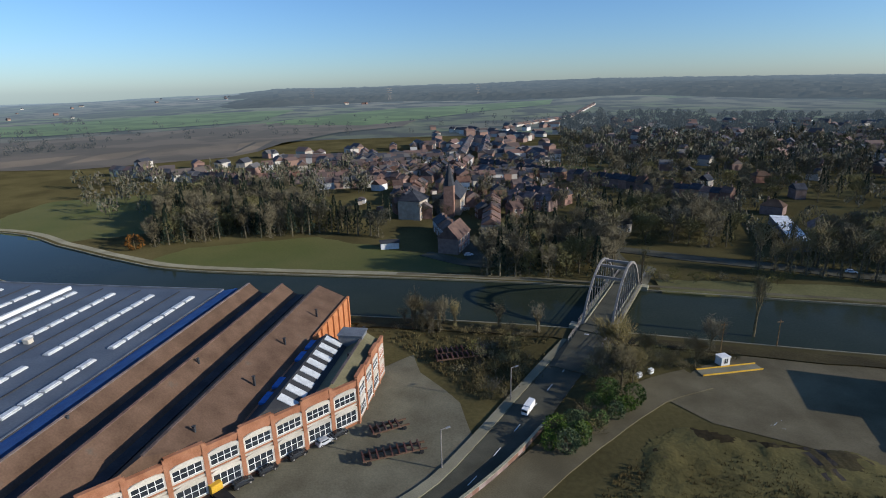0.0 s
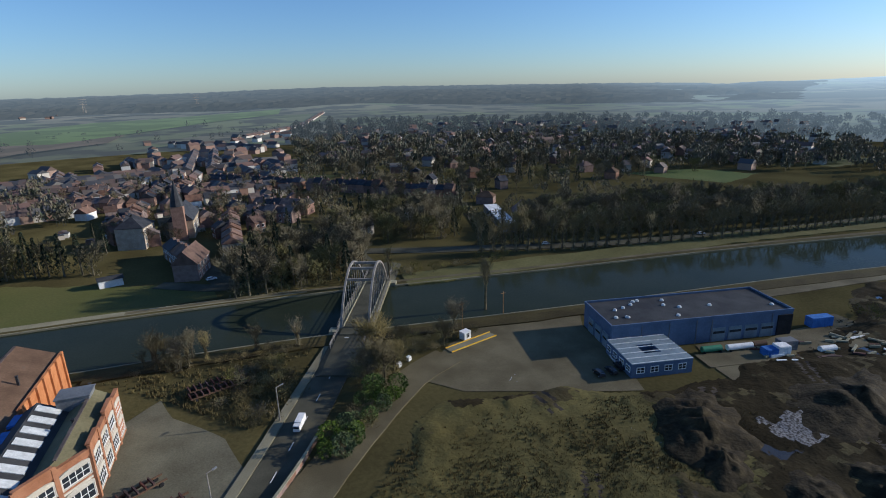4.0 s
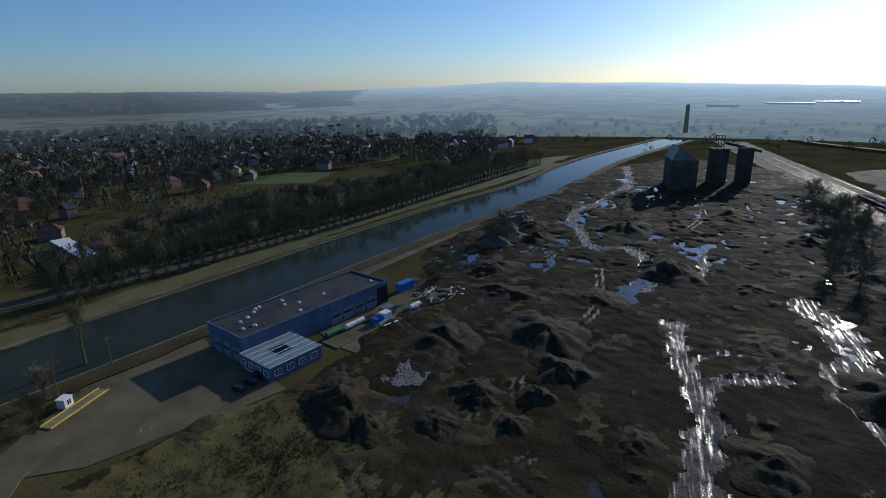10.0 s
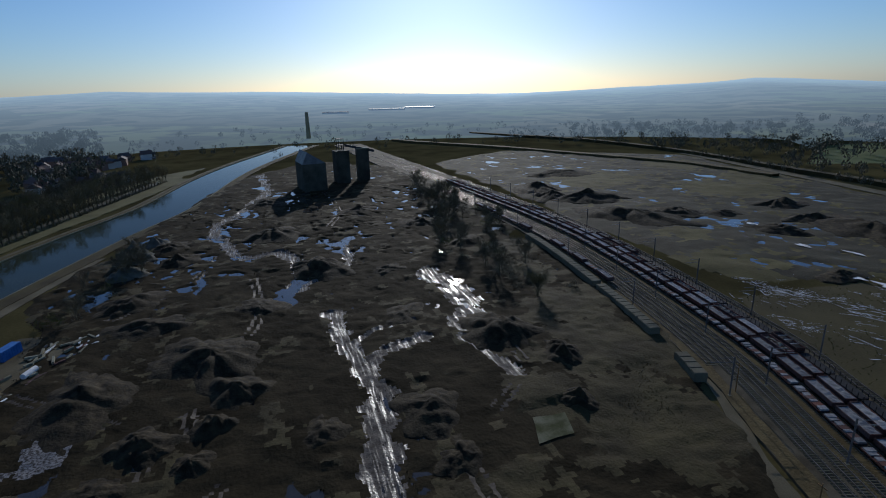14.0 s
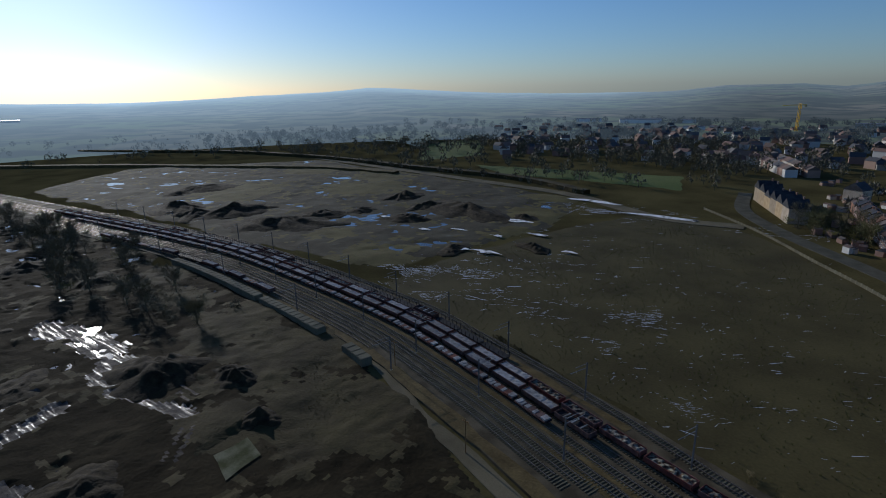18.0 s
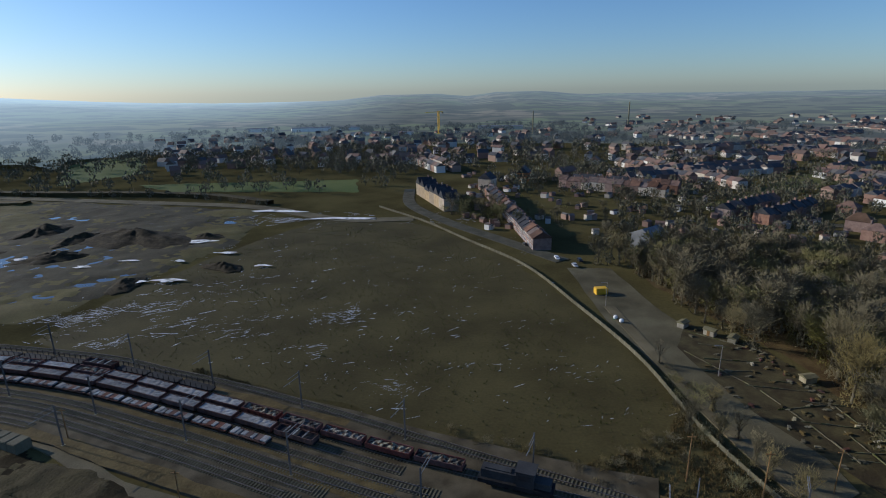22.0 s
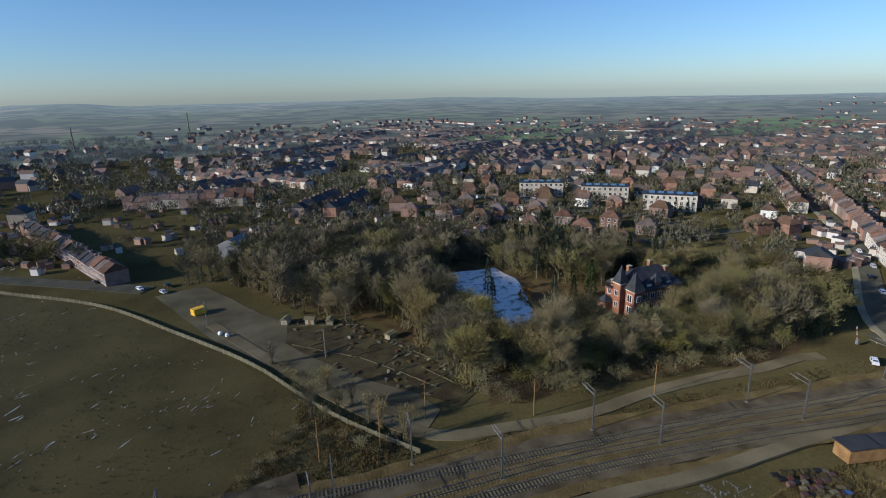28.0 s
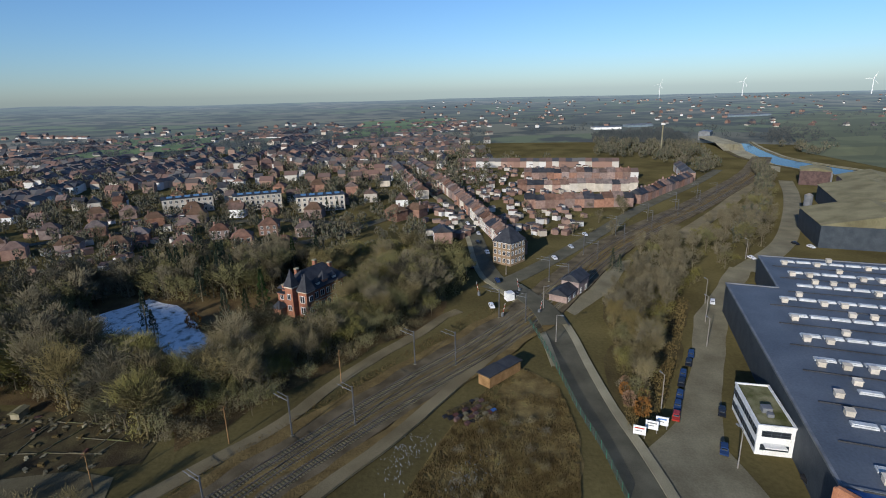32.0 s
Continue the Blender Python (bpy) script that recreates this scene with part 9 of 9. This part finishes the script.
for x, y in ((-45.5, -141), (-46.5, -138.5)):
    bn = thing("bottle_bank", "white domed bottle bank on gravel", "bottle bank", pose(x, y, 0.1), "bottle banks")
    bm = bmesh.new()
    bmesh.ops.create_uvsphere(bm, u_segments=12, v_segments=8, radius=0.62)
    for v in bm.verts:
        v.co.z = max(v.co.z, -0.5) + 0.55
    part("shell", bm, M_WHITE, bn)
    part("base", boxes((-0.55, -0.55, 0, 0.55, 0.55, 0.1)), M_GREEN, bn)
# level crossing barriers
for x, y, t in ((-147, -7, 60), (-158, -26, 240), (-143, -17, 60), (-163, -14, 240)):
    lb = thing("crossing_barrier", "raised red and white level crossing barrier", "barrier", pose(x, y, 0.5, 0, 0, t), "level crossing barriers")
    part("pedestal", boxes((-0.3, -0.3, 0, 0.3, 0.3, 1.2)), M_GREYMETAL, lb)
    for k in range(5):
        bm = bmesh.new()
        box(bm, -0.04, -0.04, 0.9 + 0.7 * k, 0.04, 0.04, 1.6 + 0.7 * k, pose(0, 0, 0, 0, 12, 0))
        part("boom_section", bm, M_RED if k % 2 else M_WHITE, lb)

# far pale halls on the plain
for x, y, t, w, dp, hh, mt in ((245, -860, 20, 60, 18, 8, M_WHITE), (186, -880, 10, 34, 14, 7, M_WHITE), (150, -775, 8, 26, 12, 6, M_WHITE), (118, -783, 8, 30, 12, 6, M_CREAM), (328, -865, 20, 40, 14, 7, M_WHITE), (85, -782, 5, 22, 12, 6, M_WHITE), (-55, -870, -5, 70, 16, 7, M_CREAM), (-850, 55, 100, 40, 20, 6, M_WHITE), (-895, 105, 110, 40, 20, 6, M_LIGHTBLUE), (-690, 156, 160, 22, 12, 10, M_GREYMETAL), (-1150, 330, 110, 90, 16, 6, M_LIGHTBLUE), (1278, -144, 80, 60, 16, 6, M_WHITE), (1357, -280, 75, 90, 18, 6, M_WHITE), (1405, -377, 72, 80, 16, 6, M_WHITE)):
    fh = thing("far_hall", "long pale industrial hall far off on the plain", "hall", pose(x, y, height(x, y), 0, 0, t), "far halls")
    part("wall", boxes((-w / 2, -dp / 2, -1, w / 2, dp / 2, hh)), mt, fh)
    part("roof", roof_bm(w, dp, hh, 1.2, 0), M_GREYMETAL, fh)

# the plan is drawn in its own units: bring everything to metres
for ob in list(scene.objects):
    if ob.parent is None and ob.type in {"MESH", "EMPTY"}:
        ob.matrix_basis = Matrix.Scale(PLAN, 4) @ ob.matrix_basis
